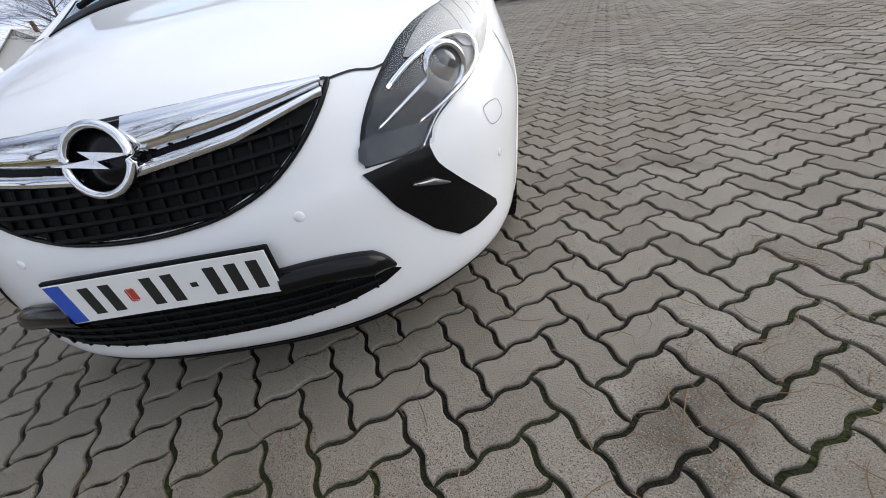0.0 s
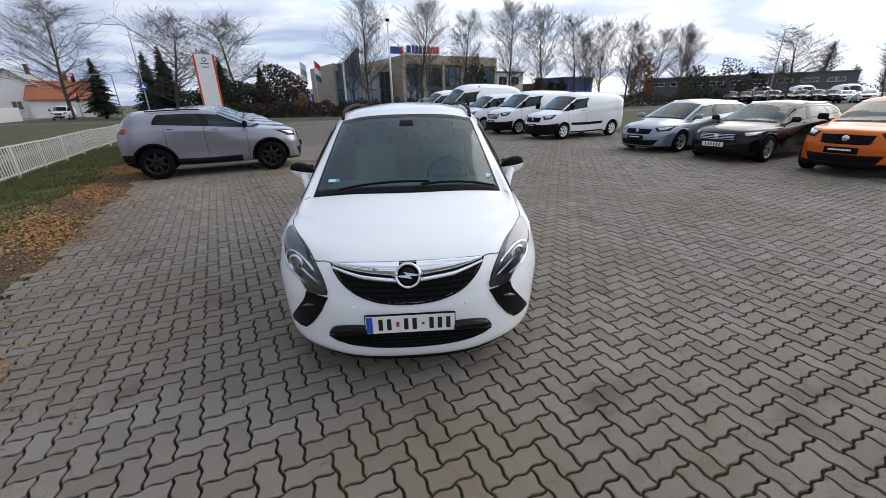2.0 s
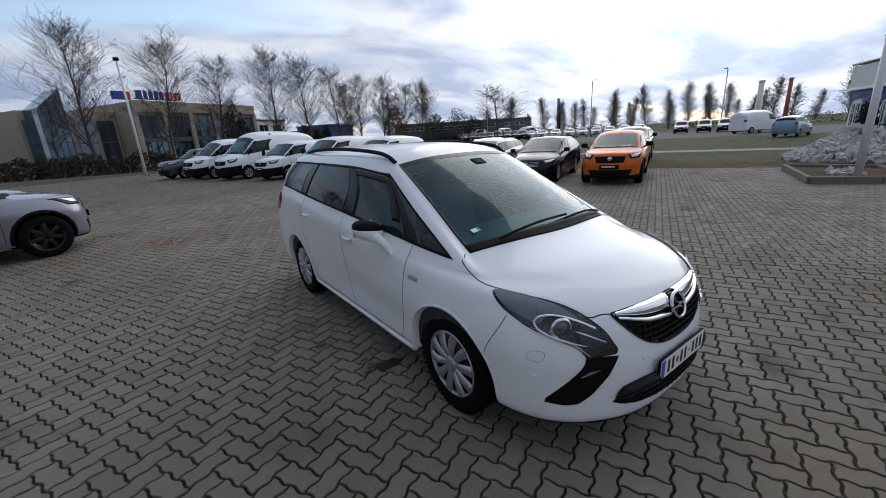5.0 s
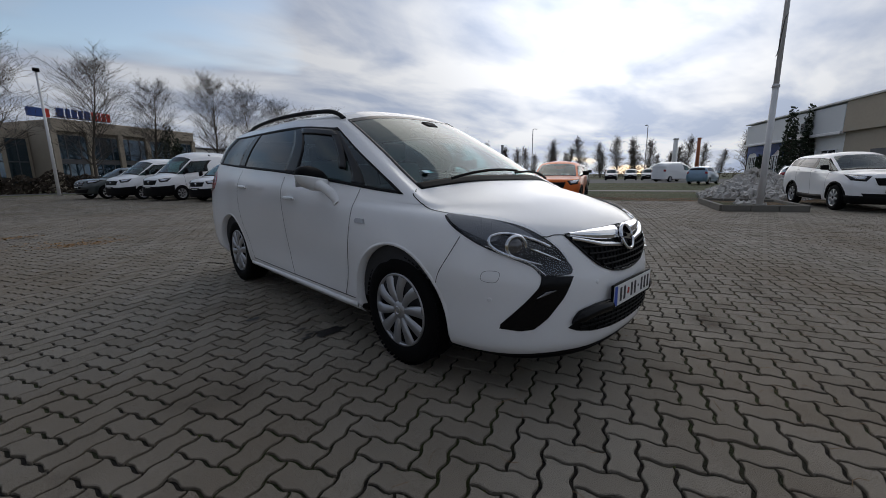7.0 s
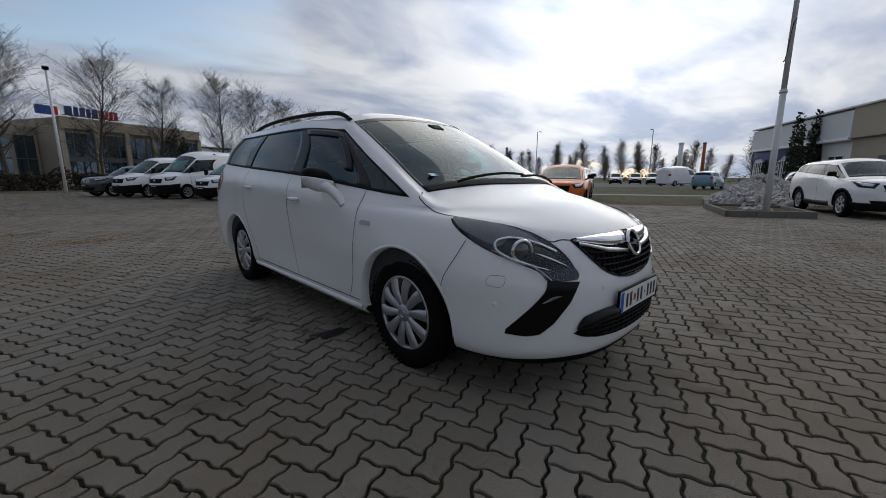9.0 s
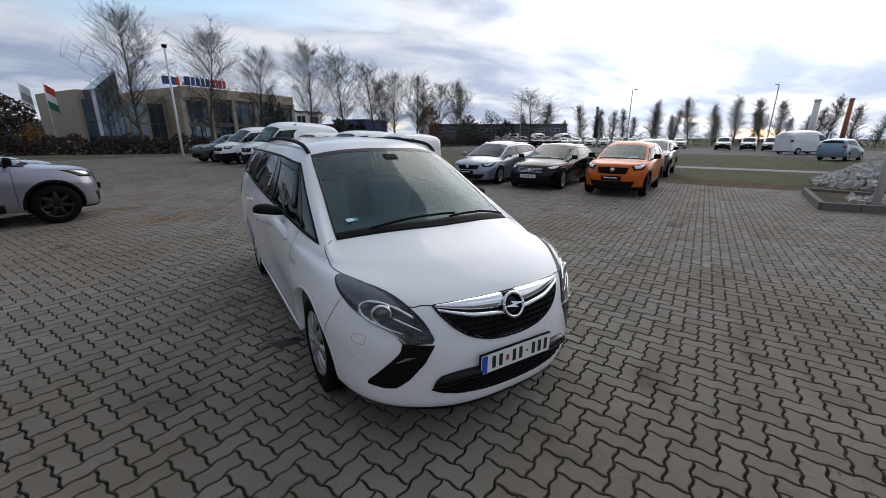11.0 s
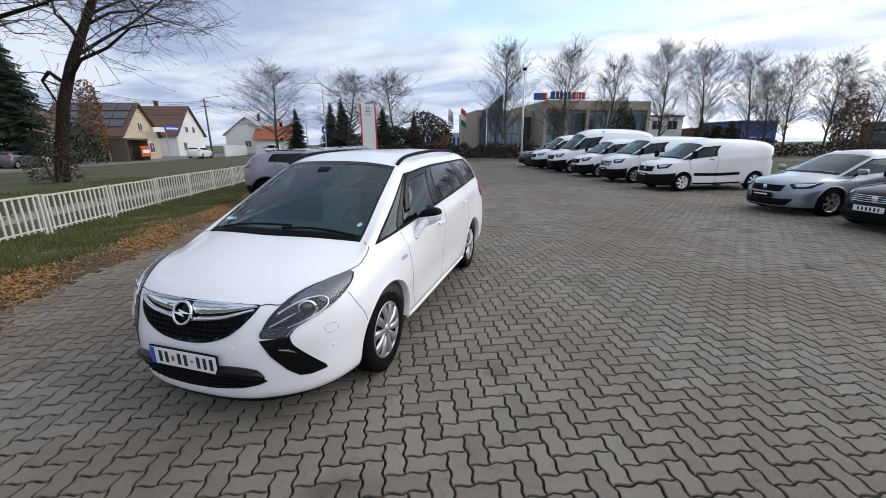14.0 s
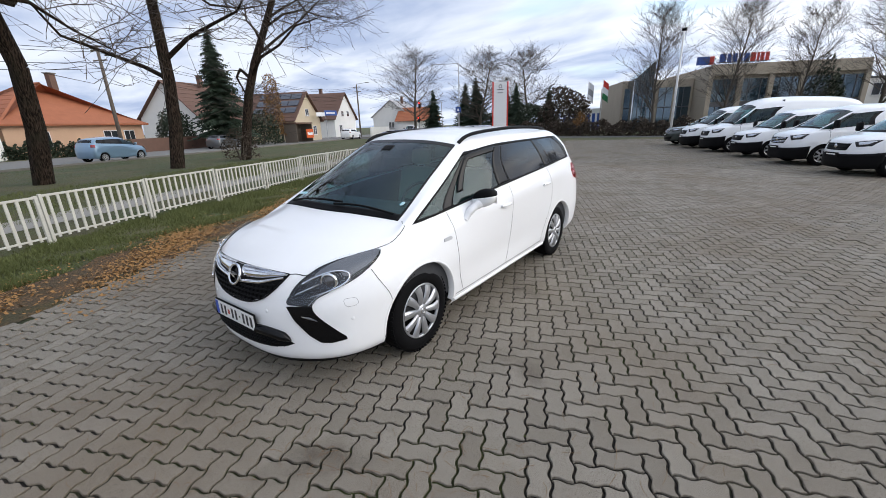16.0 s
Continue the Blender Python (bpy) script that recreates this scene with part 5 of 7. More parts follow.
    seam("bonnet_front_gap", bvh, [on_skin(bvh, F(x, .812 - .06 * (abs(x) / .45) ** 3 * .2), 0) for x in np.linspace(-.448, .448, 41)], M_GAP, car, .008)
    return car


people_carrier()

# ---- the other vehicles of the lot ----
def nose_left(u, v, wheel_y, half):
    """Pose of a car whose nose points across the lot towards -u, with the front wheel on its -v side at (u, v)."""
    return pose(*lot_xy(u, v), 0, 0, 0, LOT - 90) @ pose(-half, -wheel_y, 0)


def nose_right(u, v, wheel_y, half):
    return pose(*lot_xy(u, v), 0, 0, 0, LOT + 90) @ pose(half, -wheel_y, 0)


NET_SUV = shaped_net((0, .42, 1.16, 1.98, 3.30, 3.72, 4.12), (0, .36, 1.0, 1.13, 1.50, 1.60), 1.86, tail=.0)
first_suv = generic_car("silver_suv", "silver compact suv with black wheels in a row by the fence", nose_right(*lot_uv(-3.75, 8.87), .85, .90), NET_SUV, M_SILVER, (.85, 3.40), .375, glass_end=5.0, cladding=True, rim=M_DARKALLOY, group="suvs by the fence", rails=True)
for k in range(1, 7):
    u, v = lot_uv(-3.75, 8.87)
    copy_thing(first_suv, nose_right(u + .05 * math.sin(k * 2.1), v + 2.75 * k, .85, .90))

NET_SMALLVAN = shaped_net((0, .36, .92, 1.72, 3.6, 4.30, 4.40), (0, .30, .95, 1.15, 1.62, 1.82), 1.85, 1.17, tail=.09)
NET_MIDVAN = shaped_net((0, .36, .84, 1.66, 4.1, 4.80, 4.92), (0, .30, 1.02, 1.22, 1.75, 1.95), 1.92, 1.18, tail=.09)
NET_SLOPEVAN = shaped_net((0, .38, .92, 1.72, 4.1, 4.85, 4.95), (0, .30, .98, 1.18, 1.70, 1.88), 1.92, 1.16, tail=.09)
NET_BIGVAN = shaped_net((0, .40, .95, 1.80, 5.2, 5.9, 6.0), (0, .34, 1.10, 1.35, 2.10, 2.48), 2.05, 1.22, tail=.09)
NET_CARGOVAN = shaped_net((0, .40, .98, 1.85, 4.6, 5.4, 5.5), (0, .34, 1.08, 1.32, 1.95, 2.20), 2.03, 1.18, tail=.09)
NET_PICKUP = shaped_net((0, .5, 1.45, 2.2, 3.4, 3.9, 5.1), (0, .38, 1.02, 1.18, 1.62, 1.76), 1.87)
vu, vv = lot_uv(6.1, 14.3)
STEP = 3.05
WHITE_VANS = "white vans in a row"
generic_car("white_van", "small white panel van with a black bumper, parked in the row", nose_left(vu, vv, .92, .90), NET_SMALLVAN, M_WHITE, (.92, 3.70), .33, van=True, bumper=2.5, rim=M_WHITE, group=WHITE_VANS, card=True)
generic_car("white_van", "white mid-size van with a black front, parked in the row", nose_left(vu + .1, vv + STEP, .95, .93), NET_MIDVAN, M_WHITE, (.95, 3.95), .34, van=True, bumper=2.3, grille="chrome", group=WHITE_VANS, card=True)
generic_car("white_van", "white mid-size panel van with sloping bonnet, parked in the row", nose_left(vu + .1, vv + 2 * STEP, .95, .93), NET_SLOPEVAN, M_WHITE, (.95, 4.10), .34, van=True, bumper=2.5, group=WHITE_VANS, card=True)
generic_car("white_van", "tall white panel van with a dark grille, parked in the row", nose_left(vu, vv + 3 * STEP, .98, 1.0), NET_BIGVAN, M_WHITE, (.98, 4.95), .36, van=True, bumper=2.6, group=WHITE_VANS, card=True)
generic_car("white_van", "white cargo van with a black bumper, parked in the row", nose_left(vu, vv + 4 * STEP, .98, 1.0), NET_CARGOVAN, M_WHITE, (.98, 4.45), .35, van=True, bumper=2.4, group=WHITE_VANS, card=True)
generic_car("dark_pickup", "dark green pickup truck at the end of the van row", nose_left(vu, vv + 5 * STEP, .95, .93), NET_PICKUP, plain("dark_green_paint", (.02, .03, .028), .3, vary=.1, coat=1.0), (.95, 4.0), .38, grille="chrome")

NET_ESTATE = shaped_net((0, .46, 1.18, 2.10, 3.75, 4.40, 4.70), (0, .25, .76, .97, 1.37, 1.50), 1.82)
NET_WAGON = shaped_net((0, .52, 1.38, 2.25, 3.80, 4.40, 4.70), (0, .24, .76, .95, 1.33, 1.45), 1.81)
NET_CROSS = shaped_net((0, .42, 1.18, 1.98, 3.40, 3.90, 4.30), (0, .30, .92, 1.04, 1.42, 1.55), 1.77, tail=.10)
NET_BIGSUV = shaped_net((0, .44, 1.18, 2.02, 3.60, 4.15, 4.60), (0, .32, .98, 1.13, 1.54, 1.68), 1.85, tail=.12)
generic_car("estate_car", "blue-grey estate car with dark bumper inlays", nose_left(*lot_uv(8.05, 9.68), .93, .88), NET_ESTATE, M_BLUEGREY, (.93, 3.62), .325, rails=True, card=True)
generic_car("estate_car", "black estate car with a chrome-barred grille", nose_left(*lot_uv(8.88, 7.48), .85, .88), NET_WAGON, M_BLACKPAINT, (.85, 3.69), .33, plate="white", grille="chrome", rails=True, card=True)
generic_car("orange_crossover", "bright orange crossover with black grille and arches", nose_left(*lot_uv(9.78, 5.11), .85, .86), NET_CROSS, M_ORANGE, (.85, 3.45), .34, cladding=True, rim=M_DARKALLOY, bumper=1.15, card=True)
generic_car("white_suv", "white suv with black lower bumper beside the planter", nose_left(12.2, -7.75, .93, .90), NET_BIGSUV, M_WHITE, (.93, 3.59), .36, cladding=True, bumper=1.6)
generic_car("grey_suv", "dark grey suv behind the front row", nose_left(*lot_uv(16.1, 8.0), .85, .88), NET_SUV, M_GREYPAINT, (.85, 3.40), .36, glass_end=4.95, cladding=True)
generic_car("red_car", "dark red hatchback beside the white suv", nose_left(*lot_uv(16.0, -4.6), .85, .86), NET_CROSS, M_REDPAINT, (.85, 3.45), .33)
generic_car("silver_estate", "silver-grey estate parked by the rubble heap", pose(30.5, 1.6, 0, 0, 0, LOT + 75), NET_ESTATE, M_BLUEGREY, (.93, 3.62), .32)
generic_car("blue_minivan", "light blue minivan parked past the grass", pose(44.0, 8.6, 0, 0, 0, LOT + 62), shaped_net((0, .42, .95, 1.88, 3.5, 3.9, 4.1), Z_KNOTS, 1.75), M_BLUEPAINT, (.85, 3.3), .31)

# planter with the flagpole
PLANTER = [(11.0, -3.05), (14.6, -3.2), (14.0, -5.25), (11.3, -5.1)]


def planter():
    pl = thing("planter", "low weathered concrete kerb round a bed of soil and stones", "planter")
    pts = [Vector((*lot_xy(u, v), 0)) for u, v in PLANTER]
    for a, b in zip(pts, pts[1:] + pts[:1]):
        d = (b - a)
        n = max(2, round(d.length / .8))
        for k in range(n):
            p, q = a + d * (k / n), a + d * ((k + 1) / n)
            c = (p + q) / 2
            rot = Matrix.Rotation(math.atan2(d.y, d.x), 4, "Z")
            part("kerb_stone", box((d.length / n - .012, .12, .24), (c.x, c.y, .06), .015, rot=rot), M_KERB, pl)
    c = sum(pts, Vector()) / 4
    inner = [c + (p - c) * .95 for p in pts]
    finish("soil", [(p.x, p.y, .10) for p in inner], [(0, 1, 2, 3)], M_LITTER, pl, smooth=False)


planter()
M_STONE = plain("pale_rubble", (0.50, 0.48, 0.45), 0.9, vary=0.45, scale=5, bump=0.5, bump_scale=30)
M_POLE = plain("white_pole_paint", (0.66, 0.66, 0.66), 0.45, vary=0.08, scale=3)


def rubble(name, label, centre, rx, ry, height, count, smin, smax, category):
    """A heap of broken pieces: one mesh of many tilted chunks over a mound."""
    rnd = random.Random(7)
    bm = bmesh.new()
    for k in range(count):
        a, r = rnd.uniform(0, 2 * math.pi), math.sqrt(rnd.random())
        x, y = r * math.cos(a), r * math.sin(a)
        z = height * max(0, 1 - r ** 1.3) * (1 + .25 * math.sin(3 * a))
        s = rnd.uniform(smin, smax)
        rot = Euler((rnd.uniform(0, 6), rnd.uniform(0, 6), rnd.uniform(0, 6))).to_matrix().to_4x4()
        got = bmesh.ops.create_cube(bm, size=s)["verts"]
        for v in got:
            v.co = Vector((v.co.x * rnd.uniform(.7, 1.6), v.co.y * rnd.uniform(.5, 1.1), v.co.z * rnd.uniform(.2, .6)))
        bmesh.ops.transform(bm, matrix=Matrix.Translation((centre[0] + x * rx, centre[1] + y * ry, z + s * .2)) @ rot, verts=got)
    ob = part(name, bm, M_STONE)
    return tagged(ob, label, category, kind="stuff")


rubble("rubble_heap", "heap of pale broken concrete and rubble", (19.6, 2.0), 2.3, 2.0, .95, 1700, .06, .24, "rubble")
rubble("planter_stones", "pale stones scattered on the planter soil", lot_xy(12.6, -4.1), 1.0, .5, .02, 26, .08, .2, "stones")
for s_ob in (bpy.data.objects["planter_stones"],):
    s_ob.location.z = .09
    s_ob["kind"] = "stuff"


def flagpole():
    x, y = 12.2, .88
    fp = thing("flagpole", "tall white tapered flagpole with a slack rope, in the planter", "flagpole", pose(x, y, .10))
    part("lower_pole", rod((0, 0, 0), (0, 0, 3.3), .085, .075, 16), M_POLE, fp, smooth=True)
    part("collar", rod((0, 0, 3.25), (0, 0, 3.33), .092, .088, 16), M_POLE, fp, smooth=True)
    part("upper_pole", rod((0, 0, 3.3), (0, 0, 9.3), .066, .045, 16), M_POLE, fp, smooth=True)
    part("rope", tube([(0, -.06, 5.1), (-.16, -.02, 4.95), (-.22, 0, 4.6), (-.38, 0, 4.2), (-.62, 0, 3.95), (-.80, 0, 3.9)], .010, 5), M_TRIM, fp)
    part("base_plate", box((.34, .34, .02), (0, 0, .01), .005), M_KERB, fp)


flagpole()


def lamp_post():
    lp = thing("floodlight_post", "white metal post with a small floodlight at the lot's far edge", "lamp post", pose(-1.93, 36.3, -.03))
    part("post", rod((0, 0, 0), (0, 0, 7.9), .10, .06, 12), M_POLE, lp, smooth=True)
    head = part("floodlight", box((.34, .22, .20), (0, -.05, 8.0), .03, rot=Matrix.Rotation(radians(30), 4, "X")), M_TRIM, lp)
    part("bracket", rod((0, 0, 7.85), (0, -.03, 8.0), .03), M_TRIM, lp)
    part("footing", box((.4, .4, .08), (0, 0, .04), .02), M_KERB, lp)


lamp_post()

# ---- white picket fence ----
M_FENCE = plain("off_white_fence_paint", (0.52, 0.50, 0.44), 0.6, vary=0.15, scale=6, bump=0.15, bump_scale=40)
PANEL, FENCE_U = 1.88, -5.75


def fence_panel():
    fp = thing("fence_panel", "off-white painted metal picket fence panel between posts", "fence", group="picket fence")
    rnd = random.Random(3)
    for q in (-PANEL / 2 + .02, PANEL / 2 - .06):
        part("post", box((.045, .05, .86), (0, q + .02, .40), .006), M_FENCE, fp)
    part("top_rail", box((.04, PANEL - .12, .035), (0, 0, .80), .005), M_FENCE, fp)
    part("bottom_rail", box((.03, PANEL - .12, .03), (0, 0, .14), .005), M_FENCE, fp)
    for k in range(12):
        y = -PANEL / 2 + .15 + k * (PANEL - .30) / 11
        part("picket", box((.022, .045, .72), (.0, y + rnd.uniform(-.006, .006), .45), .004, rot=Matrix.Rotation(rnd.uniform(-.015, .015), 4, "X")), M_FENCE, fp)
    return fp


panel0 = fence_panel()
panel0.matrix_world = pose(*lot_xy(FENCE_U, -4.0), 0, 0, 0, LOT)
for k in range(1, 19):
    copy_thing(panel0, pose(*lot_xy(FENCE_U + .03 * math.sin(k), -4.0 + PANEL * k), -.02 + .012 * math.sin(k * 1.7), 0, 0, LOT + .5 * math.sin(k * 2.3)))

# ---- trees ----
M_BARK = plain("grey_brown_bark", (0.085, 0.070, 0.055), 0.95, vary=0.4, scale=6, bump=0.8, bump_scale=25)


def bark_material():
    """Dark bark with deep upright furrows."""
    m, n, l, b = node_material("dark_furrowed_bark")
    tc, mp = n.new("ShaderNodeTexCoord"), n.new("ShaderNodeMapping")
    mp.inputs["Scale"].default_value = (1, 1, 0.16)
    l.new(tc.outputs["Object"], mp.inputs["Vector"])
    v = mp.outputs["Vector"]
    c = mix_chain(n, l, noise_fac(n, l, v, 26.0, 5, 0.40, 0.62), (0.010, 0.007, 0.005), (0.060, 0.042, 0.031))
    c = mix_chain(n, l, noise_fac(n, l, tc.outputs["Object"], 1.5, 5, 0.5, 0.7), c, (0.030, 0.026, 0.018))
    l.new(c, b.inputs["Base Color"])
    b.inputs["Roughness"].default_value = 0.95
    b.inputs["Specular IOR Level"].default_value = 0.1
    bump_from(n, l, b, noise_fac(n, l, v, 26.0, 5, 0.35, 0.65), 1.0, 0.05)
    return m


M_DARKBARK = bark_material()
M_TWIG = plain("bare_twigs", (0.062, 0.050, 0.042), 0.95, vary=0.3, scale=2)
M_NEEDLE = plain("dark_green_needles", (0.018, 0.035, 0.018), 0.9, vary=0.4, scale=2)
M_HEDGE = plain("brown_winter_hedge", (0.055, 0.040, 0.028), 0.95, vary=0.5, scale=1.5)
M_EVERGREEN = plain("dark_evergreen_leaves", (0.022, 0.034, 0.016), 0.8, vary=0.5, scale=2)
M_RUST = plain("rust_coloured_leaves", (0.17, 0.085, 0.025), 0.9, vary=0.4, scale=2)


class Limbs:
    """Collects tapered branch pieces into one mesh."""
    def __init__(self):
        self.v, self.f = [], []

    def piece(self, a, b, r0, r1, sides):
        d = (b - a).normalized()
        u = d.orthogonal().normalized()
        w = d.cross(u)
        o = len(self.v)
        for p, r in ((a, r0), (b, r1)):
            for k in range(sides):
                c = 2 * math.pi * k / sides
                self.v.append(p + r * (math.cos(c) * u + math.sin(c) * w))
        for k in range(sides):
            m = (k + 1) % sides
            self.f.append((o + k, o + m, o + sides + m, o + sides + k))


def grow(rnd, limbs, twigs, p, d, length, r, level, top, lift, spread, splits, least=.008):
    """One branch: a few bending pieces, with side branches, down to twigs."""
    out = twigs if level >= 2 else limbs
    n = (7, 4, 4, 3)[min(level, 3)]
    step = length / n
    for k in range(n):
        bend = Vector((rnd.gauss(0, 1), rnd.gauss(0, 1), rnd.gauss(0, 1))) * ((.34 if spread > .6 else .13) if level else .10)
        d = (d + bend + Vector((0, 0, lift * (.10 if level else .03)))).normalized()
        q = p + d * step
        r1 = r * (1 - .75 * (k + 1) / n) if level else r * (1 - .62 * (k + 1) / n)
        r, r1 = max(r, least), max(r1, least)
        out.piece(p, q, r * (1 - .75 * k / n) if level else r * (1 - .62 * k / n), r1, 8 if level == 0 else 5 if level == 1 else 3)
        if level < top:
            want = splits[level]
            if level == 0 and k < 2 or level > 0 and k == 0:
                want = 0
            for _ in range(want):
                side = Vector((rnd.gauss(0, 1), rnd.gauss(0, 1), 0)).normalized()
                nd = (d * (1 - spread) + side * spread + Vector((0, 0, lift * .2))).normalized()
                f = rnd.uniform(.45, .75) if level else rnd.uniform(.38, .6)
                start = p + (q - p) * rnd.random()
                grow(rnd, limbs, twigs, start, nd, length * f * (1.1 - .45 * k / n if level == 0 else 1), r1 * (.55 if level else .50), level + 1, top, lift, spread, splits, least)
        p = q
    return p


def bare_tree(name, label, seed, height, r, lift=.6, spread=.5, splits=(3, 3, 3), bark=None, top=3, lean=(0, 0), clear=.2, least=.008):
    """A bare tree: one leader with ascending side branches, longest low down, that divide into twigs; or, with splits[0] < 3, a forked crooked one."""
    rnd = random.Random(seed)
    limbs, twigs = Limbs(), Limbs()
    tree = thing(name, label, "tree")
    start = Vector((0, 0, -.05))
    d = Vector((lean[0], lean[1], 1)).normalized()
    if splits[0] < 3:
        grow(rnd, limbs, twigs, start, d, height * .86, r, 0, top, lift, spread, splits, least)
    else:
        n = 12
        p = start
        for k in range(n):
            f0, f1 = k / n, (k + 1) / n
            d = (d + Vector((rnd.gauss(0, .05), rnd.gauss(0, .05), .05))).normalized()
            q = p + d * height / n
            limbs.piece(p, q, r * (1 - f0) ** .8 + .01, r * (1 - f1) ** .8 + .01, 8)
            if f1 > clear:
                for _ in range(splits[0]):
                    a = rnd.uniform(0, 2 * math.pi)
                    f = f0 + rnd.random() / n
                    g = (f - clear) / (1 - clear)
                    out = Vector((math.cos(a), math.sin(a), 0)) * spread * (1.5 - .6 * g) + Vector((0, 0, lift))
                    L = height * (.09 + .22 * spread / .5 * math.sin(math.pi * min(1, .28 + .72 * max(0, g))) ** .8) * rnd.uniform(.75, 1.15)
                    grow(rnd, limbs, twigs, p + (q - p) * rnd.random(), out.normalized(), L, max(.02, r * .34 * (1 - f) + .014), 1, top, lift * .5, .55, splits, least)
            p = q
    finish("trunk", limbs.v, limbs.f, bark or M_BARK, tree)
    finish("crown", twigs.v, twigs.f, M_TWIG, tree, "bare twigs", smooth=False)
    return tree


def leaf_cloud(rnd, count, place, size, flat=.5):
    """Many small tilted leaf clumps; place() gives a point."""
    v, f = [], []
    for _ in range(count):
        p = Vector(place())
        s = size * rnd.uniform(.5, 1.4)
        a = Vector((rnd.gauss(0, 1), rnd.gauss(0, 1), rnd.gauss(0, 1))).normalized()
        b = a.orthogonal().normalized()
        c = a.cross(b)
        o = len(v)
        v += [p + b * s, p + c * s * .6, p - b * s, p - c * s * .6]
        f.append((o, o + 1, o + 2, o + 3))
    return v, f


def shrub(name, label, at, rx, ry, h, count, size, mat, seed, category="shrub", base=.1):
    rnd = random.Random(seed)
    sh = thing(name, label, category, pose(*at, 0))

    def place():
        while True:
            x, y, z = rnd.uniform(-1, 1), rnd.uniform(-1, 1), rnd.uniform(0, 1)
            lump = 1 + .18 * math.sin(5 * x + seed) * math.cos(4 * y) + .10 * math.sin(9 * z + 3 * x)
            d = (x * x + y * y) + (z * 1.02) ** 2.4
            if d < lump and (d > .35 or rnd.random() < .3):
                return x * rx, y * ry, base + z * h
    finish("foliage", *leaf_cloud(rnd, count, place, size), mat, sh, smooth=False)
    for k in range(5):
        a = 2 * math.pi * k / 5
        part("stem", rod((.12 * math.cos(a), .12 * math.sin(a), -.05), (rx * .4 * math.cos(a), ry * .4 * math.sin(a), h * .6), .05, .02, 5), M_BARK, sh)
    return sh


def spruce(at, h, seed):
    rnd = random.Random(seed)
    tr = thing("spruce", "tall dark green spruce with drooping branches", "tree", pose(*at, 0))
    part("trunk", rod((0, 0, -.05), (0, 0, h), .22, .02, 8), M_BARK, tr, smooth=True)
    v, f = [], []
    z = h * .12
    while z < h * .985:
        reach = (h - z) * .30 + .25
        for k in range(15):
            a = rnd.uniform(0, 2 * math.pi)
            L = reach * rnd.uniform(.45, 1.1)
            d = Vector((math.cos(a), math.sin(a), 0))
            side = Vector((-d.y, d.x, 0))
            for m in range(7):
                q = (m + .5) / 7
                c = Vector((0, 0, z + .25 * math.sin(3 * a + 2 * z))) + d * L * q + Vector((0, 0, -.28 * L * q * q + .06 * L * q))
                w = (.50 * (1 - q) + .20) * min(1.1, L)
                o = len(v)
                tip = d * L * .16 + Vector((0, 0, -.15 * w))
                dr = Vector((0, 0, -w * rnd.uniform(.3, .9)))
                v += [c, c + side * w + dr + tip, c + tip * 1.1, c - side * w + dr + tip]
                f += [(o, o + 1, o + 2), (o, o + 2, o + 3)]
        z += .20 + .012 * (h - z)
    finish("crown", v, f, M_NEEDLE, tr, "dark green needles", smooth=False)


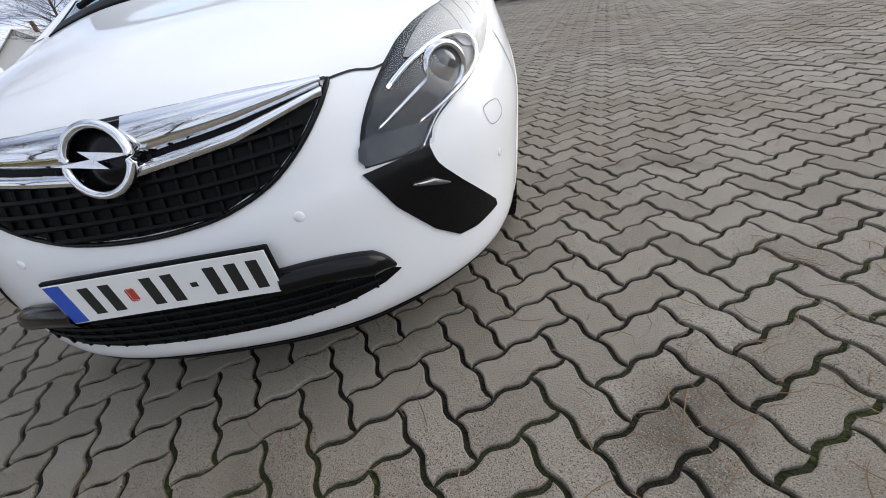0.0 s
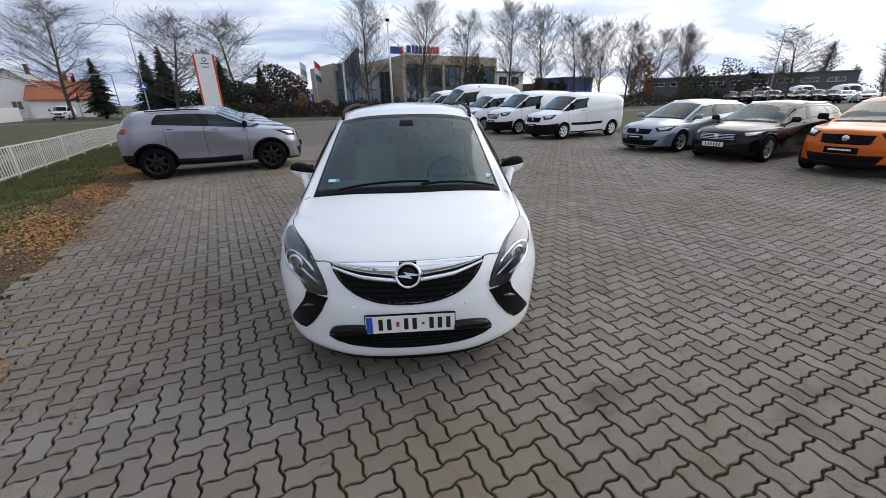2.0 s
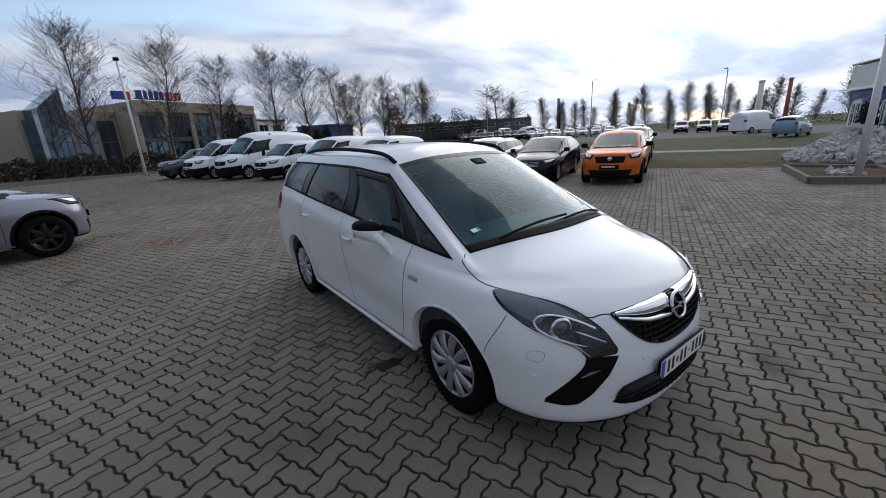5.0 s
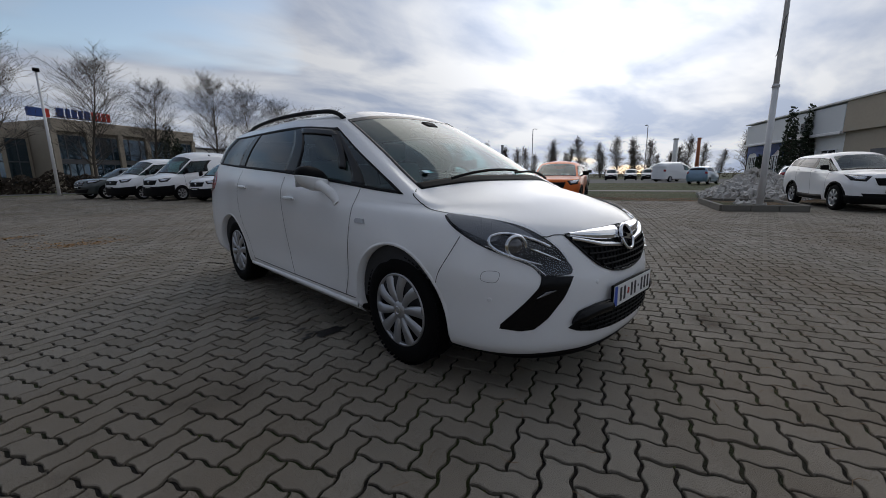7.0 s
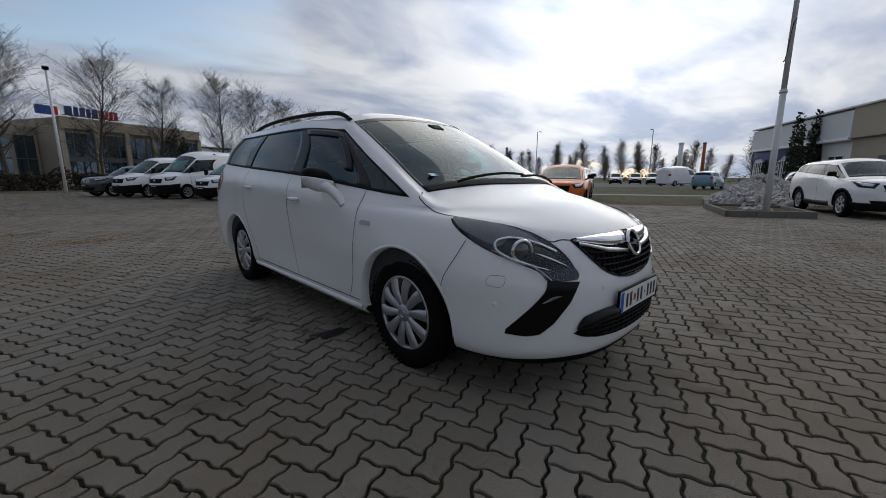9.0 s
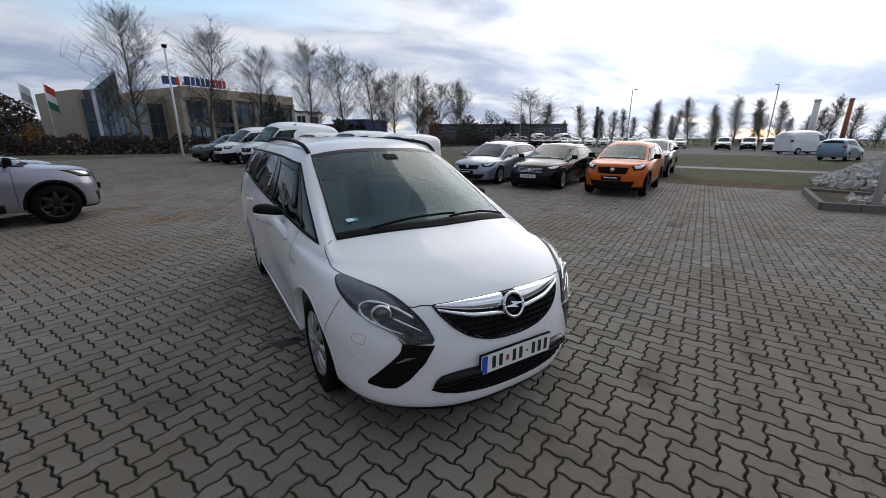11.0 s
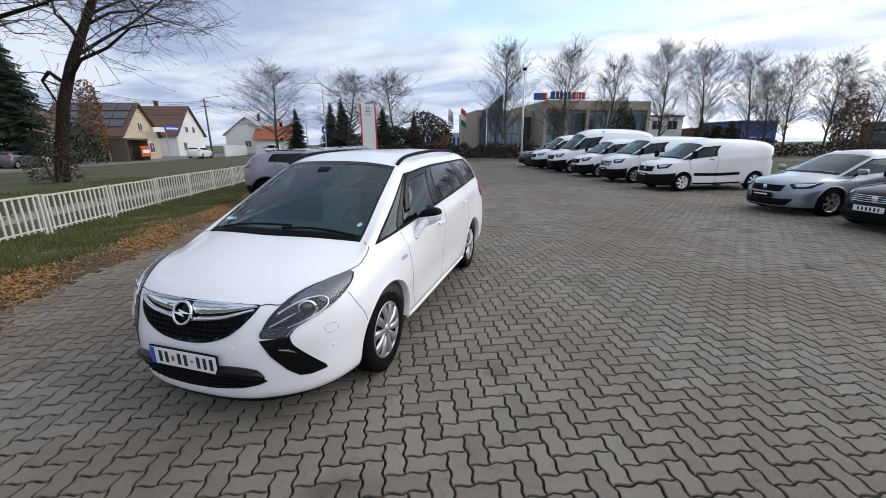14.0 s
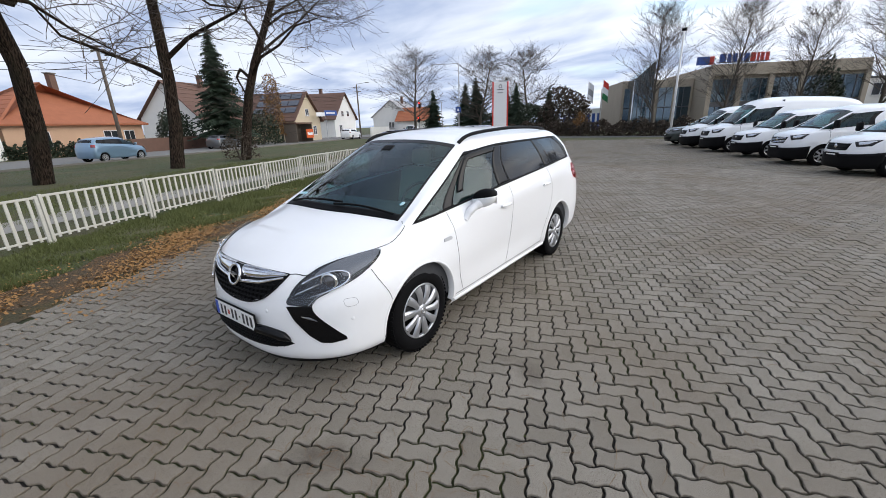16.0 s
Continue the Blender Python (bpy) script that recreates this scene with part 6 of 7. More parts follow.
def far_trees():
    kinds = [bare_tree("plane_tree", "bare upright roadside tree with fine twigs", 11 + k, 12.2, .17, .70, .54, (5, 2, 2), least=.011) for k in range(3)]
    spots = [(-5.1, 47.4, 1.0), (1.0, 49.7, 1.0), (7.1, 57.3, .98), (12.3, 52.4, 1.0), (17.6, 55.1, 1.0), (24.2, 60.3, 1.0), (30.3, 65.3, .97), (35.2, 66.3, 1.02), (43.4, 72.1, .98), (49.0, 73.4, 1.03), (39.0, 70.5, .8), (27.5, 64.0, .85), (54.5, 80.0, 1.0)]
    for k, (x, y, s) in enumerate(spots):
        src = kinds[k % 3]
        m = pose(x, y, -.03, 0, 0, 67 * k) @ Matrix.Diagonal((s * .82, s * .82, s * .92, 1))
        if k < 3:
            src.matrix_world = m
            src["group"] = "roadside trees"
        else:
            t = copy_thing(src, Matrix())
            t.matrix_world = m
    # far belt on the right
    low = [bare_tree("field_tree", "bare slender tree at the far field edge", 31 + k, 9.5, .10, .9, .30, (6, 2, 1), clear=.12, least=.014) for k in range(2)]
    spots = [(80, 70), (83.6, 67.9), (88, 62), (90.4, 58.5), (93, 55), (103.8, 55.7), (106, 47), (104, 42), (98, 66), (72, 76), (76, 73), (110, 36), (112, 30), (108, 20), (77, 74), (85.5, 65), (96, 52), (98, 49), (101, 45), (104, 38), (106, 33), (107, 27), (109, 24), (105, 30), (107, 15), (100, 58), (89, 66), (112, 40)]
    for k, (x, y) in enumerate(spots):
        s = .55 + .5 * ((k * 37) % 10) / 10
        m = pose(x, y, -.03, 0, 0, 41 * k) @ Matrix.Diagonal((s * 1.35, s * 1.35, s, 1))
        if k < 2:
            low[k].matrix_world = m
            low[k]["group"] = "field edge trees"
        else:
            copy_thing(low[k % 2], Matrix()).matrix_world = m
    # broad bare trees by the crossing
    a = bare_tree("walnut_tree", "broad bare tree with a wide rounded crown", 52, 13.5, .26, .50, .72, (5, 2, 2), clear=.24, least=.013)
    a.matrix_world = pose(-47.1, 58.5, 0)
    b = bare_tree("walnut_tree", "broad bare tree with a wide rounded crown", 57, 11.0, .24, .50, .72, (5, 2, 2), clear=.24, least=.013)
    b.matrix_world = pose(-31.2, 55.2, 0)
    copy_thing(b, Matrix()).matrix_world = pose(-24.0, 58.0, 0, 0, 0, 130)
    copy_thing(a, Matrix()).matrix_world = pose(51.2, 52.8, 0, 0, 0, 70) @ Matrix.Diagonal((.75, .75, .62, 1))
    # dark trunks along the road
    for seed, x, y, h, r, lean in ((71, -17.0, -1.0, 15.0, .36, (.07, .04)), (72, -18.5, 2.0, 17.0, .38, (.09, .05)), (73, -20.3, 7.3, 17.5, .40, (.10, .06)), (74, -22.2, 11.9, 16.0, .36, (.16, .08)), (75, -13.2, -7.5, 15.5, .38, (.02, .0)), (76, -10.5, -13.0, 16.0, .40, (.03, .02)), (77, -6.5, -16.0, 16.0, .40, (.05, .06))):
        t = bare_tree("locust_tree", "dark rough-barked bare tree with crooked limbs on the verge", seed, h, r * .85, .35, .62, (2, 3, 3), M_DARKBARK, lean=lean, least=.011)
        t.matrix_world = pose(x, y, -.03, 0, 0, seed * 50)
        t["group"] = "verge trees"


far_trees()
spruce((-43.9, 21.5), 12.0, 5)
spruce((-42.6, 58.3), 7.6, 6)
spruce((-24.5, 54.5), 7.0, 8)
spruce((-20.5, 57.0), 6.5, 9)
spruce((-33.5, 58.0), 9.0, 10)
spruce((-29.0, 60.0), 7.5, 12)
spruce((-37.5, 61.0), 8.5, 13)
shrub("dark_shrub", "dark evergreen bushes at the far side of the crossing", (-21.5, 53.0), 3.0, 2.2, 4.2, 3400, .16, M_EVERGREEN, 23)
shrub("dark_shrub", "dark evergreen bushes at the far side of the crossing", (-34.5, 64.0), 5.0, 2.4, 3.6, 3600, .18, M_EVERGREEN, 24)
shrub("dark_shrub", "large dark bare shrub behind the boundary hedge", (-16.9, 53.1), 3.6, 2.6, 6.0, 5200, .16, M_HEDGE, 3)
shrub("evergreen_shrub", "dark evergreen bushes on a front garden", (-49.0, 18.5), 2.4, 2.0, 4.2, 2600, .14, M_EVERGREEN, 4)
shrub("evergreen_shrub", "green shrub between house and road", (-46.0, 27.0), 2.6, 2.2, 4.0, 2400, .14, M_EVERGREEN, 9)
shrub("golden_tree", "small tree with rust coloured leaves", (-47.5, 30.0), 1.3, 1.3, 8.0, 2200, .12, M_RUST, 5, "tree", 1.0)
shrub("golden_tree", "small tree with rust coloured leaves", (38.7, 67.9), 2.2, 2.2, 7.5, 2600, .16, M_RUST, 6, "tree", .6)
shrub("golden_shrub", "low rust coloured bush at the hedge", (-12.8, 47.6), 1.1, 1.1, 2.6, 900, .10, M_RUST, 7)
for k, (x, y, h) in enumerate(((44.5, 62.5, 5.5), (48.8, 61.3, 6.6), (52.5, 60.5, 5.0), (20.5, 66.0, 4.6), (22.5, 66.5, 4.0), (24.5, 67.2, 4.4), (9.0, 60.0, 7.6), (10.2, 60.8, 5.5))):
    shrub("evergreen_tree", "dark columnar evergreen by the road", (x, y), h * .22 if k > 2 else h * .42, h * .22 if k > 2 else h * .4, h, 1500, .16, M_EVERGREEN, 20 + k, "tree")
# bare bushes round a trunk on the verge
shrub("bare_bush", "thin brown bush at the foot of a tree", (-22.0, 11.6), 1.1, 1.1, 1.9, 1100, .06, M_HEDGE, 15)
# thuja beside the hall: three dark columns
for k, (x, y, h) in enumerate(((30.9, 2.0, 4.9), (31.6, 1.2, 5.0), (32.2, .3, 3.9), (31.0, 3.2, 2.2))):
    shrub("thuja", "narrow dark thuja column beside the hall", (x, y), .48, .48, h, 1800, .09, M_EVERGREEN, 40 + k, "tree")


def long_hedge(name, label, a, b, h, w, count, mat, seed):
    rnd = random.Random(seed)
    a, b = Vector((*a, 0)), Vector((*b, 0))
    side = (b - a).normalized().cross(Vector((0, 0, 1)))

    def place():
        f = rnd.random()
        z = rnd.random()
        top = h * (.78 + .22 * math.sin(f * 23 + seed) * math.sin(f * 61))
        return a + (b - a) * f + side * rnd.uniform(-w, w) * (1 - .4 * z) + Vector((0, 0, z * top))
    ob = finish(name, *leaf_cloud(rnd, count, place, .13), mat, smooth=False)
    return tagged(ob, label, "hedge", kind="stuff")


long_hedge("boundary_hedge", "brown leafless hedge along the lot boundary", (-24, 47.5), (2, 44.5), 1.9, .7, 9000, M_HEDGE, 1)
long_hedge("boundary_hedge_far", "brown leafless hedge along the road", (2, 45.5), (58, 66), 2.0, .8, 11000, M_HEDGE, 2)
long_hedge("garden_hedge", "dark green clipped garden hedge", (-44.2, 3.5), (-43.5, 12.5), 1.5, .5, 3500, M_EVERGREEN, 3)

# ---- buildings ----
M_PLASTER = plain("cream_plaster", (0.55, 0.46, 0.33), 0.9, vary=0.12, scale=1.2, bump=0.2, bump_scale=40)
M_PINK = plain("apricot_plaster", (0.56, 0.36, 0.24), 0.9, vary=0.12, scale=1.2, bump=0.2, bump_scale=40)
M_WHITEWALL = plain("white_render", (0.76, 0.75, 0.72), 0.9, vary=0.12, scale=1.0, bump=0.2, bump_scale=40)
M_GREYWALL = plain("grey_render", (0.34, 0.34, 0.35), 0.9, vary=0.12, scale=1.0, bump=0.2, bump_scale=40)
M_DARKWALL = plain("dark_grey_panel", (0.10, 0.10, 0.105), 0.6, vary=0.12, scale=1.0)
M_SAND = plain("sand_coloured_panel", (0.40, 0.34, 0.265), 0.85, vary=0.15, scale=.8, bump=0.2, bump_scale=20)
M_BLUEWALL = plain("blue_panel", (0.02, 0.07, 0.28), 0.5, vary=0.1, scale=1.0)
M_SIGNRED = plain("sign_red", (0.60, 0.035, 0.02), 0.45, vary=0.05)
M_SIGNWHITE = plain("sign_white", (0.74, 0.74, 0.75), 0.4, vary=0.03)
M_TILE_RED = plain("red_roof_tiles", (0.34, 0.115, 0.055), 0.85, vary=0.3, scale=2, bump=0.5, bump_scale=12)
M_TILE_BROWN = plain("brown_roof_tiles", (0.135, 0.075, 0.055), 0.85, vary=0.3, scale=2, bump=0.5, bump_scale=12)
M_PANE = plain("dark_window_pane", (0.03, 0.035, 0.04), 0.06, coat=1.0)
M_SKYGLASS = plain("reflective_curtain_glass", (0.05, 0.09, 0.12), 0.05, 0.6, coat=1.0)
M_SOLAR = plain("solar_panel", (0.02, 0.028, 0.05), 0.15, coat=0.8)
M_WOOD = plain("weathered_pole_wood", (0.13, 0.105, 0.085), 0.9, vary=0.3, scale=5, bump=0.5, bump_scale=30)
sig, sn, sl, sb = node_material("lit_red_signal")
sb.inputs["Base Color"].default_value = (0.8, 0.02, 0.01, 1)
sb.inputs["Emission Color"].default_value, sb.inputs["Emission Strength"].default_value = (1, 0.03, 0.02, 1), 4.0


def window_on(parent, x, z, w, h, y, mat_frame, name="window"):
    """A window with frame, sill and pane on a wall whose face is at y, looking towards -Y."""
    win = part(name, box((w + .12, .08, h + .12), (x, y - .01, z), .01), mat_frame, parent)
    part("pane", box((w, .03, h), (x, y - .045, z)), M_PANE, win)
    part("mullion", box((.05, .04, h), (x, y - .055, z)), mat_frame, win)
    part("sill", box((w + .2, .16, .05), (x, y - .06, z - h / 2 - .07), .01), mat_frame, win)


def gable_house(name, label, m, w, d, eaves, ridge, wall, tiles, windows, chimney=True, hip=False, solar=False):
    """A house whose gable wall looks towards -Y: walls, two roof slopes with eaves, windows, chimney."""
    h = thing(name, label, "house", m)
    bm = bmesh.new()
    sec = [(-w / 2, 0), (w / 2, 0), (w / 2, eaves), (0, ridge if not hip else eaves), (-w / 2, eaves)]
    A, B = [[bm.verts.new((x, y, z)) for x, z in sec] for y in (0, d)]
    bm.faces.new(A)
    bm.faces.new(B[::-1])
    for i in range(5):
        bm.faces.new((A[i], B[i], B[(i + 1) % 5], A[(i + 1) % 5]))
    bmesh.ops.recalc_face_normals(bm, faces=bm.faces)
    part("wall", bm, wall, h)
    over, th = .45, .16
    for s in (-1, 1):
        slope = (ridge - eaves) / (w / 2)
        bm = bmesh.new()
        x1, z1 = s * (w / 2 + over), eaves - slope * over
        inset = w / 2 if hip else 0
        pts = [(0, -over + inset, ridge), (0, d + over - inset, ridge), (x1, d + over, z1), (x1, -over, z1)]
        lo, hi = [bm.verts.new((x, y, z + .02)) for x, y, z in pts], [bm.verts.new((x, y, z + th)) for x, y, z in pts]
        bm.faces.new(lo)
        bm.faces.new(hi[::-1])
        for i in range(4):
            bm.faces.new((lo[i], hi[i], hi[(i + 1) % 4], lo[(i + 1) % 4]))
        bmesh.ops.recalc_face_normals(bm, faces=bm.faces)
        roof = part("roof", bm, tiles, h)
        for k in range(1, 9):
            f = k / 9
            x, z = x1 * f, ridge + (z1 - ridge) * f
            part("tile_course", box((.05, d + 2 * over - .1 - 2 * inset * (1 - f), .045), (x, d / 2, z + th + .005), rot=Matrix.Rotation(-s * math.atan(slope), 4, "Y")), tiles, roof)
        if solar and s == 1 or solar == 2:
            for i in range(4):
                for j in range(3):
                    f = .18 + .24 * j
                    rot = Matrix.Rotation(s * math.atan(slope), 4, "Y")
                    c = Vector((x1 * f, .9 + i * 1.75, ridge + (z1 - ridge) * f + th + .09))
                    part("solar_panel", box((1.05, 1.65, .05), c, rot=rot), M_SOLAR, roof)
    if hip:
        for s, y0, y1 in ((-1, -over, w / 2 - over), (1, d + over, d + over - w / 2)):
            bm = bmesh.new()
            z1 = eaves - (ridge - eaves) / (w / 2) * over
            tri = [(-w / 2 - over, y0, z1), (w / 2 + over, y0, z1), (0, y1, ridge)]
            lo, hi = [bm.verts.new(p) for p in tri], [bm.verts.new((p[0], p[1], p[2] + th)) for p in tri]
            bm.faces.new(lo)
            bm.faces.new(hi[::-1])
            for i in range(3):
                bm.faces.new((lo[i], hi[i], hi[(i + 1) % 3], lo[(i + 1) % 3]))
            bmesh.ops.recalc_face_normals(bm, faces=bm.faces)
            part("roof_end", bm, tiles, h)
    for x, z, ww, hh in windows:
        window_on(h, x, z, ww, hh, 0, M_SIGNWHITE)
    if chimney:
        ch = part("chimney", box((.55, .55, 1.5), (w * .12, d * .45, ridge + .3), .02), M_TILE_BROWN, h)
        part("chimney_cap", box((.7, .7, .08), (w * .12, d * .45, ridge + 1.08), .01), M_KERB, ch)
    return h


def face_lot(x, y, turn=0):
    """Pose of a house whose front looks from the street towards the lot."""
    return pose(x, y, -.03, 0, 0, LOT + 90 + turn)


gable_house("bungalow", "apricot bungalow with a red tiled hipped roof", face_lot(-47.0, 10.0), 12, 9, 2.9, 6.4, M_PINK, M_TILE_RED, [(-3.5, 1.5, 1.3, 1.2), (2.5, 1.5, 1.3, 1.2), (4.4, 1.5, 1.0, 1.2)], hip=True)
gable_house("dark_roofed_house", "house with a steep brown tiled roof behind shrubs", face_lot(-56.5, 21.0, -90), 9, 11, 3.6, 7.9, M_WHITEWALL, M_TILE_BROWN, [(0, 2, 1.2, 1.2)])
gable_house("solar_house", "cream gabled house with solar panels on the roof", face_lot(-51.0, 37.6), 7.4, 9, 3.2, 6.9, M_PLASTER, M_TILE_BROWN, [(0, 4.1, .8, .9), (1.8, 1.5, .9, 1.2)], chimney=False, solar=2)
gable_house("brown_roofed_house", "pale gabled house with a brown tiled roof and chimney", face_lot(-62.0, 54.5), 9.5, 12, 3.6, 8.2, M_WHITEWALL, M_TILE_BROWN, [(-1.2, 4.4, .8, .9), (1.2, 4.4, .8, .9), (-2.4, 1.6, 1.0, 1.2)])
gable_house("grey_roofed_house", "two-storey house with a dull grey roof", face_lot(-64.0, 70.0, -90), 9, 12, 4.0, 7.4, M_WHITEWALL, M_GREYWALL, [(0, 2, 1.2, 1.2)])
gable_house("red_roofed_house", "small white house with a red roof", face_lot(-55.0, 75.0), 7, 8, 3.0, 5.6, M_WHITEWALL, M_TILE_RED, [(0, 1.6, 1.2, 1.2)])


def flat_block(name, label, m, w, d, h, wall, rows, cornice=None, category="building"):
    """A flat-roofed building that looks towards -Y, with window rows of (z, height, count, margin)."""
    b = thing(name, label, category, m)
    part("wall", box((w, d, h), (0, d / 2, h / 2), .02), wall, b)
    part("roof_edge", box((w + .3, d + .3, .25), (0, d / 2, h + .08), .03), cornice or wall, b)
    for z, hh, n, margin in rows:
        step = (w - 2 * margin) / n
        for k in range(n):
            window_on(b, -w / 2 + margin + step * (k + .5), z, step * .62, hh, 0, M_SIGNWHITE)
    return b


flat_block("white_house", "white flat-roofed house by the road", face_lot(-42.5, 1.0), 7, 8, 5.4, M_WHITEWALL, [(1.6, 1.3, 2, .6), (4.0, 1.2, 2, .6)])
part_wall = tagged(part("garden_wall", box((9.0, .25, 1.7), (0, 0, .85), .02), M_WHITEWALL), "white rendered garden wall along the street", "wall", kind="structure")
part_wall.matrix_world = face_lot(-50.5, 52.5)
part_fence = tagged(part("garden_fence", box((16.0, .10, 1.3), (0, 0, .65), .02), M_TILE_BROWN), "brown boarded garden fence along the street", "fence", kind="structure")
part_fence.matrix_world = face_lot(-45.5, 16.0)


def office():
    """The two-storey office behind the trees: sand panels, dark glass bays between piers, a glazed stair tower, roof sign."""
    w, h = 17.0, 7.6
    ang = math.degrees(math.atan2(68.5 - 60.7, 13.2 + 1.4))
    o = thing("office_building", "two-storey sand-coloured office with large dark windows and a roof sign", "building", pose(-1.4, 60.7, -.03, 0, 0, ang))
    part("wall", box((w, 14, h), (w / 2, 7.05, h / 2)), M_SAND, o)
    part("roof_band", box((w + .2, .5, 1.3), (w / 2, -.06, h - .55), .03), M_SAND, o)
    bays = 5
    step = w / bays
    for k in range(bays + 1):
        part("pier", box((.55, .5, h - 1.1), (k * step, -.05, (h - 1.1) / 2), .03), M_SAND, o)
    for k in range(bays):
        for z, hh in ((1.6, 2.5), (4.7, 2.6)):
            pane = part("window", box((step - .7, .12, hh), ((k + .5) * step, -.02, z)), M_SKYGLASS, o)
            for q in (-.25, .25):
                part("mullion", box((.08, .16, hh), ((k + .5) * step + q * (step - .7), -.06, z)), M_DARKWALL, pane)
        part("spandrel", box((step - .7, .2, .5), ((k + .5) * step, -.02, 3.1)), M_DARKWALL, o)
    # left wing, set back
    wing = part("wing_wall", box((9, 12, 6.6), (-4.6, 10, 3.3)), M_SAND, o)
    for k in range(4):
        pane = part("wing_window", box((1.75, .15, 5.4), (-7.9 + 2.2 * k, 3.96, 2.9)), M_SKYGLASS, wing)
        part("mullion", box((.08, .18, 5.4), (-7.9 + 2.2 * k, 3.93, 2.9)), M_DARKWALL, pane)
        part("transom", box((1.75, .18, .14), (-7.9 + 2.2 * k, 3.93, 3.1)), M_DARKWALL, pane)
    tower = bmesh.new()
    base = [(-8.4, 1.0), (-6.2, 1.0), (-6.2, 4.0), (-8.4, 4.0)]
    tops = (6.6, 8.6, 8.6, 6.6)
    lo, hi = [tower.verts.new((x, y, 0)) for x, y in base], [tower.verts.new((x, y, z)) for (x, y), z in zip(base, tops)]
    tower.faces.new(hi)
    for i in range(4):
        tower.faces.new((lo[i], lo[(i + 1) % 4], hi[(i + 1) % 4], hi[i]))
    tw = part("glass_tower", tower, M_SKYGLASS, o, "blue-green glazed stair tower")
    for k in range(5):
        part("glazing_bar", box((.07, .07, 6.6 + .5 * k), (-8.4 + .55 * k, .97, (6.6 + .5 * k) / 2)), M_DARKWALL, tw)
    for z in (1.6, 3.2, 4.8, 6.4):
        part("glazing_rail", box((2.2, .07, .07), (-7.3, .96, z)), M_DARKWALL, tw)
    # roof sign: plain letter-sized blocks in the sign's two colours
    sign = new("roof_sign")
    sign.parent = o
    x = .6
    for k in range(9):
        wd = (.82, .52, .60, .52, .66, .66, .30, .48, .48)[k]
        part("sign_block", box((wd * .82, .14, .92), (x + wd / 2, -.1, h + .80), .02), M_BLUEWALL if k < 5 else M_SIGNRED, sign)
        x += wd + .06
    part("sign_cube", box((1.3, .5, .9), (-1.0, .3, h + .62), .03), M_BLUEWALL, sign)
    part("sign_cube_red", box((.5, .52, .9), (-.1, .3, h + .62), .03), M_SIGNRED, sign)
    part("sign_frame", box((5.6, .08, .10), (3.2, .0, h + .3)), M_DARKWALL, sign)


office()
flat_block("white_annexe", "white two-storey building with dark strip windows", pose(15.5, 71.2, -.03, 0, 0, 25), 9, 9, 5.6, M_WHITEWALL, [(4.3, 1.3, 3, .5), (1.6, 1.3, 3, .5)], M_DARKWALL)
flat_block("blue_hall", "low hall with a blue painted front", pose(30.5, 74.0, -.03, 0, 0, 30), 7, 8, 4.6, M_BLUEWALL, [(1.6, 1.4, 2, .8)])
flat_block("brick_hall", "low brick-red hall beside the blue one", pose(25.0, 71.0, -.03, 0, 0, 30), 5, 8, 3.6, M_TILE_BROWN, [(1.6, 1.4, 2, .8)])
flat_block("dark_warehouse", "long low dark grey warehouse far off", pose(64.0, 78.0, -.03, 0, 0, -42), 34, 14, 4.6, M_DARKWALL, [(3.4, .6, 9, 1)])
blue_low = flat_block("blue_striped_hall", "long low hall with blue and white upright panels", pose(-18.6, 71.5, -.03, 0, 0, -18), 12, 6, 3.4, M_WHITEWALL, [])
for k in range(12):
    part("blue_panel", box((.55, .06, 2.6), (-5.5 + k, -.04, 1.5)), M_BLUEWALL, blue_low)


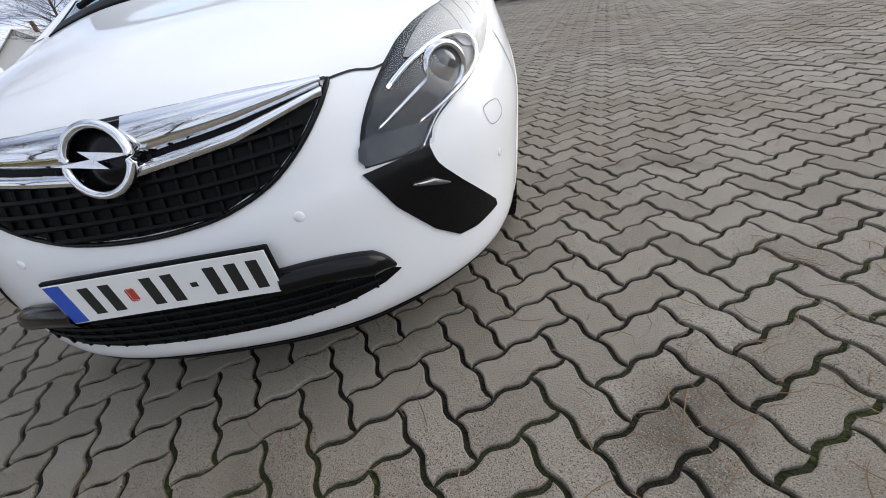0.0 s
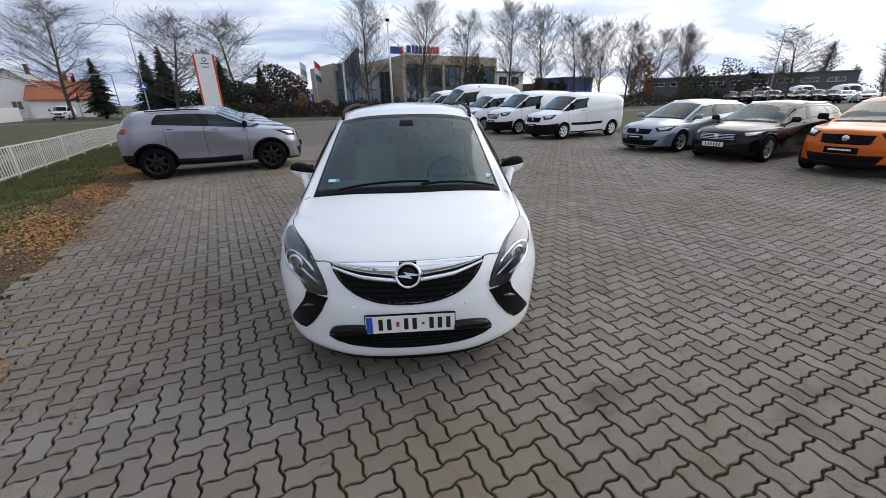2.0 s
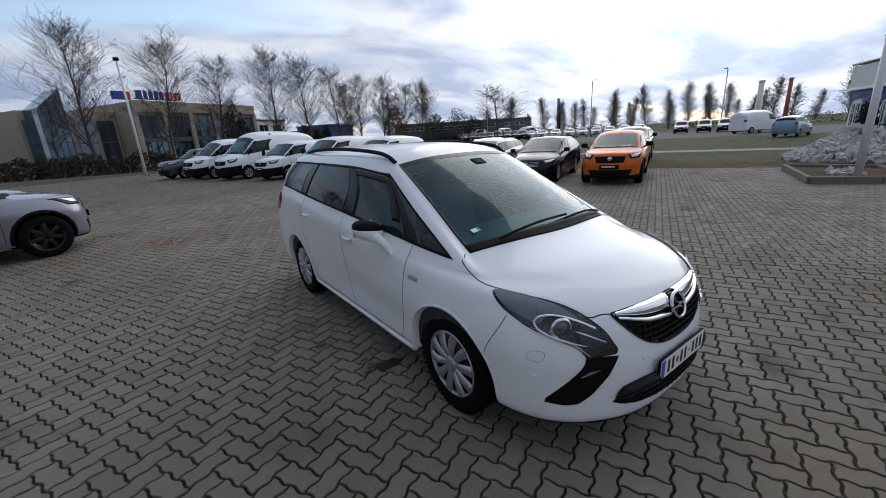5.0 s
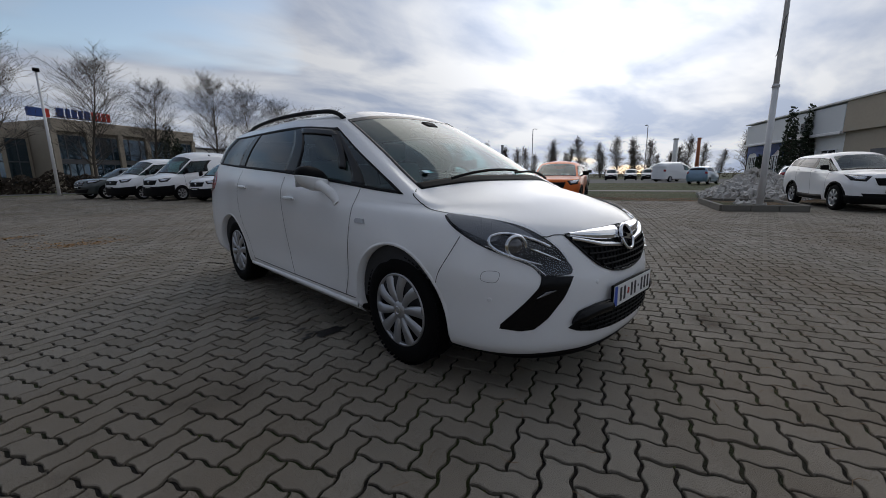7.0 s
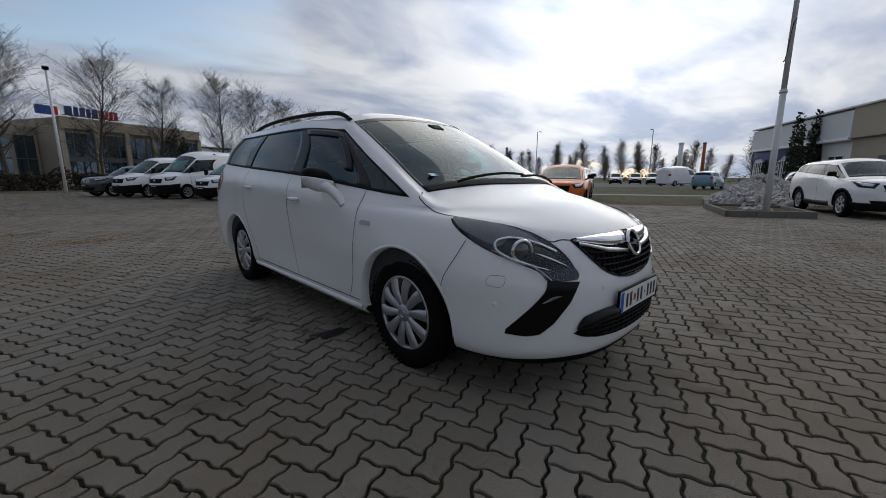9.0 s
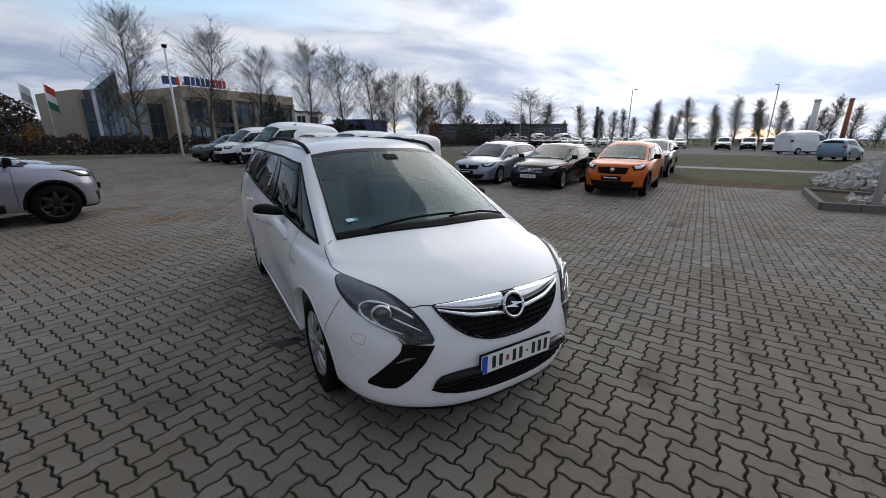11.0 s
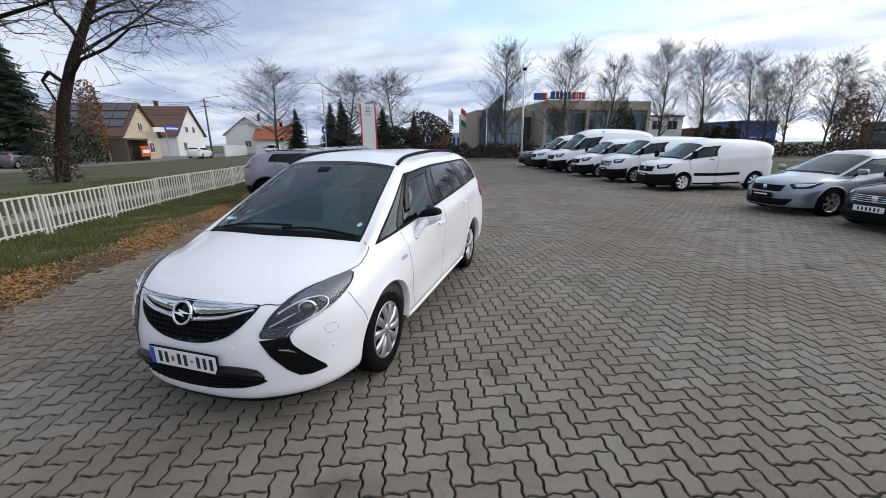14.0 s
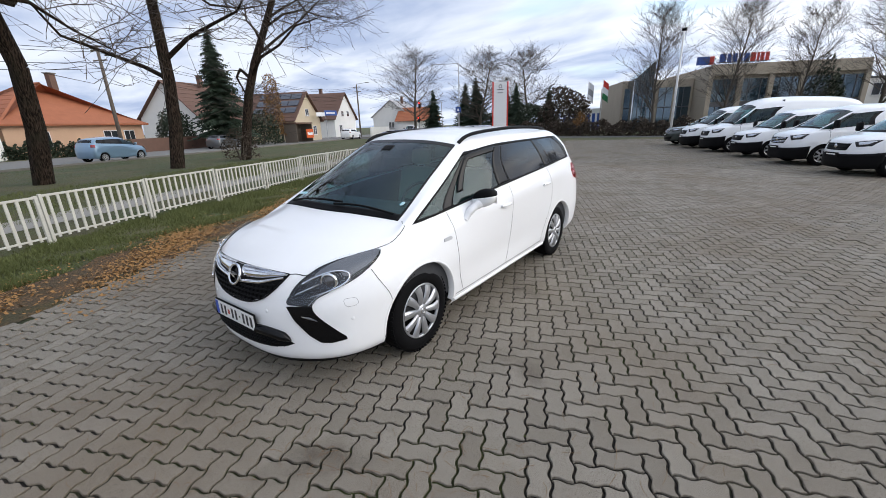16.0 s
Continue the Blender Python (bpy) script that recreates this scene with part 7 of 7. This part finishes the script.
def hall():
    """The pale commercial hall beside the lot: grey upper band, blue arches, doors and windows."""
    a, b = Vector((39.2, 5.2, 0)), Vector((21.6, -4.8, 0))
    d = b - a
    ang = math.degrees(math.atan2(d.y, d.x))
    o = thing("commercial_hall", "pale grey single-storey hall with a blue arched frieze and white windows", "building", pose(a.x, a.y, -.03, 0, 0, ang))
    w, h = d.length, 4.9
    # the hall lies on the far side of its front, which looks towards the lot
    part("wall", box((11.5, 10, 3.2), (5.75, 5.0, 1.6)), M_WHITEWALL, o)
    part("brick_wall", box((w - 11.5, 10, 3.2), ((w + 11.5) / 2, 4.97, 1.6)), M_SAND, o)
    part("upper_band", box((11.6, 10.3, 1.55), (5.75, 4.92, 3.95), .03), plain("pale_grey_cladding", (.58, .60, .62), .5, vary=.06, scale=1), o)
    part("upper_band_end", box((w - 11.6, 10.3, 1.7), ((w + 11.6) / 2, 4.90, 4.05), .03), M_SAND, o)
    part("parapet_cap", box((w + .2, 10.5, .10), (w / 2, 4.9, 4.86), .02), M_WHITEWALL, o)
    part("band_edge", box((11.6, .2, .16), (5.8, -.25, 3.20), .02), M_SIGNWHITE, o)
    frieze = bmesh.new()
    pts = [(0.0, 3.12), (5.4, 3.12)]
    for k in range(2, -1, -1):
        cx = .9 + 1.8 * k
        pts += [(cx + .9 * math.cos(t), 1.95 + .75 * math.sin(t)) for t in np.linspace(0.05, math.pi - .05, 9)]
    lo, hi = [frieze.verts.new((x, -.04, z)) for x, z in pts], [frieze.verts.new((x, .02, z)) for x, z in pts]
    frieze.faces.new(lo)
    for i in range(len(lo)):
        frieze.faces.new((lo[i], hi[i], hi[(i + 1) % len(lo)], lo[(i + 1) % len(lo)]))
    bmesh.ops.triangulate(frieze, faces=[f for f in frieze.faces if len(f.verts) > 4])
    part("blue_frieze", frieze, M_BLUEWALL, o, "blue arched frieze")
    for x in (.6, 1.2, 2.4, 3.0, 4.2, 4.8):
        window_on(o, x, 1.5, .38, 1.5, 0, M_SIGNWHITE)
    part("dark_entrance", box((1.9, .1, 3.1), (6.6, -.05, 1.55)), M_DARKWALL, o)
    part("shutter", box((1.1, .06, 2.1), (6.6, -.12, 1.05)), M_GREYWALL, o)
    for x in (8.4, 10.3):
        window_on(o, x, 1.35, 1.2, 1.9, 0, M_SIGNWHITE)
    part("dark_door", box((1.1, .12, 2.2), (14.2, -.05, 1.1)), M_DARKWALL, o)
    window_on(o, 17.0, 1.5, 1.4, 1.3, 0, M_SIGNWHITE)
    ac = part("air_conditioner", box((.75, .32, .62), (7.9, -.45, 3.75), .03), M_SIGNWHITE, o)
    part("fan_grille", lathe([(.05, -.005), (.22, -.005), (.24, .01)], 20, "Y", at=(7.85, -.615, 3.75)), M_TRIM, ac, smooth=True)
    part("wall_lamp", box((.25, .18, .16), (15.9, -.2, 2.7), .02), M_TRIM, o)


hall()

# ---- signs, poles, road ----
def sign_tower():
    st = thing("sign_tower", "tall white advertising pylon with red edges", "sign", pose(-20.1, 41.4, -.03, 0, 0, 28))
    part("panel", box((1.62, .34, 6.1), (0, 0, 3.05), .03), M_SIGNWHITE, st)
    for s in (-1, 1):
        part("red_edge", box((.16, .38, 6.14), (s * .82, 0, 3.07), .02), M_SIGNRED, st)
    part("logo_bar", lathe([(.13, -.01), (.17, -.012), (.20, -.01)], 24, "Y", at=(0, -.175, 5.65)), M_DARKWALL, st, smooth=True)
    part("writing_bar", box((.72, .02, .10), (0, -.175, 5.30)), M_DARKWALL, st)
    part("writing_bar", box((.62, .02, .13), (0, -.175, 4.98)), M_GREYWALL, st)


sign_tower()


def flag(x, y, h, cols):
    fl = thing("flag", "limp flag on a slender mast", "flag", pose(x, y, -.03))
    part("mast", rod((0, 0, 0), (0, 0, h), .05, .03, 8), M_POLE, fl, smooth=True)
    n = len(cols)
    for k, c in enumerate(cols):
        v, f = [], []
        for i in range(9):
            for j in range(3):
                z = h - .15 - (k + j / 2) * 2.4 / n
                q = i / 8
                v.append((.05 + .75 * q, .10 * math.sin(5 * q + z), z - .55 * q))
        finish("cloth_stripe", v, [(i * 3 + j, i * 3 + j + 1, i * 3 + j + 4, i * 3 + j + 3) for i in range(8) for j in range(2)], c, fl)


M_GREEN = plain("flag_green", (.02, .16, .06), .8)
flag(-15.3, 57.9, 6.9, [M_SIGNWHITE, M_GREYWALL, M_SIGNWHITE])
flag(-13.5, 58.4, 7.0, [M_SIGNRED, M_SIGNWHITE, M_GREEN])


def street_pole(x, y, h, arms=2, label="weathered wooden power pole with crossarm"):
    sp = thing("utility_pole", label, "utility pole", pose(x, y, -.03, 0, 0, LOT))
    part("pole", rod((0, 0, 0), (0, 0, h), .15, .10, 10), M_WOOD, sp, smooth=True)
    for k in range(arms):
        arm = part("crossarm", box((1.3, .09, .09), (0, 0, h - .35 - .7 * k), .01), M_WOOD, sp)
        for q in (-.55, 0, .55):
            part("insulator", rod((q, 0, h - .31 - .7 * k), (q, 0, h - .16 - .7 * k), .03, .02, 6), M_POLE, arm)


POLES = [(-37.6, 10.1, 8.2), (-49.2, 31.9, 8.0), (-49.0, 46.3, 8.3)]
for x, y, h in POLES:
    street_pole(x, y, h)
wires = thing("power_lines", "thin sagging power lines between the street poles", "cable")
line_pts = [(-30.0, -12.0, 8.0)] + POLES + [(-52.0, 75.0, 8.2)]
for k, ((x0, y0, h0), (x1, y1, h1)) in enumerate(zip(line_pts, line_pts[1:])):
    for dz in (.3, .5, 1.2, 1.6):
        pts = [(x0 + (x1 - x0) * f, y0 + (y1 - y0) * f + (dz - .8) * .3, h0 - dz + (h1 - h0) * f - .9 * 4 * f * (1 - f) * (.7 + .2 * dz)) for f in np.linspace(0, 1, 13)]
        part("wire", tube(pts, .016, 4), M_TRIM, wires)

# the road, its pavement and the verge
u0, u1 = -36.5, -25.6
sheet("road", [lot_xy(u0, -60), lot_xy(u1, -60), lot_xy(u1, 130), lot_xy(u0, 130)], -.018, plain("worn_pale_asphalt", (.17, .165, .155), .85, vary=.15, scale=.5, bump=.2, bump_scale=80), "worn pale asphalt road", "road")
kerb = tagged(part("kerb", box((.16, 190, .16), (0, 0, .04), .02), M_KERB), "weathered concrete kerb of the road", "kerb", kind="structure")
kerb.matrix_world = pose(*lot_xy(u1 + .08, 35), -.03, 0, 0, LOT)
sheet("footpath", [lot_xy(-8.9, -20), lot_xy(-7.6, -20), lot_xy(-7.6, 60), lot_xy(-8.9, 60)], -.018, M_CONCRETE, "narrow concrete footpath behind the fence", "path")
sheet("far_yard", [lot_xy(48, -30), lot_xy(80, -30), lot_xy(80, 60), lot_xy(48, 60)], -.02, M_ASPHALT, "asphalt yard past the grass", "pavement")
sheet("side_road", [(-60, 46.5), (60, 47.5), (60, 42.3), (10, 41.2), (-60, 43.0)], -.021, M_ASPHALT, "asphalt lane behind the lot", "road")

# traffic on the road
NET_MPV = shaped_net((0, .40, .90, 1.75, 3.3, 3.75, 4.05), (0, .28, .85, 1.05, 1.48, 1.62), 1.70)
along = lambda x, y, back=0: pose(x, y, -.02, 0, 0, LOT + back)
generic_car("blue_minivan", "light blue minivan driving on the street", along(-33.1, 9.9, 180), NET_MPV, M_BLUEPAINT, (.80, 3.35), .31, far=True)
generic_car("small_grey_hatchback", "dark grey small hatchback with a pale roof on the street", along(-42.6, 22.0, 180), shaped_net((0, .40, 1.1, 1.8, 3.0, 3.4, 3.82), (0, .26, .78, .95, 1.32, 1.42), 1.70), M_GREYPAINT, (.75, 3.2), .31, far=True)
generic_car("white_hatchback", "white hatchback with black tailgate on the street", along(-46.9, 43.6, 180), NET_CROSS, M_WHITE, (.85, 3.45), .32, far=True)
generic_car("small_white_van", "small white van parked at a wall", along(-47.0, 56.0), NET_SMALLVAN, M_WHITE, (.92, 3.7), .32, van=True, far=True)


def street_lamp(x, y, h, reach, turn, name="street_lamp"):
    sl_ = thing(name, "grey metal street lamp with a single arm", "street lamp", pose(x, y, -.03, 0, 0, turn))
    part("post", rod((0, 0, 0), (0, 0, h), .09, .06, 8), M_GREYWALL, sl_, smooth=True)
    part("arm", rod((0, 0, h), (reach, 0, h + .15), .04, .03, 6), M_GREYWALL, sl_)
    part("lamp_head", box((.7, .22, .10), (reach + .3, 0, h + .15), .03), M_GREYWALL, sl_)


street_lamp(-32.7, 51.8, 10.3, -4.5, 10)
street_lamp(-49.0, 46.3, 8.4, 1.6, 20)
street_lamp(60.6, 39.8, 9.0, .6, 0)
street_lamp(48.0, 52.0, 9.0, .8, 0)
for x, y, h in ((63.9, 21.5, 8.2),):
    street_lamp(x, y, h, .3, 40)


def chimney_stack(x, y, h, r, mat, label):
    c = thing("chimney_stack", label, "chimney", pose(x, y, -.03))
    part("shaft", rod((0, 0, 0), (0, 0, h), r, r * .8, 14), mat, c, smooth=True)
    part("rim", rod((0, 0, h - .3), (0, 0, h), r * .95, r * .95, 14), mat, c, smooth=True)


chimney_stack(84.3, 23.1, 7.6, .5, M_WHITEWALL, "pale metal chimney far off")
chimney_stack(95.0, 21.7, 8.2, .38, M_TILE_RED, "red and white chimney far off")
chimney_stack(86.5, 66.0, 9.0, .4, M_GREYWALL, "grey concrete water tower far off")


def traffic_light(x, y, h, arm):
    tl = thing("traffic_light", "traffic light showing red on a grey mast", "traffic light", pose(x, y, -.03, 0, 0, 10))
    part("mast", rod((0, 0, 0), (0, 0, h), .07, .06, 8), M_GREYWALL, tl, smooth=True)
    if arm:
        part("arm", rod((0, 0, h), (-arm, 0, h + .1), .04, .04, 6), M_GREYWALL, tl)
    hx = -arm
    head = part("signal_head", box((.32, .25, .95), (hx, -.1, h - .35), .03), M_TRIM, tl)
    part("red_light", lathe([(.001, -.02), (.10, -.01), (.11, .02)], 14, "Y", at=(hx, -.235, h - .05)), sig, head, smooth=True)
    for q in (-.35, -.65):
        part("dark_light", lathe([(.001, -.02), (.10, -.01), (.11, .02)], 14, "Y", at=(hx, -.235, h + q)), M_PANE, head, smooth=True)


traffic_light(-36.5, 52.5, 5.2, 4.0)
traffic_light(-41.5, 52.8, 3.0, 0)
cross = thing("crossing_sign", "square blue pedestrian crossing sign on a post", "sign", pose(-30.6, 48.4, -.03, 0, 0, 25))
part("post", rod((0, 0, 0), (0, 0, 4.2), .04, .04, 8), M_GREYWALL, cross)
part("plate", box((.75, .04, .75), (0, -.05, 3.7), .02), M_BLUEWALL, cross)
part("white_triangle", prism([(-.22, -.2), (.22, -.2), (0, .22)], .01), M_SIGNWHITE, cross).matrix_local = pose(0, -.075, 3.7, 90)
shop = thing("shop_sign", "blue and white shop sign panel on a bracket", "sign", pose(-50.3, 40.5, -.03, 0, 0, LOT + 60))
part("post", rod((0, 0, 0), (0, 0, 4.3), .05, .05, 8), M_GREYWALL, shop)
part("blue_plate", box((2.2, .08, .75), (.9, -.06, 4.0), .02), M_BLUEWALL, shop)
part("white_plate", box((1.5, .08, .6), (-.9, -.06, 3.8), .02), M_SIGNWHITE, shop)
part("writing_bar", box((1.6, .02, .22), (.9, -.11, 4.0)), M_SIGNWHITE, shop)
stop = thing("bus_shelter", "brown bus shelter with an orange notice panel", "bus shelter", pose(-46.9, 33.0, -.03, 0, 0, LOT + 90))
part("roof", box((4.2, 2.0, .18), (0, 0, 2.5), .02), M_TILE_BROWN, stop)
part("back_wall", box((4.0, .1, 2.4), (0, .9, 1.2)), M_WOOD, stop)
for s in (-1, 1):
    part("side_wall", box((.1, 1.8, 2.4), (s * 1.95, 0, 1.2)), M_WOOD, stop)
part("notice", box((1.8, .05, 1.2), (1.1, -1.0, 1.1)), plain("orange_notice", (.60, .10, .02), .6), stop)
part("writing_bar", box((1.3, .02, .4), (1.1, -1.04, 1.1)), M_SIGNWHITE, stop)

# rows of parked cars across the field
far_white = generic_car("parked_car", "white parked car in a far row", pose(64.8, 33.1, -.02, 0, 0, -58), NET_SUV, M_WHITE, (.88, 3.55), .34, far=True, group="far parked cars")
far_dark = generic_car("parked_pickup", "dark parked pickup in a far row", pose(45.8, 56.3, -.02, 0, 0, -45), NET_PICKUP, M_BLACKPAINT, (.95, 4.0), .38, far=True, group="far parked pickups")
generic_car("parked_pickup", "red parked pickup in a far row", pose(49.5, 53.0, -.02, 0, 0, -45), NET_PICKUP, M_REDPAINT, (.95, 4.0), .38, far=True, group="far parked pickups")
for k in range(1, 9):
    copy_thing(far_white, pose(64.8 - 1.15 * k, 33.1 + 2.0 * k, -.02, 0, 0, -58 + (k * 7) % 5))
for k in range(1, 9):
    copy_thing(far_dark if k != 4 else far_dark, pose(45.8 + 1.15 * k - (4 if k > 7 else 0), 56.3 - 1.1 * k + (9 if k > 7 else 0), -.02, 0, 0, -47 + (k * 5) % 4))
far_van = generic_car("parked_van", "white parked van in a far row", pose(57.8, 13.9, -.02, 0, 0, 70), NET_BIGVAN, M_WHITE, (.98, 4.95), .36, van=True, far=True, group="far parked vans")
for x, y, r in ((47.0, 66.0, -20), (51.5, 63.0, -20), (56.0, 60.0, -20)):
    copy_thing(far_van, pose(x + 10, y - 4, -.02, 0, 0, r))
far_truck = generic_car("parked_flatbed", "white cab with a dark body in a far row", pose(61.0, 17.4, -.02, 0, 0, -70), NET_SMALLVAN, M_WHITE, (.92, 3.7), .34, van=True, far=True, bumper=3.0, group="far parked trucks")
for x, y in ((62.2, 20.3), (63.3, 23.3), (62.2, 26.0)):
    copy_thing(far_truck, pose(x, y, -.02, 0, 0, -70))


# low bare scrub along the field edge
long_hedge("field_edge_scrub", "brown bare scrub along the far field edge", (74, 82), (104, 44), 3.0, 1.5, 5000, M_HEDGE, 5)
long_hedge("field_edge_scrub_far", "brown bare scrub along the far field edge", (104, 44), (114, 8), 2.6, 1.5, 4000, M_HEDGE, 6)

# ---- grass, fallen leaves and straws ----
M_BLADE = plain("grass_blades", (0.095, 0.110, 0.030), 0.8, vary=0.5, scale=1.5)
M_LEAF = plain("fallen_leaves", (0.32, 0.165, 0.055), 0.8, vary=0.6, scale=9)
M_STRAW = plain("dry_pine_straw", (0.15, 0.088, 0.042), 0.8, vary=0.4, scale=20)
g = np.random.default_rng(12)


def blades(name, label, count, u0, u1, v0, v1, h):
    """Short grass: single bent blades, thicker in tufts."""
    u, v = g.uniform(u0, u1, count * 2), g.uniform(v0, v1, count * 2)
    tuft = np.sin(u * 3.1 + 2 * np.sin(v * 1.3)) * np.sin(v * 2.7 + 1.5 * np.sin(u * 2.2))
    keep = g.random(count * 2) < .5 + .45 * tuft
    u, v, tuft = u[keep], v[keep], tuft[keep]
    n = len(u)
    x, y = u * UX - v * UY, u * UY + v * UX
    a, hh = g.uniform(0, 2 * math.pi, n), h * g.uniform(.5, 1.3, n) * (1 + .5 * tuft)
    w = .006
    lx, ly = np.cos(a), np.sin(a)
    bx, by = g.normal(0, .5, n) * hh, g.normal(0, .5, n) * hh
    z = np.full(n, -.03)
    P = np.stack([np.stack([x + w * lx, y + w * ly, z], 1), np.stack([x - w * lx, y - w * ly, z], 1), np.stack([x + bx, y + by, z + hh], 1)], 1).reshape(-1, 3)
    tagged(finish(name, P, [(3 * k, 3 * k + 1, 3 * k + 2) for k in range(n)], M_BLADE, smooth=False), label, "grass", kind="stuff")


blades("verge_grass", "short green grass between the paving and the fence", 60000, -6.0, -3.95, -4.5, 9.0, .075)
blades("verge_grass_far", "short green grass between the paving and the fence", 22000, -6.0, -3.85, 9.0, 20.0, .09)
blades("outer_grass", "rough grass outside the fence", 36000, -14.0, -8.2, -8.0, 22.0, .10)


def leaves(name, label, x, y, size, z0, lift=.02, mat=None, kind_word="leaves"):
    n = len(x)
    a, t = g.uniform(0, 2 * math.pi, n), g.normal(0, .35, (n, 2))
    s = size * g.uniform(.6, 1.4, n)
    c, d = np.cos(a), np.sin(a)
    z = z0 + g.uniform(0.003, lift, n)
    P = []
    for p, q in ((1.0, 0), (.1, .55), (-1.0, 0), (.1, -.55)):
        ox, oy = s * (p * c - q * d), s * (p * d + q * c)
        P.append(np.stack([x + ox, y + oy, z + ox * t[:, 0] + oy * t[:, 1] + (.12 * s if q else 0)], 1))
    P = np.stack(P, 1).reshape(-1, 3)
    tagged(finish(name, P, [(4 * k, 4 * k + 1, 4 * k + 2, 4 * k + 3) for k in range(n)], mat or M_LEAF, smooth=False), label, kind_word, kind="stuff")


n = 42000
v = g.uniform(-4.5, 18, n)
u = left_edge(v) - .45 + g.normal(0, .40, n) + .15 * np.sin(v * 1.3)
ok = (u < left_edge(v) + .75) & (g.random(n) < .55 + .45 * np.sin(v * 2.1 + u * 3))
u, v = u[ok], v[ok]
leaves("fallen_leaves", "orange-brown fallen leaves along the paving edge", u * UX - v * UY, u * UY + v * UX, .021, -.004)
spots = [(-3.0, 10.2, .28, 260), (-2.0, 8.2, .33, 340), (-2.4, 8.7, .6, 160)]
xs = np.concatenate([x + g.normal(0, r, k) for x, y, r, k in spots])
ys = np.concatenate([y + g.normal(0, r * .4, k) for x, y, r, k in spots])
leaves("scattered_leaves", "small drifts of orange-brown leaves on the paving", xs, ys, .016, .004)


# rust-brown needle litter swept together in small patches
M_NEEDLES = plain("rust_brown_needle_litter", (0.125, 0.078, 0.046), 0.95, vary=0.5, scale=12)
heaps = [(1.54, -1.4), (-2.24, 0.05), (-0.2, -1.56), (-2.61, -1.48), (-3.34, 2.44)]
xs = np.concatenate([x + g.normal(0, .24, 45) + .10 * g.normal() for x, y in heaps])
ys = np.concatenate([y + g.normal(0, .17, 45) for x, y in heaps])
leaves("needle_litter", "rust-brown needle litter in patches on the pavers", xs, ys, .011, .002, .008, M_NEEDLES, "litter")


def straws(name, label, count):
    """Thin dry straws lying on the pavers and caught in their joints."""
    v, f = [], []
    for k in range(count):
        x, y = (g.normal(1.6, 1.0), g.normal(-.4, .8)) if k % 3 else (g.uniform(-4, 5), g.uniform(-3, 4))
        a, L, bend = g.uniform(0, 2 * math.pi), g.uniform(.03, .12), g.normal(0, 1.1)
        o = len(v)
        px, py = x, y
        for i in range(4):
            b = a + bend * (i / 3)
            q = .0011
            z = .004 + .006 * math.sin(i)
            v += [(px - q * math.sin(b), py + q * math.cos(b), z), (px + q * math.sin(b), py - q * math.cos(b), z + .001)]
            px, py = px + L / 3 * math.cos(b), py + L / 3 * math.sin(b)
        f += [(o + 2 * i, o + 2 * i + 1, o + 2 * i + 3, o + 2 * i + 2) for i in range(3)]
    tagged(finish(name, v, f, M_STRAW, smooth=False), label, "straw", kind="stuff")


straws("pine_straw", "dry pine straws scattered over the pavers", 900)
# moss lumps in the joints
mx, my, msz = g.uniform(-3.0, 3.5, 2600), g.uniform(-2.6, 3.0, 2600), g.uniform(.004, .010, 2600)
fi, fj = (np.stack([mx, my], 1) @ turn2.T / PAVE).T
near_joint = np.minimum(np.abs(fi - np.round(fi)), np.abs(fj - np.round(fj))) < .07
mx, my, msz = mx[near_joint], my[near_joint], msz[near_joint]
P, F = [], []
for x, y, s in zip(mx, my, msz):
    o = len(P)
    P += [(x + s * math.cos(a), y + s * math.sin(a), -.0128) for a in (0, 1.57, 3.14, 4.71)] + [(x, y, -.004)]
    F += [(o + k, o + (k + 1) % 4, o + 4) for k in range(4)]
tagged(finish("moss_tufts", P, F, plain("joint_moss", (.050, .060, .012), 1.0, vary=.5, scale=4), smooth=True), "small green moss tufts in the paver joints", "moss", kind="stuff")


def oil_stain(x, y, r, seed):
    """A dark wet blot on the pavers with a ragged edge and drops round it."""
    rnd = random.Random(seed)
    v, f = [], []
    for k in range(9):
        d = 0 if k == 0 else r * rnd.uniform(.9, 2.2)
        a, q = rnd.uniform(0, 6.28), r if k == 0 else r * rnd.uniform(.12, .35)
        cx, cy, o = x + d * math.cos(a), y + d * math.sin(a), len(v)
        v += [(cx + q * (1 + .35 * math.sin(3 * b + seed) + rnd.uniform(-.2, .2)) * math.cos(b), cy + q * .7 * (1 + .3 * math.cos(2 * b) + rnd.uniform(-.2, .2)) * math.sin(b), .0065) for b in np.linspace(0, 6.28, 25)[:-1]]
        f.append(tuple(range(o, o + 24)))
    tagged(finish("oil_stain", v, f, M_OIL, smooth=False), "black oil stain on the pavers beside the car", "stain", kind="stuff")


M_OIL = plain("oil_on_paving", (0.012, 0.011, 0.010), 0.55, vary=0.5, scale=20, bump=0.3, bump_scale=120)
oil_stain(-.98, 1.69, .10, 2)
oil_stain(-1.25, 2.35, .05, 5)
